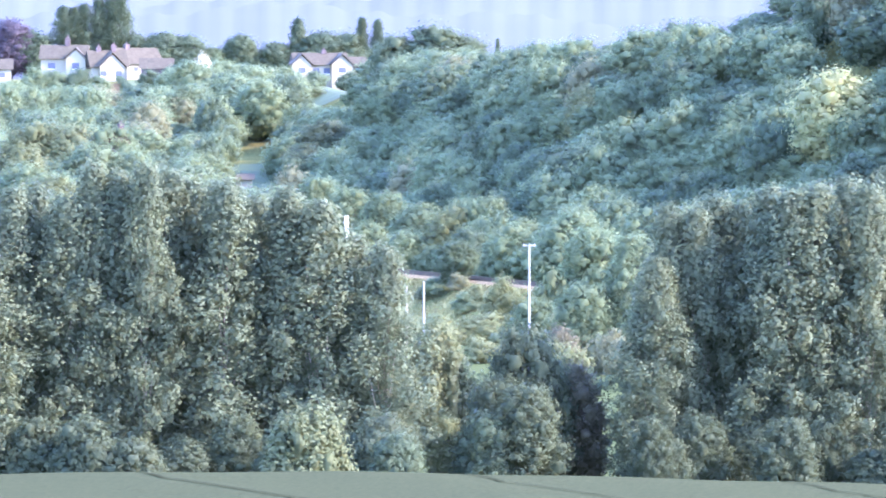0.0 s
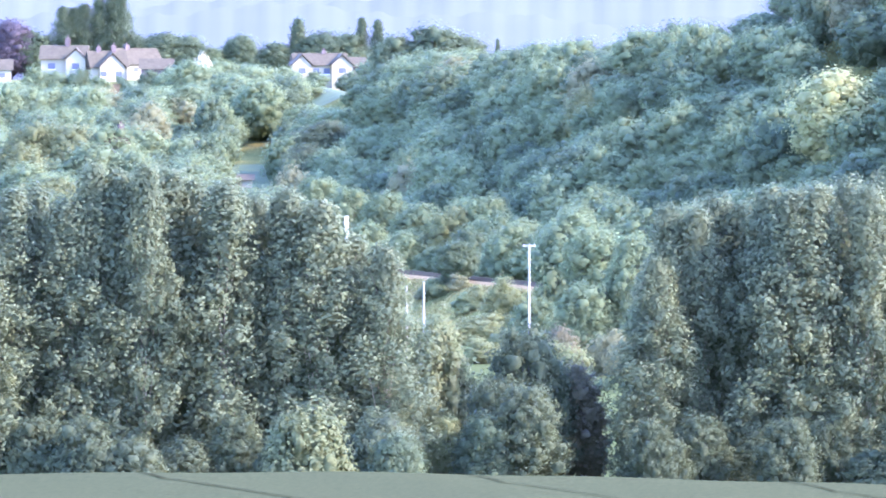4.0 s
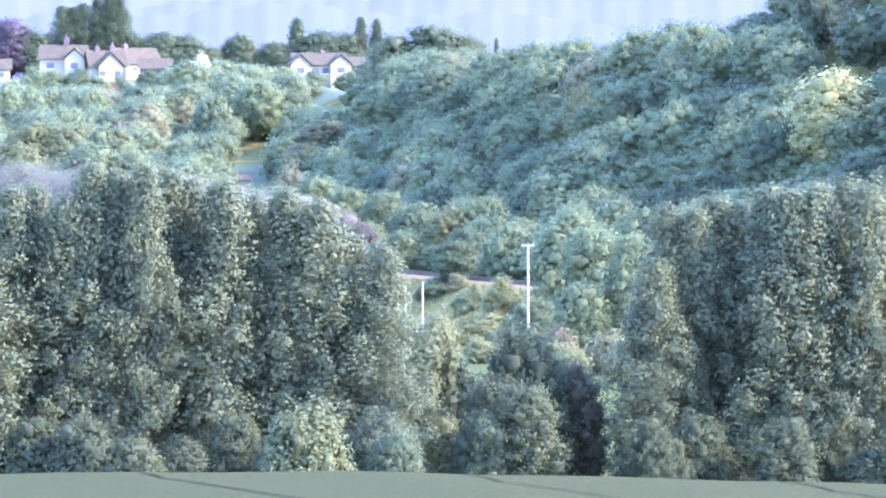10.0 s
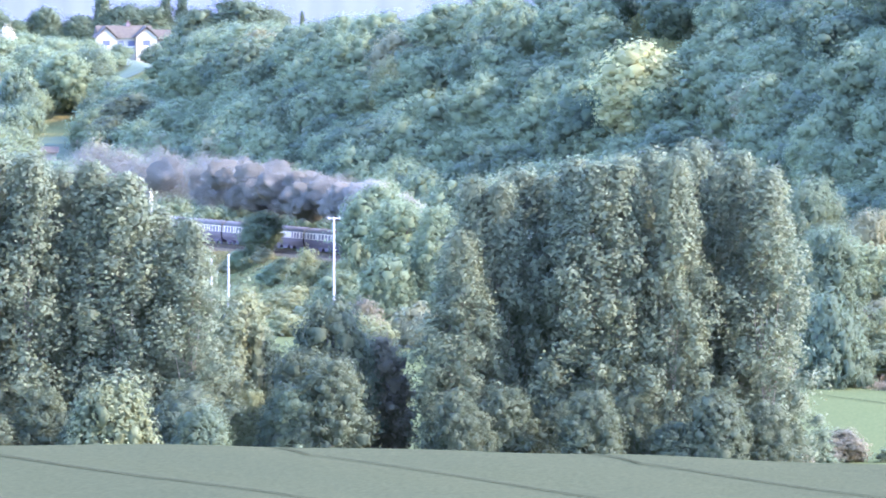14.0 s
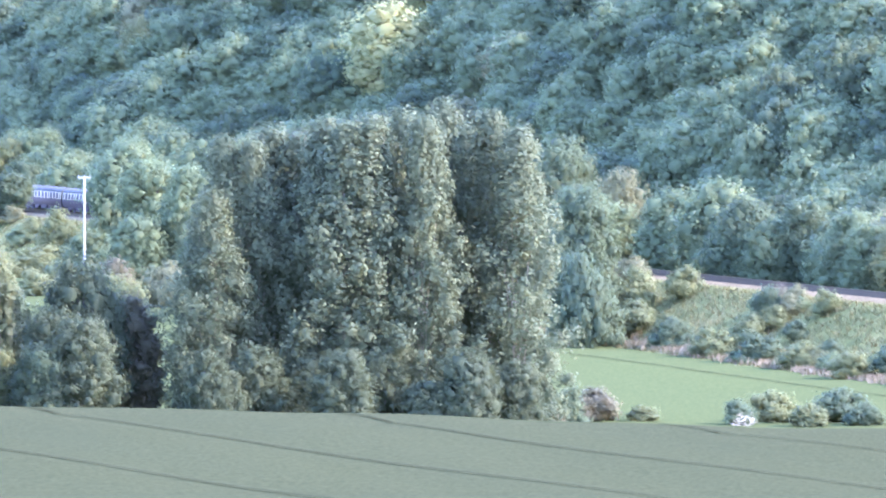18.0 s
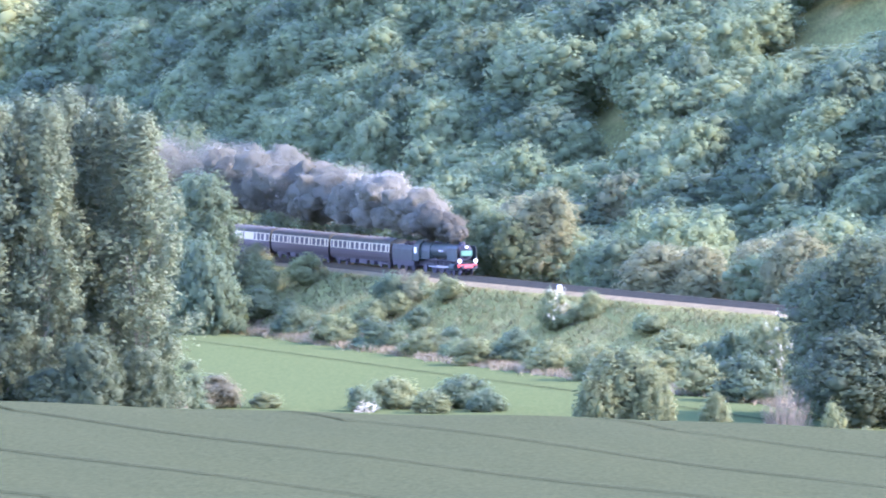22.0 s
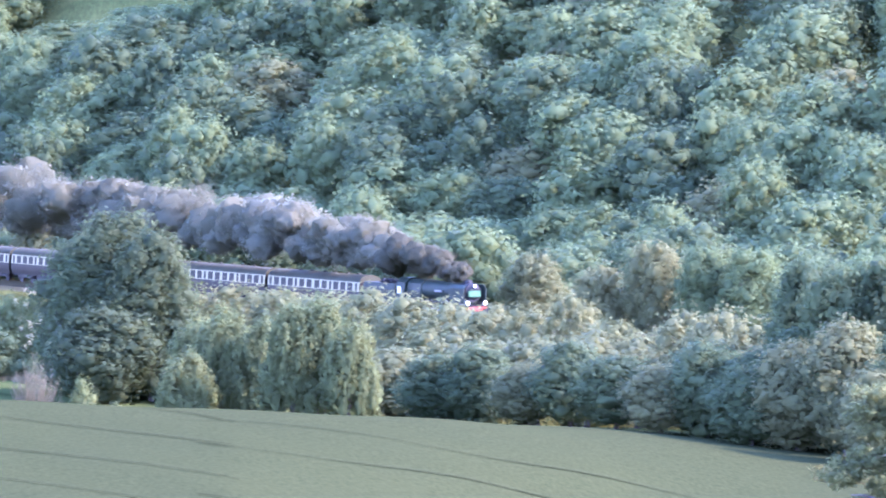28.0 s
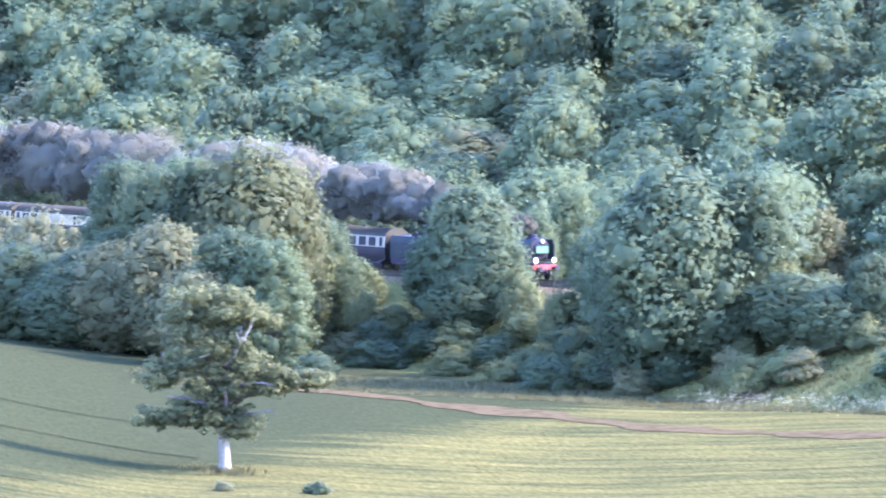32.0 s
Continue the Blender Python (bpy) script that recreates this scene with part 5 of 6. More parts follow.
def wheel_bm(radius, x):
    bm = bmesh.new()
    rod(bm, (x - 0.06, 0, 0), (x + 0.06, 0, 0), radius, sides=24)
    rod(bm, (x - 0.09, 0, 0), (x + 0.09, 0, 0), radius * 0.25, sides=12)
    for k in range(8):
        a = k * math.pi / 4
        rod(bm, (x - 0.075 * (1 if x < 0 else -1), 0, 0), (x - 0.075 * (1 if x < 0 else -1), radius * 0.85 * math.cos(a), radius * 0.85 * math.sin(a)), 0.04, sides=5)
    return bm


def bogie(ob, y, wheelbase=2.6, radius=0.46):
    bm = bmesh.new()
    for x in (-1.0, 1.0):
        box(bm, x - 0.06, x + 0.06, y - wheelbase / 2 - 0.5, y + wheelbase / 2 + 0.5, 0.5, 0.72)
    box(bm, -1.0, 1.0, y - 0.25, y + 0.25, 0.55, 0.8)
    part("bogie_frame", bm, UNDER, ob)
    for q in (-1, 1):
        bm = bmesh.new()
        for x in (-0.75, 0.75):
            rod(bm, (x - 0.06, y + q * wheelbase / 2, radius), (x + 0.06, y + q * wheelbase / 2, radius), radius, sides=20)
        rod(bm, (-0.8, y + q * wheelbase / 2, radius), (0.8, y + q * wheelbase / 2, radius), 0.09)
        part("wheelset", bm, UNDER, ob)


def coach_half(side):
    """The side profile from sill to cantrail, bowed like the real thing."""
    return [(1.28, 0.95), (1.38, 1.35), (1.41, 1.75), (1.40, 2.05), (1.35, 2.75), (1.28, 3.02)]


def coach(label, windows):
    """A coach 19.6 m long, its origin at rail level under the middle; it runs towards +y."""
    ob = new("railway_coach")
    tagged(ob, label, "coach", "coaches of the train")
    L = 9.82
    p = coach_half(1)
    bm = prism(bmesh.new(), [(x, z) for x, z in p[:4]] + [(-x, z) for x, z in p[:4]][::-1], -L, L)
    part("lower_body", bm, BROWN, ob, "dark chocolate lower body")
    q = p[3:]
    bm = prism(bmesh.new(), [(x, z) for x, z in q] + [(-x, z) for x, z in q][::-1], -L + 0.004, L - 0.004)
    part("upper_body", bm, CREAM, ob, "cream upper panels")
    for y in (-L, L - 0.004):
        bm = prism(bmesh.new(), [(x * 0.995, z + 0.004) for x, z in q] + [(-x * 0.995, z + 0.004) for x, z in q][::-1], y - 0.002, y + 0.006)
        part("end_panel", bm, BROWN, ob, "dark coach end")
    roof = [(1.30, 3.02)] + [(1.30 * math.cos(a), 3.02 + 0.72 * math.sin(a)) for a in [k * math.pi / 10 for k in range(1, 10)]] + [(-1.30, 3.02)]
    part("roof", prism(bmesh.new(), roof, -L, L), ROOF, ob, "grey arched roof")
    for y in (-7.5, -5.1, -2.6, 0.2, 2.4, 5.0, 7.4):
        part("roof_vent", box(bmesh.new(), -0.14, 0.14, y - 0.2, y + 0.2, 3.70, 3.86, 0.03), ROOF, ob)
    for y, w in windows:
        for side in (-1, 1):
            bm = bmesh.new()
            x = 1.395 * side
            vs = [bm.verts.new(c) for c in ((side * 1.398, y - w / 2, 2.12), (side * 1.398, y + w / 2, 2.12), (side * 1.352, y + w / 2, 2.92), (side * 1.352, y - w / 2, 2.92))]
            bm.faces.new(vs if side > 0 else vs[::-1])
            geom = bmesh.ops.extrude_face_region(bm, geom=list(bm.faces))["geom"]
            for v in geom:
                if isinstance(v, bmesh.types.BMVert):
                    v.co.x += side * 0.012
            part("window", bm, GLASS, ob)
    bm = bmesh.new()
    box(bm, -1.2, 1.2, -L + 0.3, L - 0.3, 0.82, 0.97)
    for y, w in ((-3.0, 2.0), (0.4, 2.6), (3.4, 1.4)):
        box(bm, -1.1, 1.1, y - w / 2, y + w / 2, 0.35, 0.84, 0.04)
    part("underframe", bm, UNDER, ob)
    for y in (-7.0, 7.0):
        bogie(ob, y)
    for y in (-L, L):
        bm = bmesh.new()
        e = 0.34 if y > 0 else -0.34
        box(bm, -0.5, 0.5, min(y, y + e), max(y, y + e), 1.1, 3.05, 0.03)
        part("gangway", bm, BLACK, ob)
        for x in (-0.87, 0.87):
            bm = rod(bmesh.new(), (x, y, 1.05), (x, y + e, 1.05), 0.09)
            rod(bm, (x, y + e * 0.9, 1.05), (x, y + e, 1.05), 0.2)
            part("buffer", bm, BLACK, ob)
    return ob


FULL = [(-9.2, 0.45), (-7.9, 1.05), (-6.4, 1.05), (-4.9, 1.05), (-3.7, 0.45), (-2.4, 1.05), (-0.85, 1.05), (0.85, 1.05), (2.4, 1.05), (3.7, 0.45), (4.9, 1.05), (6.4, 1.05), (7.9, 1.05), (9.2, 0.45)]
KITCHEN = [(-9.2, 0.45), (-7.9, 1.05), (-6.4, 1.05), (-5.0, 0.6), (0.6, 0.4), (4.6, 0.6), (5.9, 1.05), (7.3, 1.05), (9.0, 0.95)]


DRIVERS = []


def locomotive():
    """A large express steam engine, its origin at rail level under the middle; it runs towards +y."""
    ob = new("steam_locomotive")
    tagged(ob, "dark green express steam locomotive with red buffer beam and green headboard", "locomotive")
    part("boiler", rod(bmesh.new(), (0, -3.6, 2.78), (0, 3.2, 2.78), 0.98, 0.90, 28), GREEN, ob)
    part("smokebox", rod(bmesh.new(), (0, 3.2, 2.78), (0, 5.25, 2.78), 0.93, sides=28), BLACK, ob, "black smokebox")
    door = part("smokebox_door", rod(bmesh.new(), (0, 5.25, 2.78), (0, 5.45, 2.78), 0.8, 0.55, 24), BLACK, ob)
    bm = bmesh.new()
    for a in (-0.35, 0.35):
        rod(bm, (-0.8, 5.46, 2.78 + a), (0.1, 5.46, 2.78 + a), 0.035)
    part("hinge", bm, BLACK, door)
    part("firebox", prism(bmesh.new(), [(1.05, 1.6), (1.12, 2.6), (0.95, 3.35), (0.5, 3.75), (-0.5, 3.75), (-0.95, 3.35), (-1.12, 2.6), (-1.05, 1.6)], -6.3, -3.5), GREEN, ob)
    bm = rod(bmesh.new(), (0, 4.2, 3.6), (0, 4.2, 3.98), 0.42, 0.38, 18)
    part("chimney", bm, BLACK, ob)
    part("dome", rod(bmesh.new(), (0, 0.2, 3.6), (0, 0.2, 3.92), 0.45, 0.25, 18), GREEN, ob)
    cab = part("cab", prism(bmesh.new(), [(1.36, 1.35), (1.36, 2.7), (1.22, 3.35), (0.7, 3.85), (-0.7, 3.85), (-1.22, 3.35), (-1.36, 2.7), (-1.36, 1.35)], -8.1, -6.3), GREEN, ob)
    for side in (-1, 1):
        bm = box(bmesh.new(), side * 1.36 - 0.02, side * 1.36 + 0.02, -7.75, -7.0, 2.25, 2.95, 0.01)
        # white paint stands in for light glancing off the cab glass
        part("cab_window", bm, WHITE, cab, "cab window painted white to look lit")
        part("running_board", box(bmesh.new(), min(side * 0.9, side * 1.32), max(side * 0.9, side * 1.32), -6.3, 5.2, 1.62, 1.70), BLACK, ob)
        bm = prism(bmesh.new(), [(side * 1.24, 1.75), (side * 1.33, 1.75), (side * 1.33, 3.2), (side * 1.10, 3.55), (side * 1.04, 3.52), (side * 1.24, 3.15)][::side], 2.6, 5.6)
        part("smoke_deflector", bm, GREEN, ob)
        part("nameplate", box(bmesh.new(), side * 1.0 - 0.1, side * 1.0 + 0.1, -0.7, 0.7, 2.65, 2.85, 0.02), STEEL, ob)
        bm = rod(bmesh.new(), (side * 1.05, 3.3, 0.95), (side * 1.05, 4.9, 0.95), 0.42, sides=16)
        part("cylinder", bm, GREEN, ob)
        bm = box(bmesh.new(), side * 1.02 - 0.04, side * 1.02 + 0.04, -3.9, 1.4, 0.72, 0.86)
        box(bm, side * 1.10 - 0.04, side * 1.10 + 0.04, -1.2, 3.4, 0.84, 0.98)
        part("coupling_rod", bm, STEEL, ob)
    part("frame", box(bmesh.new(), -0.6, 0.6, -7.9, 5.9, 0.75, 1.5), BLACK, ob)
    part("buffer_beam", box(bmesh.new(), -1.28, 1.28, 5.75, 5.95, 0.92, 1.34, 0.02), RED, ob, "bright red buffer beam")
    part("front_platform", box(bmesh.new(), -1.25, 1.25, 5.0, 5.9, 1.40, 1.48), BLACK, ob)
    for side in (-1, 1):
        bm = rod(bmesh.new(), (side * 0.87, 5.95, 1.06), (side * 0.87, 6.45, 1.06), 0.14)
        rod(bm, (side * 0.87, 6.42, 1.06), (side * 0.87, 6.50, 1.06), 0.22, sides=18)
        part("buffer", bm, BLACK, ob, "dark round buffer")
        part("headlamp", box(rod(bmesh.new(), (side * 1.02, 5.85, 1.75), (side * 1.02, 5.92, 1.75), 0.24, sides=20), side * 1.02 - 0.05, side * 1.02 + 0.05, 5.8, 5.88, 1.38, 1.6), LIT, ob, "round white lamp above the buffer beam")
    for side in (-1, 1):
        part("step_rail", rod(bmesh.new(), (side * 0.15, 5.9, 1.45), (side * 0.55, 5.5, 2.2), 0.03), BLACK, ob)
    part("headlamp", rod(bmesh.new(), (0, 5.45, 3.42), (0, 5.6, 3.42), 0.16, sides=18), LIT, ob, "white lamp at the top of the smokebox")
    part("coupling", rod(bmesh.new(), (0, 5.95, 1.0), (0, 6.2, 0.6), 0.06), BLACK, ob)
    board = part("headboard", box(bmesh.new(), -0.72, 0.72, 5.48, 5.54, 2.34, 2.98, 0.02), BOARD, ob, "green rectangular headboard with pale lettering")
    bm = bmesh.new()
    for z, w in ((2.82, 0.45), (2.66, 0.6), (2.5, 0.5)):
        box(bm, -w, w, 5.54, 5.55, z - 0.035, z + 0.035)
    part("lettering", bm, plain("pale_lettering", (0.05, 0.12, 0.05), 0.5), board)
    for y in (2.0, -0.25, -2.5):
        for x in (-0.78, 0.78):
            w = part("driving_wheel", wheel_bm(0.94, 0.0), BLACK, ob)
            w.location = (x, y, 0.94)
            DRIVERS.append((w, x, y))
    for y, r in ((5.3, 0.46), (3.5, 0.46), (-5.4, 0.54)):
        bm = bmesh.new()
        for x in (-0.75, 0.75):
            rod(bm, (x - 0.06, y, r), (x + 0.06, y, r), r, sides=20)
        rod(bm, (-0.8, y, r), (0.8, y, r), 0.09)
        part("wheelset", bm, BLACK, ob)
    return ob


def tender():
    ob = new("tender")
    tagged(ob, "dark green locomotive tender loaded with coal", "tender")
    part("tank", prism(bmesh.new(), [(1.3, 1.25), (1.33, 2.6), (1.15, 3.15), (-1.15, 3.15), (-1.33, 2.6), (-1.3, 1.25)], -3.4, 3.2), GREEN, ob)
    part("frame", box(bmesh.new(), -1.15, 1.15, -3.5, 3.4, 0.6, 1.25), BLACK, ob)
    bm = bmesh.new()
    rng = random.Random(3)
    for k in range(60):
        s = rng.uniform(0.12, 0.3)
        bmesh.ops.create_icosphere(bm, subdivisions=1, radius=s, matrix=Matrix.Translation((rng.uniform(-0.85, 0.85), rng.uniform(-1.2, 3.0), 3.15 + rng.uniform(0, 0.25))))
    part("coal", bm, BLACK, ob, "heap of black coal")
    part("rear_ladder", box(bmesh.new(), -0.3, 0.3, -3.56, -3.42, 1.3, 3.1), BLACK, ob)
    for y in (-2.3, 0, 2.3):
        bm = bmesh.new()
        for x in (-0.75, 0.75):
            rod(bm, (x - 0.06, y, 0.55), (x + 0.06, y, 0.55), 0.55, sides=20)
        rod(bm, (-0.8, y, 0.55), (0.8, y, 0.55), 0.09)
        part("wheelset", bm, BLACK, ob)
    bm = box(bmesh.new(), -0.5, 0.5, -3.75, -3.5, 1.1, 2.9)
    part("rear_plate", bm, BLACK, ob)
    return ob


LOCO = locomotive()
TENDER = tender()
COACHES = [coach("chocolate and cream passenger coach with a grey roof", FULL)]
kitchen = coach("chocolate and cream kitchen coach with few windows", KITCHEN)
for k in range(1, 11):
    if k == 2:
        COACHES.append(kitchen)
    elif k == 6:
        COACHES.append(copy_thing(kitchen, Matrix()))
    else:
        COACHES.append(copy_thing(COACHES[0], Matrix()))

# ---------------------------------------------------------------- smoke
def smoke_material(name, tone):
    m, n, l, b = base_material(name)
    geo = n.new("ShaderNodeNewGeometry")
    r = ramp_node(n, l, geo.outputs["Random Per Island"], [(0.0, tuple(c * 0.9 for c in tone)), (1.0, tuple(c * 1.1 for c in tone))])
    l.new(r.outputs["Color"], b.inputs["Base Color"])
    b.inputs["Roughness"].default_value = 1.0
    b.inputs["Specular IOR Level"].default_value = 0.0
    d = n.new("ShaderNodeBsdfTranslucent")
    l.new(r.outputs["Color"], d.inputs["Color"])
    body = n.new("ShaderNodeMixShader")
    body.inputs[0].default_value = 0.7
    l.new(b.outputs[0], body.inputs[1])
    l.new(d.outputs[0], body.inputs[2])
    l.new(body.outputs[0], n["Material Output"].inputs["Surface"])
    return m


# tone, how many flecks make a puff, how far they crowd to its skin
SMOKE = [(smoke_material("fresh_dark_smoke", (0.106, 0.108, 0.068)), 1500, 0.7), (smoke_material("white_steam_smoke", (0.170, 0.176, 0.114)), 1500, 0.7), (smoke_material("grey_smoke", (0.132, 0.137, 0.086)), 1200, 0.65), (smoke_material("thin_smoke", (0.112, 0.116, 0.073)), 1400, 0.35), (smoke_material("faint_smoke", (0.112, 0.116, 0.073)), 640, 0.25)]


def puff_mesh(seed, kind):
    """A ball of smoke one metre in radius: a cloud of fine flecks, thinner towards its rim."""
    material, count, skin = kind
    g = np.random.default_rng(seed + 40)
    d = unit(g.normal(0, 1, (count, 3)))
    lump = 0.82 + 0.18 * np.sin(d[:, :1] * 4 + seed) * np.sin(d[:, 1:2] * 5 + seed * 2) + 0.14 * np.sin(d[:, 2:] * 6 + seed * 3)
    r = (skin + (1.1 - skin) * g.random((count, 1)) ** 0.8) * lump
    made = [leaves_on(d * r, d + g.normal(0, 0.2, (count, 3)), 0.045 if skin > 0.6 else 0.032, g)]
    if skin > 0.6:
        # the dense smoke within
        bm = bmesh.new()
        bmesh.ops.create_icosphere(bm, subdivisions=3, radius=1)
        q = np.array([v.co[:] for v in bm.verts])
        tri = np.array([[v.index for v in p.verts] for p in bm.faces])
        bm.free()
        bulge = np.array([noise.fractal(Vector(p) * 2.6 + Vector((seed * 3.1, 0, 0)), 0.6, 2.1, 5) for p in q])[:, None]
        q = q * (0.70 + 0.30 * bulge)
        face = unit(np.cross(q[tri[:, 1]] - q[tri[:, 0]], q[tri[:, 2]] - q[tri[:, 0]]))
        normal = np.zeros_like(q)
        for c in range(3):
            np.add.at(normal, tri[:, c], face)
        made.append((q, tri, unit(normal)))
    v, f, n = joined(made)
    return leafy("puff", v, f, unit(n * 0.75 + np.array([0.0, 0.0, 0.45])), material)


PLUME = tagged(new("smoke_plume"), "long billowing plume of grey and white engine smoke", "smoke")
PUFFS = []


def plume():
    meshes = [[puff_mesh(k * 5 + q, m) for q in range(5)] for k, m in enumerate(SMOKE)]
    rng = random.Random(8)
    for i in range(330):
        f = i / 329
        back = 190 * f ** 1.35  # metres behind the chimney
        size = 0.9 + 2.4 * (1 - math.exp(-back / 15)) + 0.010 * back
        rise = 0.7 + 3.4 * (1 - math.exp(-back / 22)) + 0.018 * back
        spread = size * 0.82
        k = 0 if back < 13 else (1 if back < 45 else (2 if back < 75 else (3 if back < 125 else 4)))
        if 13 <= back < 55 and rng.random() < 0.32:
            k = 2
        if back > 45 and rng.random() < 0.3:
            k = min(4, k + 1)
        if 75 <= back < 150 and rng.random() < 0.6 - (back - 75) * 0.008:
            k = 2
        ob = tagged(part("puff", meshes[k][i % 5], None, PLUME), kind="stuff")
        s = size * rng.uniform(0.42, 0.82)
        ob.scale = (s, s * rng.uniform(1.0, 1.35), s * rng.uniform(0.75, 1.0))
        PUFFS.append((ob, back, rng.uniform(-spread, spread), 3.95 + rise + rng.uniform(-0.7, 0.7) * spread, rng.uniform(-180, 180), rng.uniform(-14, 14)))


plume()

# ---------------------------------------------------------------- the old oak in the field
def oak():
    az, r = 13.82, 604.0
    base = spot(az, r)
    ob = tagged(new("oak_tree"), "old stag-headed oak with bare limbs standing in the crop", "oak")
    ob.location = base
    rng = random.Random(4)
    bm = bmesh.new()
    ends = []

    def limb(p, d, length, r0, r1, steps, bend):
        p, d = Vector(p), Vector(d).normalized()
        for q in range(steps):
            d = (d + Vector([rng.uniform(-bend, bend) for _ in range(3)])).normalized()
            e = p + d * length / steps
            a, b = r0 + (r1 - r0) * q / steps, r0 + (r1 - r0) * (q + 1) / steps
            rod(bm, p, e + d * b * 0.4, a, b, 9)
            p = e
        return p, d

    rod(bm, (0, 0, -0.4), (0.02, 0, 0.5), 0.60, 0.42, 12)
    limb((0.02, 0, 0.4), (-0.02, 0, 1), 2.8, 0.42, 0.36, 4, 0.05)
    part("trunk", bm, PALE_BARK, ob, "pale grey trunk")
    # darker bark from here up stands in for the crown's shade on the trunk
    bm = bmesh.new()
    limb((0.0, 0, 3.1), (-0.02, 0, 1), 3.4, 0.35, 0.26, 4, 0.06)
    limb((0.0, 0, 6.3), (0.10, 0.1, 1), 4.6, 0.25, 0.07, 5, 0.2)
    part("upper_trunk", bm, BARK, ob, "dark upper trunk within the crown")
    boughs = [((0, 0, 3.3), (-1, 0.2, 0.25), 5.2), ((0, 0, 3.6), (1, -0.2, 0.35), 4.2), ((0, 0, 4.3), (-1, -0.4, 0.45), 4.8), ((0, 0, 4.6), (1, 0.3, 0.22), 6.4), ((0, 0, 5.3), (-0.8, 0.6, 0.7), 4.6), ((0, 0, 5.6), (0.9, -0.5, 0.5), 5.0), ((0, 0, 3.9), (0.2, -1, 0.4), 3.8), ((0, 0, 4.6), (-0.2, 1, 0.4), 4.0)]
    for a, d, n in boughs:
        bm = bmesh.new()
        limb(a, d, n * 0.86, 0.15, 0.04, 4, 0.18)
        part("bough", bm, BARK, ob)
    bm = bmesh.new()
    limb((0.7, -1.2, 7.9), (0.45, -0.3, 0.8), 1.5, 0.12, 0.09, 3, 0.25)
    limb((1.3, -1.5, 9.0), (0.35, 0, 1), 1.8, 0.09, 0.03, 3, 0.3)
    limb((1.2, -1.5, 8.8), (-0.5, 0, 0.8), 1.0, 0.05, 0.02, 2, 0.3)
    part("dead_limb", bm, PALE_BARK, ob, "bare bleached dead limbs")
    bm = bmesh.new()
    limb((-0.9, -0.8, 8.1), (-1, -0.4, 0.12), 1.7, 0.08, 0.03, 3, 0.35)
    part("dead_limb", bm, PALE_BARK, ob, "bare bleached dead limb")
    # leafy pads in flat tiers: x, z, half width, half height
    pads = [(3.4, 5.9, 1.3, 0.5), (4.9, 6.1, 1.0, 0.45), (6.4, 6.3, 0.6, 0.35), (-0.2, 4.9, 1.6, 0.9), (0.9, 2.7, 1.2, 0.6), (-4.7, 3.7, 1.0, 0.6), (1.7, 7.7, 1.4, 0.7), (-3.9, 3.6, 1.7, 0.85), (-2.4, 4.3, 1.5, 0.8), (-1.0, 3.9, 1.3, 0.9), (1.4, 3.7, 1.5, 0.9), (0.6, 2.9, 1.0, 0.5), (-3.4, 7.0, 1.6, 0.9), (-2.2, 7.6, 1.5, 0.8), (-4.3, 6.3, 1.1, 0.6), (-0.6, 6.9, 1.8, 1.1), (1.4, 7.0, 1.8, 0.9), (3.0, 6.7, 1.7, 0.8), (4.6, 6.5, 1.4, 0.6), (5.9, 6.3, 1.0, 0.5), (0.3, 5.6, 1.8, 0.9), (2.2, 5.7, 1.4, 0.7), (-1.7, 5.6, 1.2, 0.7), (-1.8, 9.5, 1.5, 0.7), (-3.1, 10.6, 1.2, 0.6), (-1.0, 11.0, 1.6, 0.8), (0.5, 10.6, 1.4, 0.8), (1.8, 10.9, 1.2, 0.6), (0.3, 12.2, 1.3, 0.6), (-1.9, 12.2, 1.3, 0.6), (2.6, 10.2, 0.9, 0.5), (-0.4, 8.6, 1.3, 0.7), (0.9, 8.9, 0.9, 0.5)]
    g = np.random.default_rng(2)
    back = radians(-13.8)
    for x, z, w, h in pads:
        P, N = [], []
        for k in range(23):
            c = np.array([x + g.normal(0, 0.48) * w, g.normal(0, 0.8) * min(1.3, w), z + g.normal(0, 0.42) * h])
            d = unit(g.normal(0, 1, (44, 3)) + np.array([0, 0, 0.3]))
            P.append(c + d * np.array([0.50, 0.50, 0.34]) * g.uniform(0.6, 1.15, (44, 1)) * g.uniform(0.7, 1.4))
            N.append(d)
        v, f, nn = leaves_on(np.concatenate(P), np.concatenate(N) + np.array([0, 0, 0.2]), 0.14, g)
        part("leaf_tier", leafy("leaf_tier", v, f, nn, LEAF["oak"]), None, ob)
    ob.rotation_euler = (0, 0, back)
    ob.scale = (1.06, 1.06, 1.045)


oak()


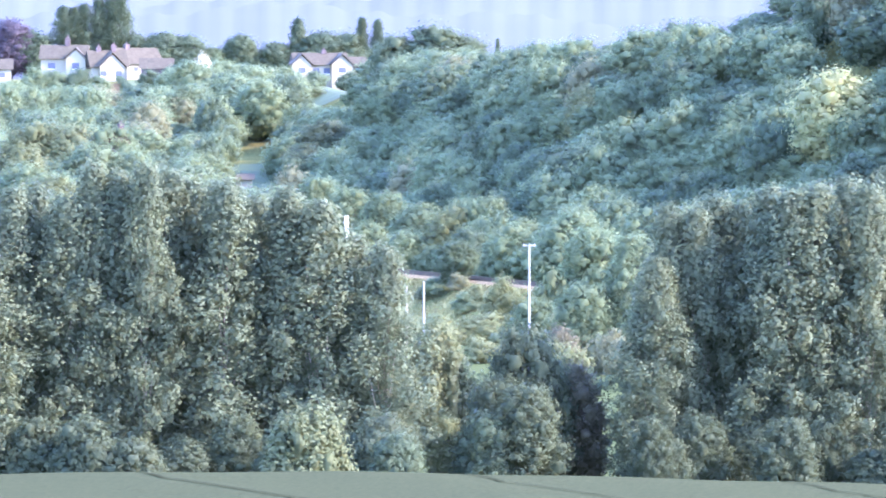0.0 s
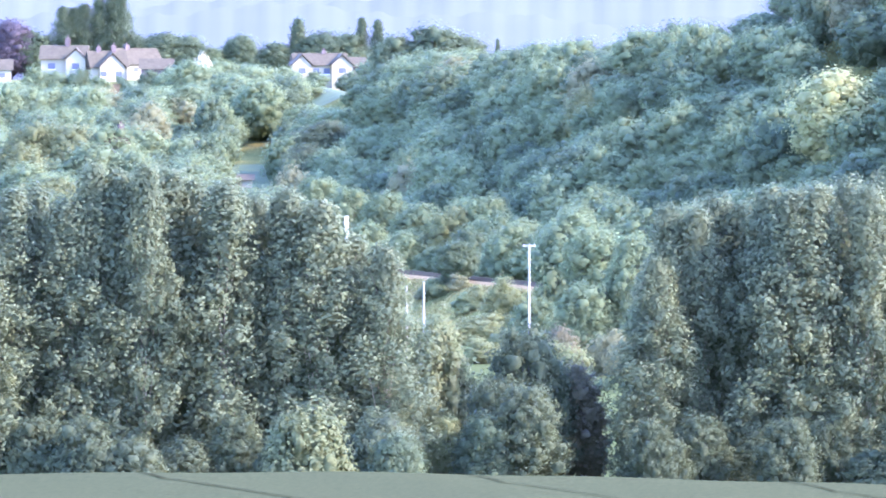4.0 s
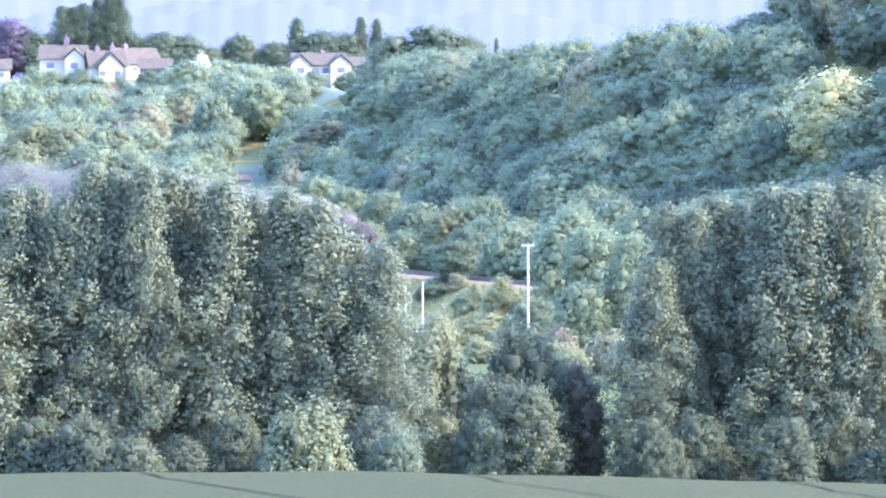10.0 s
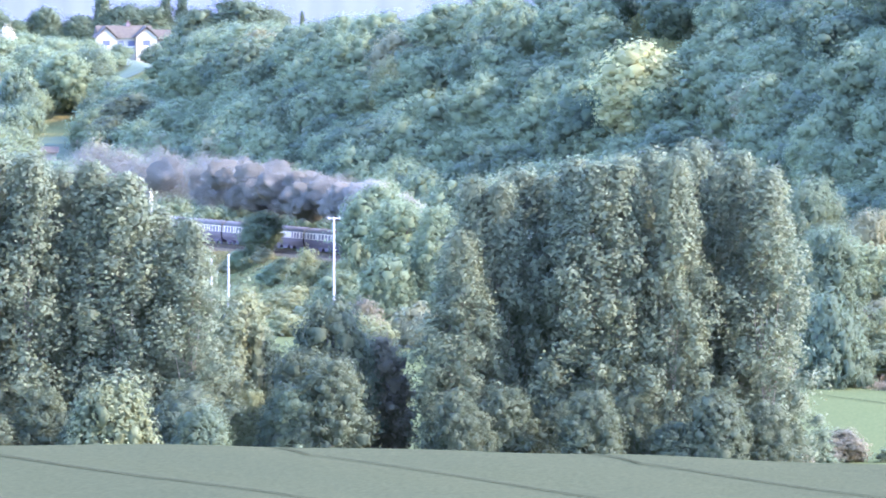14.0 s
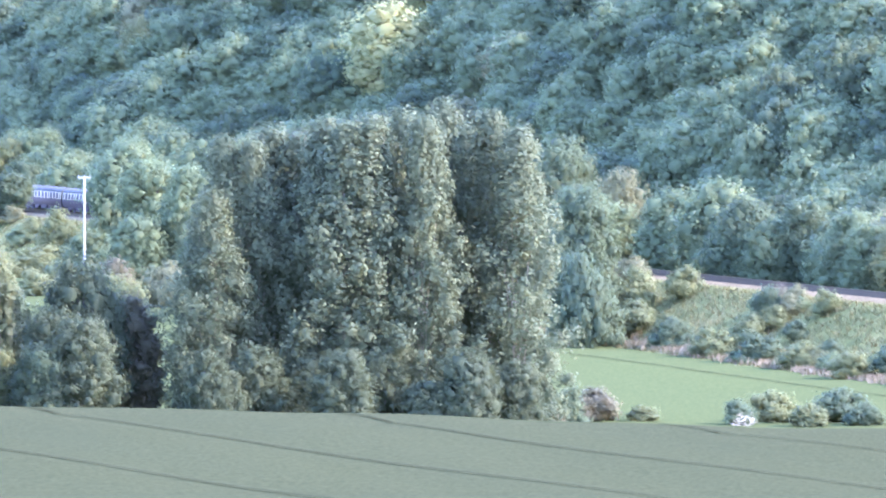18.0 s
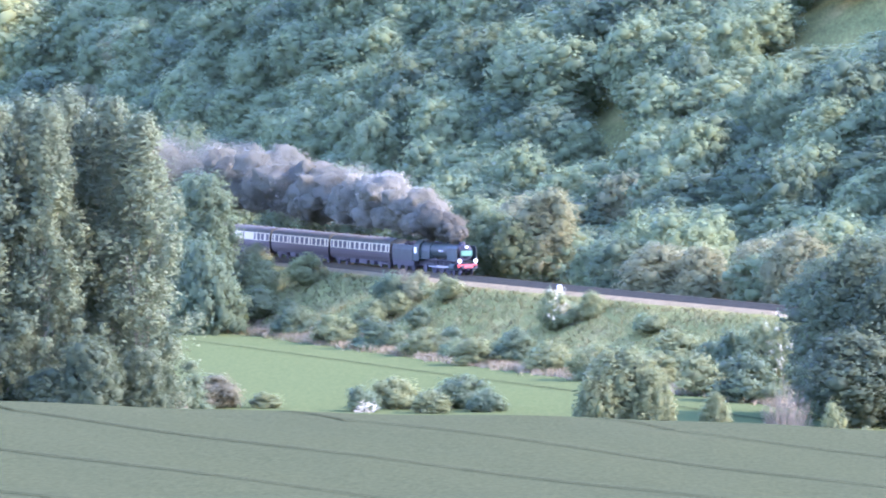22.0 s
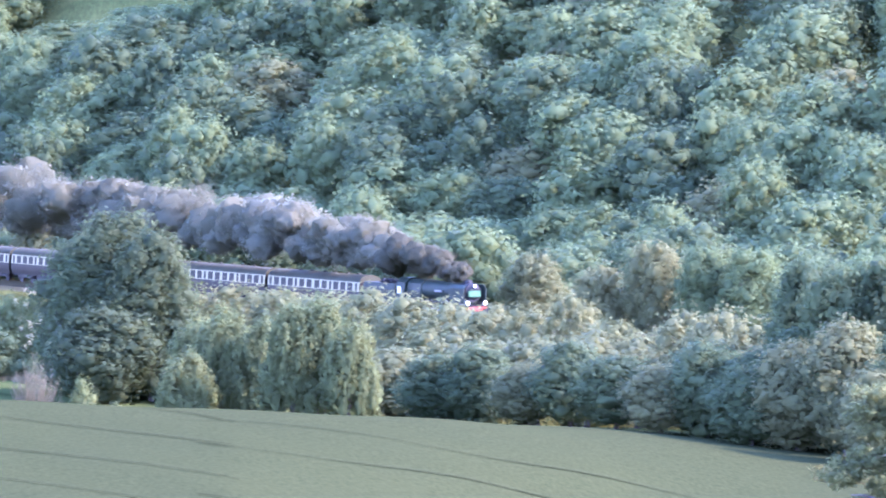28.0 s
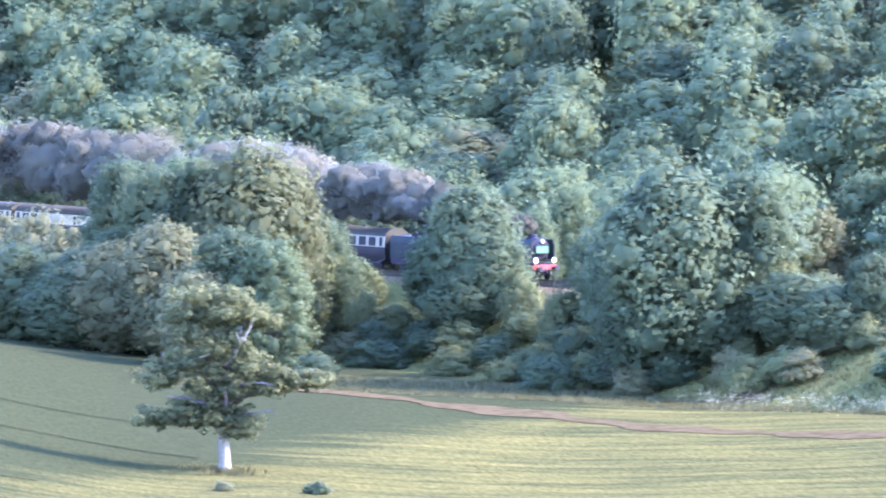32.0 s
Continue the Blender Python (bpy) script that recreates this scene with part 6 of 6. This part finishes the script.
# ---------------------------------------------------------------- grasses, blossom and scrub
def tufts(name, label, spots, height, leaf, seed, width=0.16, each=5):
    """Upright grass or stems standing on the land, as one loose mass."""
    g = np.random.default_rng(seed)
    spots = np.asarray(spots, float)
    k = len(spots)
    az, r = np.degrees(np.arctan2(spots[:, 0], spots[:, 1])), np.hypot(spots[:, 0], spots[:, 1])
    z = land(az, r)[0]
    P = np.repeat(np.c_[spots, z], each, 0)
    n = len(P)
    P[:, :2] += g.normal(0, 0.22, (n, 2))
    a = g.uniform(0, 2 * math.pi, n)
    h = height * g.uniform(0.5, 1.3, n)
    lean = g.normal(0, 0.25, (n, 2)) * h[:, None]
    w = width * g.uniform(0.6, 1.4, n)
    u = np.c_[np.cos(a) * w, np.sin(a) * w, np.zeros(n)]
    tip = P + np.c_[lean, h]
    V = np.stack([P - u - [0, 0, 0.05], P + u - [0, 0, 0.05], tip], 1).reshape(-1, 3)
    F = np.arange(n * 3).reshape(-1, 3)
    up = unit(np.repeat(np.c_[lean * 0.6, np.ones(n)], 3, 0))
    tagged(new(name, leafy(name, V, F, up, LEAF[leaf])), label, "grass", kind="stuff")


def bank_grass():
    g = np.random.default_rng(9)
    pts = []
    for _ in range(34000):
        s = g.uniform(-440, 150)
        side = 7.0 + 17 * g.random() ** 1.2
        p = on_track(s, side)
        pts.append((p.x, p.y))
    tufts("bank_grass", "long rough grass on the railway embankment", pts, 0.38, "grass", 1, 0.06, 3)
    pts = []
    for _ in range(7000):
        s = g.uniform(-260, 90)
        p = on_track(s, 21.5 + g.normal(0, 1.5) + 2.0 * math.sin(s * 0.02))
        pts.append((p.x, p.y))
    tufts("dry_grass", "band of dry straw-coloured grass along the meadow edge", pts, 0.7, "straw", 2, 0.07)
    pts = []
    for _ in range(3000):
        p = on_track(g.uniform(-330, 400), -5.0 - 3 * g.random())
        pts.append((p.x, p.y))
    tufts("dry_grass", "dry grass on the far shoulder of the railway", pts, 0.7, "straw", 3, 0.07)
    pts = []
    for _ in range(9000):
        az = g.uniform(13.2, 19.2)
        r = float(np.interp(az, CREST_AZ, CREST_R)) + g.uniform(-6, 16)
        pts.append((r * math.sin(radians(az)), r * math.cos(radians(az))))
    tufts("field_margin_grass", "tall rough grass along the field margin", pts, 0.3, "grass", 4, 0.04)


bank_grass()


def bank_scrub():
    """Bushes of all sizes in loose groups down the embankment."""
    g = random.Random(21)
    for c in range(58):
        s = -430 + c * 14.5 + g.uniform(-4, 4)
        side = g.uniform(9, 19)
        for k in range(g.choice((1, 2, 3))):
            p = on_track(s + g.uniform(-4, 4), side + g.uniform(-2.5, 2.5))
            az, r = polar(p.x, p.y)
            w = g.uniform(2.4, 5.2)
            top = math.degrees(math.atan2(land_z(az, r) + w * g.uniform(0.5, 0.85) - EYE, r))
            tree("shrub", az, r, top, w, g.choice(("shrub", "shrub", "wood", "dark", "haw")), "leafy shrub on the grassy railway embankment", "shrub", "shrubs on the embankment")


bank_scrub()


def margin_scrub():
    """Bushes of mixed height between the field margin and the railway bank."""
    g = random.Random(33)
    for k in range(40):
        az = 15.9 + 2.6 * k / 39 + g.uniform(-0.05, 0.05)
        r = float(np.interp(az, CREST_AZ, CREST_R)) + g.uniform(6, 26)
        z = land_z(az, r)
        foot = max(z, EYE + (r - 6) * math.tan(radians(float(np.interp(az, CREST_AZ, CREST_EL)))))
        h = foot - z + g.uniform(1.4, 4.4)
        top = math.degrees(math.atan2(z + h - EYE, r))
        tree("shrub", az, r, top, g.uniform(3.2, 5.6), g.choice(("shrub", "ash", "dark", "haw", "dark")), "leafy scrub between the field margin and the railway", "shrub", "scrub along the field margin")


margin_scrub()


def blossom(az, r, el, width, height, label, name, count=300, leaf="white"):
    """Flat white flower heads over a bush."""
    g = np.random.default_rng(int(az * 100))
    mid = spot(az, r, EYE + r * math.tan(radians(el)))
    d = unit(g.normal(0, 1, (count, 3)) + np.array([0.1, -0.5, 0.3]))
    P = d * np.array([width / 2, width / 2, height / 2]) * g.uniform(0.85, 1.1, (count, 1))
    heads = P[g.integers(0, 26, count) * (count // 26)] * 0.98 + g.normal(0, 0.17, (count, 3))
    v, f, nn = leaves_on(heads, np.tile([0, -0.4, 1.0], (count, 1)), 0.065, g)
    ob = new(name, np_mesh(name, v, f, LEAF[leaf]))
    ob.location = mid
    return tagged(ob, label, "blossom", kind="stuff")


blossom(6.35, 953, -2.53, 2.8, 4.0, "flat white flower heads of an elder bush", "elder_blossom")
blossom(7.86, 884, -2.78, 3.4, 6.5, "white flower heads hanging down an elder bush", "elder_blossom", 420)
blossom(5.04, 858, -3.235, 2.6, 1.0, "white blossom on a low bush at the crop edge", "white_blossom", 380)


def bare_shrub(az, r, el_top, width, label, seed, twigs=90):
    """A dead or leafless bush of many fine stems."""
    base = spot(az, r)
    h = EYE + r * math.tan(radians(el_top)) - base.z
    rng = random.Random(seed)
    ob = tagged(new("bare_shrub"), label, "shrub")
    ob.location = base
    for c in range(6):
        bm = bmesh.new()
        for k in range(twigs // 6):
            a, q = rng.uniform(0, 6.28), rng.random() ** 0.6
            p = Vector((math.cos(a) * q * width * 0.15, math.sin(a) * q * width * 0.15, -0.1))
            e = Vector((math.cos(a) * q * width * 0.5, math.sin(a) * q * width * 0.5, h * (1.0 - 0.45 * q * q) * rng.uniform(0.6, 1)))
            m = (p + e) / 2 + Vector((rng.uniform(-0.2, 0.2), rng.uniform(-0.2, 0.2), 0))
            rod(bm, p, m, 0.055, 0.04, 5)
            rod(bm, m, e, 0.04, 0.012, 5)
            for _ in range(3):
                t = p.lerp(e, rng.uniform(0.4, 0.9))
                rod(bm, t, t + Vector((rng.uniform(-0.6, 0.6), rng.uniform(-0.6, 0.6), rng.uniform(0.2, 0.9))), 0.022, 0.008, 4)
        part("stem", bm, TWIG, ob)
    return ob


bare_shrub(7.90, 800, -2.99, 5.6, "leafless brownish shrub of upright stems in the meadow corner", 1)
bare_shrub(16.53, 708, -3.57, 4.2, "pale leafless thorn bush at the foot of the bank", 2, 130)
bare_shrub(5.30, 1012, -2.28, 2.4, "small leafless bush beside the track", 3, 60)
bare_shrub(16.06, 722, -3.08, 2.2, "dead twiggy bush on the railway bank", 4, 50)

# bare earth along the field margin
_az = np.arange(13.9, 19.0, 0.12)
_r = np.interp(_az, CREST_AZ, CREST_R) - np.interp(_az, (14.4, 15.3, 17, 18), (8, 20, 32, 36)) - 2.5 * np.sin(_az * 2)
ribbon("bare_soil_strip", np.c_[_r * np.sin(np.radians(_az)), _r * np.cos(np.radians(_az))], 5.0 + 2.2 * np.sin(_az * 5.3) + 1.4 * np.sin(_az * 13.1 + 1), 0.05, SOIL, "reddish bare earth strip along the field margin", "bare soil")


def cow_parsley():
    g = np.random.default_rng(6)
    pts = []
    for _ in range(200):
        az = 16.9 + 1.7 * g.random() ** 0.8
        r = float(np.interp(az, CREST_AZ, CREST_R)) - 4 + g.normal(0, 5.0)
        pts.append(spot(az, r)[:])
    P = np.repeat(np.array(pts), 7, 0) + g.normal(0, 0.4, (200 * 7, 3)) * [1, 1, 0.8] + [0, 0, 0.95]
    v, f, nn = leaves_on(P, np.tile([0, -0.2, 1.0], (len(P), 1)), 0.06, g)
    tagged(new("cow_parsley", np_mesh("cow_parsley", v, f, LEAF["white"])), "bank of white cow parsley at the field edge", "wildflowers", kind="stuff")


cow_parsley()


def oak_foot():
    g = np.random.default_rng(12)
    c = spot(13.82, 604.0)
    pts = [(c.x + g.normal(0, 0.9), c.y + g.normal(0, 1.6)) for _ in range(200)]
    tufts("oak_foot_grass", "uncut grass round the foot of the oak", pts, 0.4, "grass", 5, 0.05)


oak_foot()

# ---------------------------------------------------------------- poles and lineside things
POLE = plain("pale_pole", (0.15, 0.155, 0.12), 0.7, vary=0.1, scale=1.0)


def pole(az, r, el_top, radius, label, name, arms=()):
    base = spot(az, r)
    h = EYE + r * math.tan(radians(el_top)) - base.z
    ob = tagged(new(name), label, "pole")
    ob.location = base
    part("post", rod(bmesh.new(), (0, 0, -0.3), (0, 0, h), radius * 1.25, radius, 12), POLE, ob)
    for z, w in arms:
        part("crossarm", box(bmesh.new(), -w, w, -0.08, 0.08, h - z - 0.1, h - z + 0.1, 0.02), POLE, ob)
        for x in (-w * 0.85, 0, w * 0.85):
            part("insulator", rod(bmesh.new(), (x, 0, h - z + 0.1), (x, 0, h - z + 0.34), 0.06, 0.04, 8), POLE, ob)
    return ob


pole(0.585, 1130, -1.583, 0.13, "tall pale pole with a crossarm at the top", "power_pole", ((0.1, 0.85),))
pole(-0.130, 1190, -1.83, 0.12, "slim pale post below the embankment", "post")
pole(-0.247, 1185, -1.86, 0.12, "slim pale post below the embankment", "post")


def signal_post():
    az, r = -0.655, 1385
    ob = tagged(new("railway_signal"), "white railway signal post rising behind the poplars", "signal")
    base = spot(az, r)
    ob.location = base
    h = EYE + r * math.tan(radians(-1.385)) - base.z
    part("post", rod(bmesh.new(), (0, 0, -0.2), (0, 0, h), 0.2, 0.17, 12), WHITE, ob)
    part("signal_head", box(bmesh.new(), -0.3, 0.3, -0.25, 0.25, h - 2.2, h, 0.03), WHITE, ob)
    part("ladder", box(bmesh.new(), 0.3, 0.36, -0.2, 0.2, 0, h - 1.0), WHITE, ob)


signal_post()


def lineside_box(s, side, w, h, label, name):
    ob = tagged(new(name), label, "lineside box")
    ob.location = on_track(s, side, -0.5)
    part("post", box(bmesh.new(), -0.08, 0.08, -0.08, 0.08, -0.3, 0.5), POLE, ob)
    part("cabinet", box(bmesh.new(), -w / 2, w / 2, -w / 2, w / 2, 0.45, 0.5 + h, 0.03), WHITE, ob, "white cabinet")


lineside_box(-16, 8.0, 0.5, 0.75, "white lineside cabinet on a short post", "lineside_cabinet")
lineside_box(62, -4.6, 0.45, 0.5, "small white lineside marker beside the far track", "lineside_marker")
lineside_box(276, 6.6, 0.55, 0.5, "small white lineside marker among the bushes", "lineside_marker")

# ---------------------------------------------------------------- houses on the ridge
RENDER = plain("white_render", (0.165, 0.163, 0.092), 0.8, vary=0.08, scale=0.4, spec=0.05)
TILE = plain("brown_roof_tiles", (0.038, 0.035, 0.018), 0.85, vary=0.25, scale=1.2, bump=0.3, spec=0.05)
BRICK = plain("brick", (0.066, 0.056, 0.042), 0.9, vary=0.25, scale=1.5, spec=0.05)
PANE = plain("window_pane", (0.05, 0.06, 0.07), 0.1, vary=0.1)
LAWN = plain("lawn", (0.044, 0.058, 0.018), 0.9, vary=0.2, scale=0.3, spec=0.05)


def house(az, r, el_base, width, depth, eaves, ridge, turn, label, gables=(), chimneys=(), walls=None, windows=()):
    ob = tagged(new("house"), label, "house", "houses on the ridge")
    p = spot(az, r, EYE + r * math.tan(radians(el_base)))
    ob.matrix_world = Matrix.Translation(p) @ pose(0, 0, 0, 0, 0, -az + turn)
    w, d = width / 2, depth / 2
    wall = part("wall", box(bmesh.new(), -w, w, -d, d, -4.0, eaves), walls or RENDER, ob)
    bm = bmesh.new()
    e = 0.5
    prism(bm, [(-d - e, eaves - 0.15), (d + e, eaves - 0.15), (0, ridge)], -w - e, w + e)
    bmesh.ops.rotate(bm, verts=bm.verts, cent=(0, 0, 0), matrix=Matrix.Rotation(radians(90), 3, "Z"))
    roof = part("roof", bm, TILE, ob, "brown tiled roof")
    for x, gw, gh in gables:
        part("gable", prism(bmesh.new(), [(x - gw / 2, -3.5), (x + gw / 2, -3.5), (x + gw / 2, eaves), (x, gh), (x - gw / 2, eaves)], -d - 1.6, -d + 0.5), walls or RENDER, ob)
        bm = bmesh.new()
        for q in (-1, 1):
            prism(bm, [(x, gh + 0.22), (x + q * (gw / 2 + 0.4), eaves - 0.2), (x + q * (gw / 2 + 0.4), eaves + 0.02), (x, gh + 0.45)][::q], -d - 2.0, 0.0)
        part("gable_roof", bm, TILE, ob)
    for x, h in chimneys:
        ch = part("chimney", box(bmesh.new(), x - 0.55, x + 0.55, -0.5, 0.5, eaves, ridge + h, 0.03), BRICK, ob)
        part("chimney_pot", rod(bmesh.new(), (x, 0, ridge + h), (x, 0, ridge + h + 0.6), 0.2, 0.16), BRICK, ch)
    for x, z, ww, hh, y in windows:
        f = part("window", box(bmesh.new(), x - ww / 2, x + ww / 2, -d - y - 0.06, -d - y + 0.02, z, z + hh), PANE, ob)
        part("window_frame", box(bmesh.new(), x - ww / 2 - 0.08, x + ww / 2 + 0.08, -d - y - 0.1, -d - y, z - 0.16, z - 0.02), WHITE, f)
    return ob


house(-0.84, 1880, -0.50, 11.5, 8, 4.6, 7.2, 8, "long white house with two gables and a brown roof", ((-4.6, 4.2, 6.6), (4.4, 4.6, 6.6)), ((1.0, 0.5),), None, ((-1.2, 2.6, 1.4, 1.2, 0.02), (1.2, 2.6, 1.4, 1.2, 0.02), (-1.2, 0.0, 1.8, 1.3, 0.02), (4.4, 2.7, 1.6, 1.2, 1.62), (-4.6, 2.7, 1.6, 1.2, 1.62), (4.4, 0.1, 1.8, 1.3, 1.62)))
house(-0.61, 1885, -0.46, 5.0, 6, 3.0, 5.0, 8, "low annexe with a reddish roof beside the white house", (), (), BRICK)
house(-2.56, 1900, -0.487, 10.0, 8, 5.6, 8.6, -6, "white house with a tall chimney and a brown roof", ((3.0, 4.4, 7.6),), ((0.6, 1.6),), None, ((-2.6, 3.3, 1.6, 1.3, 0.02), (-2.6, 0.5, 2.4, 1.6, 0.02), (3.0, 3.3, 1.6, 1.3, 1.62), (3.0, 0.5, 1.6, 1.5, 1.62)))
house(-2.28, 1895, -0.53, 8.0, 8, 5.2, 8.8, 10, "white gabled house with a steep brown roof", ((0.4, 5.6, 8.0),), ((1.6, 1.2), (-1.8, 0.8)), None, ((-1.6, 3.0, 1.3, 1.2, 1.62), (1.8, 3.0, 1.3, 1.2, 1.62), (0.3, 0.4, 2.4, 1.5, 1.62)))
house(-2.08, 1930, -0.437, 10.0, 7, 2.8, 6.4, 30, "long low house with a dark roof and white end gable", (), ((-2.5, 0.8),), None, ((-2.0, 1.0, 1.2, 1.0, 0.02), (1.0, 1.0, 1.2, 1.0, 0.02)))
house(-1.94, 1890, -0.45, 7.0, 6, 2.2, 4.4, 0, "brick outbuilding with a reddish roof", (), (), BRICK)
house(-3.0, 1880, -0.48, 5.0, 6, 3.0, 5.2, 0, "small white house half hidden by trees", (), (), None, ((0.5, 1.0, 1.2, 1.1, 0.02),))
house(-2.24, 1640, -0.93, 4.4, 5, 1.0, 3.4, 25, "red-roofed cottage among the trees with a chimney", (), ((1.8, 1.4),), BRICK)
house(-1.45, 1640, -1.19, 9.0, 5, 1.6, 2.6, 0, "low white shed roofs beyond the poplar tops", (), (), None)


def garden(az0, az1, r0, r1, label, material):
    """A plot on the slope in front of a house."""
    V = []
    for a in np.linspace(az0, az1, 12):
        for r in np.linspace(r0, r1, 12):
            V.append(spot(a, r, land_z(a, r) + 0.18)[:])
    i, j = np.meshgrid(np.arange(11), np.arange(11), indexing="ij")
    a = (i * 12 + j).ravel()
    tagged(new("garden_plot", np_mesh("garden_plot", V, np.stack([a, a + 12, a + 13, a + 1], -1), material)), label, "garden", kind="structure")


garden(-2.17, -1.98, 1850, 1885, "sloping lawn below the white houses", LAWN)
garden(-2.32, -2.19, 1852, 1880, "bare vegetable plot in a sloping garden", SOIL)
garden(-0.90, -0.60, 1800, 1868, "sloping paddock below the long white house", LAWN)
garden(-1.46, -1.06, 1660, 1715, "sunlit green paddock in the valley", LAWN)


def garden_hedge():
    """A clipped hedge that runs down between two plots."""
    g = np.random.default_rng(3)
    f = g.random(900)
    az, r = -2.07 - 0.13 * f, 1850 + 36 * f
    P = np.array([spot(a, q)[:] for a, q in zip(az, r)]) + g.uniform(-0.6, 0.6, (900, 3)) + [0, 0, 0.8]
    v, f, n = leaves_on(P, np.tile([0, -0.5, 0.6], (900, 1)), 0.3, g)
    tagged(new("garden_hedge", leafy("garden_hedge", v, f, n, LEAF["dark"])), "dark clipped hedge between the garden plots", "hedge")


garden_hedge()


def motions():
    times = [k * 0.5 for k in range(65)]

    def front(t):
        return SPEED * (t - 24.0) + 1.0

    def riding(ob, behind, reach):
        """Keys a vehicle whose middle runs behind the engine's front by so many metres."""
        rows = []
        for t in times:
            a, b = on_track(front(t) - behind + reach), on_track(front(t) - behind - reach)
            d = a - b
            rows.append((t, Matrix.Translation((a + b) / 2) @ pose(0, 0, 0, 0, 0, math.degrees(math.atan2(-d.x, d.y)))))
        walk(ob, rows)

    riding(LOCO, 6.0, 4.0)
    # the driving wheels roll with the way gone
    for w, x, y in DRIVERS:
        walk(w, [(k * 0.04, pose(x, y, 0.94, -math.degrees(SPEED * k * 0.04 / 0.94))) for k in range(801)])
    riding(TENDER, 17.6, 2.3)
    for k, ob in enumerate(COACHES):
        riding(ob, 31.5 + 20.3 * k, 7.0)
    for ob, back, side, z, turn, spin in PUFFS:
        rows = []
        for k in range(33):
            t = k * 1.0
            lift = float(np.interp(t, (0, 9, 12, 24, 28, 32), (0.8, 0.8, 1.0, 1.0, 0.92, 0.86)))
            reach = float(np.interp(t, (0, 12, 14, 16, 18.5, 20, 22, 23, 24, 27), (1.0, 1.0, 0.8, 0.3, 0.25, 0.45, 0.6, 0.68, 0.85, 1.0)))
            p = on_track(front(t) - 2.2 - back * reach, side + 0.035 * back, 3.95 + (z - 3.95) * lift)
            rows.append((t, Matrix.Translation(p) @ pose(0, 0, 0, spin * 0.3 * math.sin(t), spin * t * 0.25, turn + spin * t * 0.5)))
        walk(ob, rows)


motions()
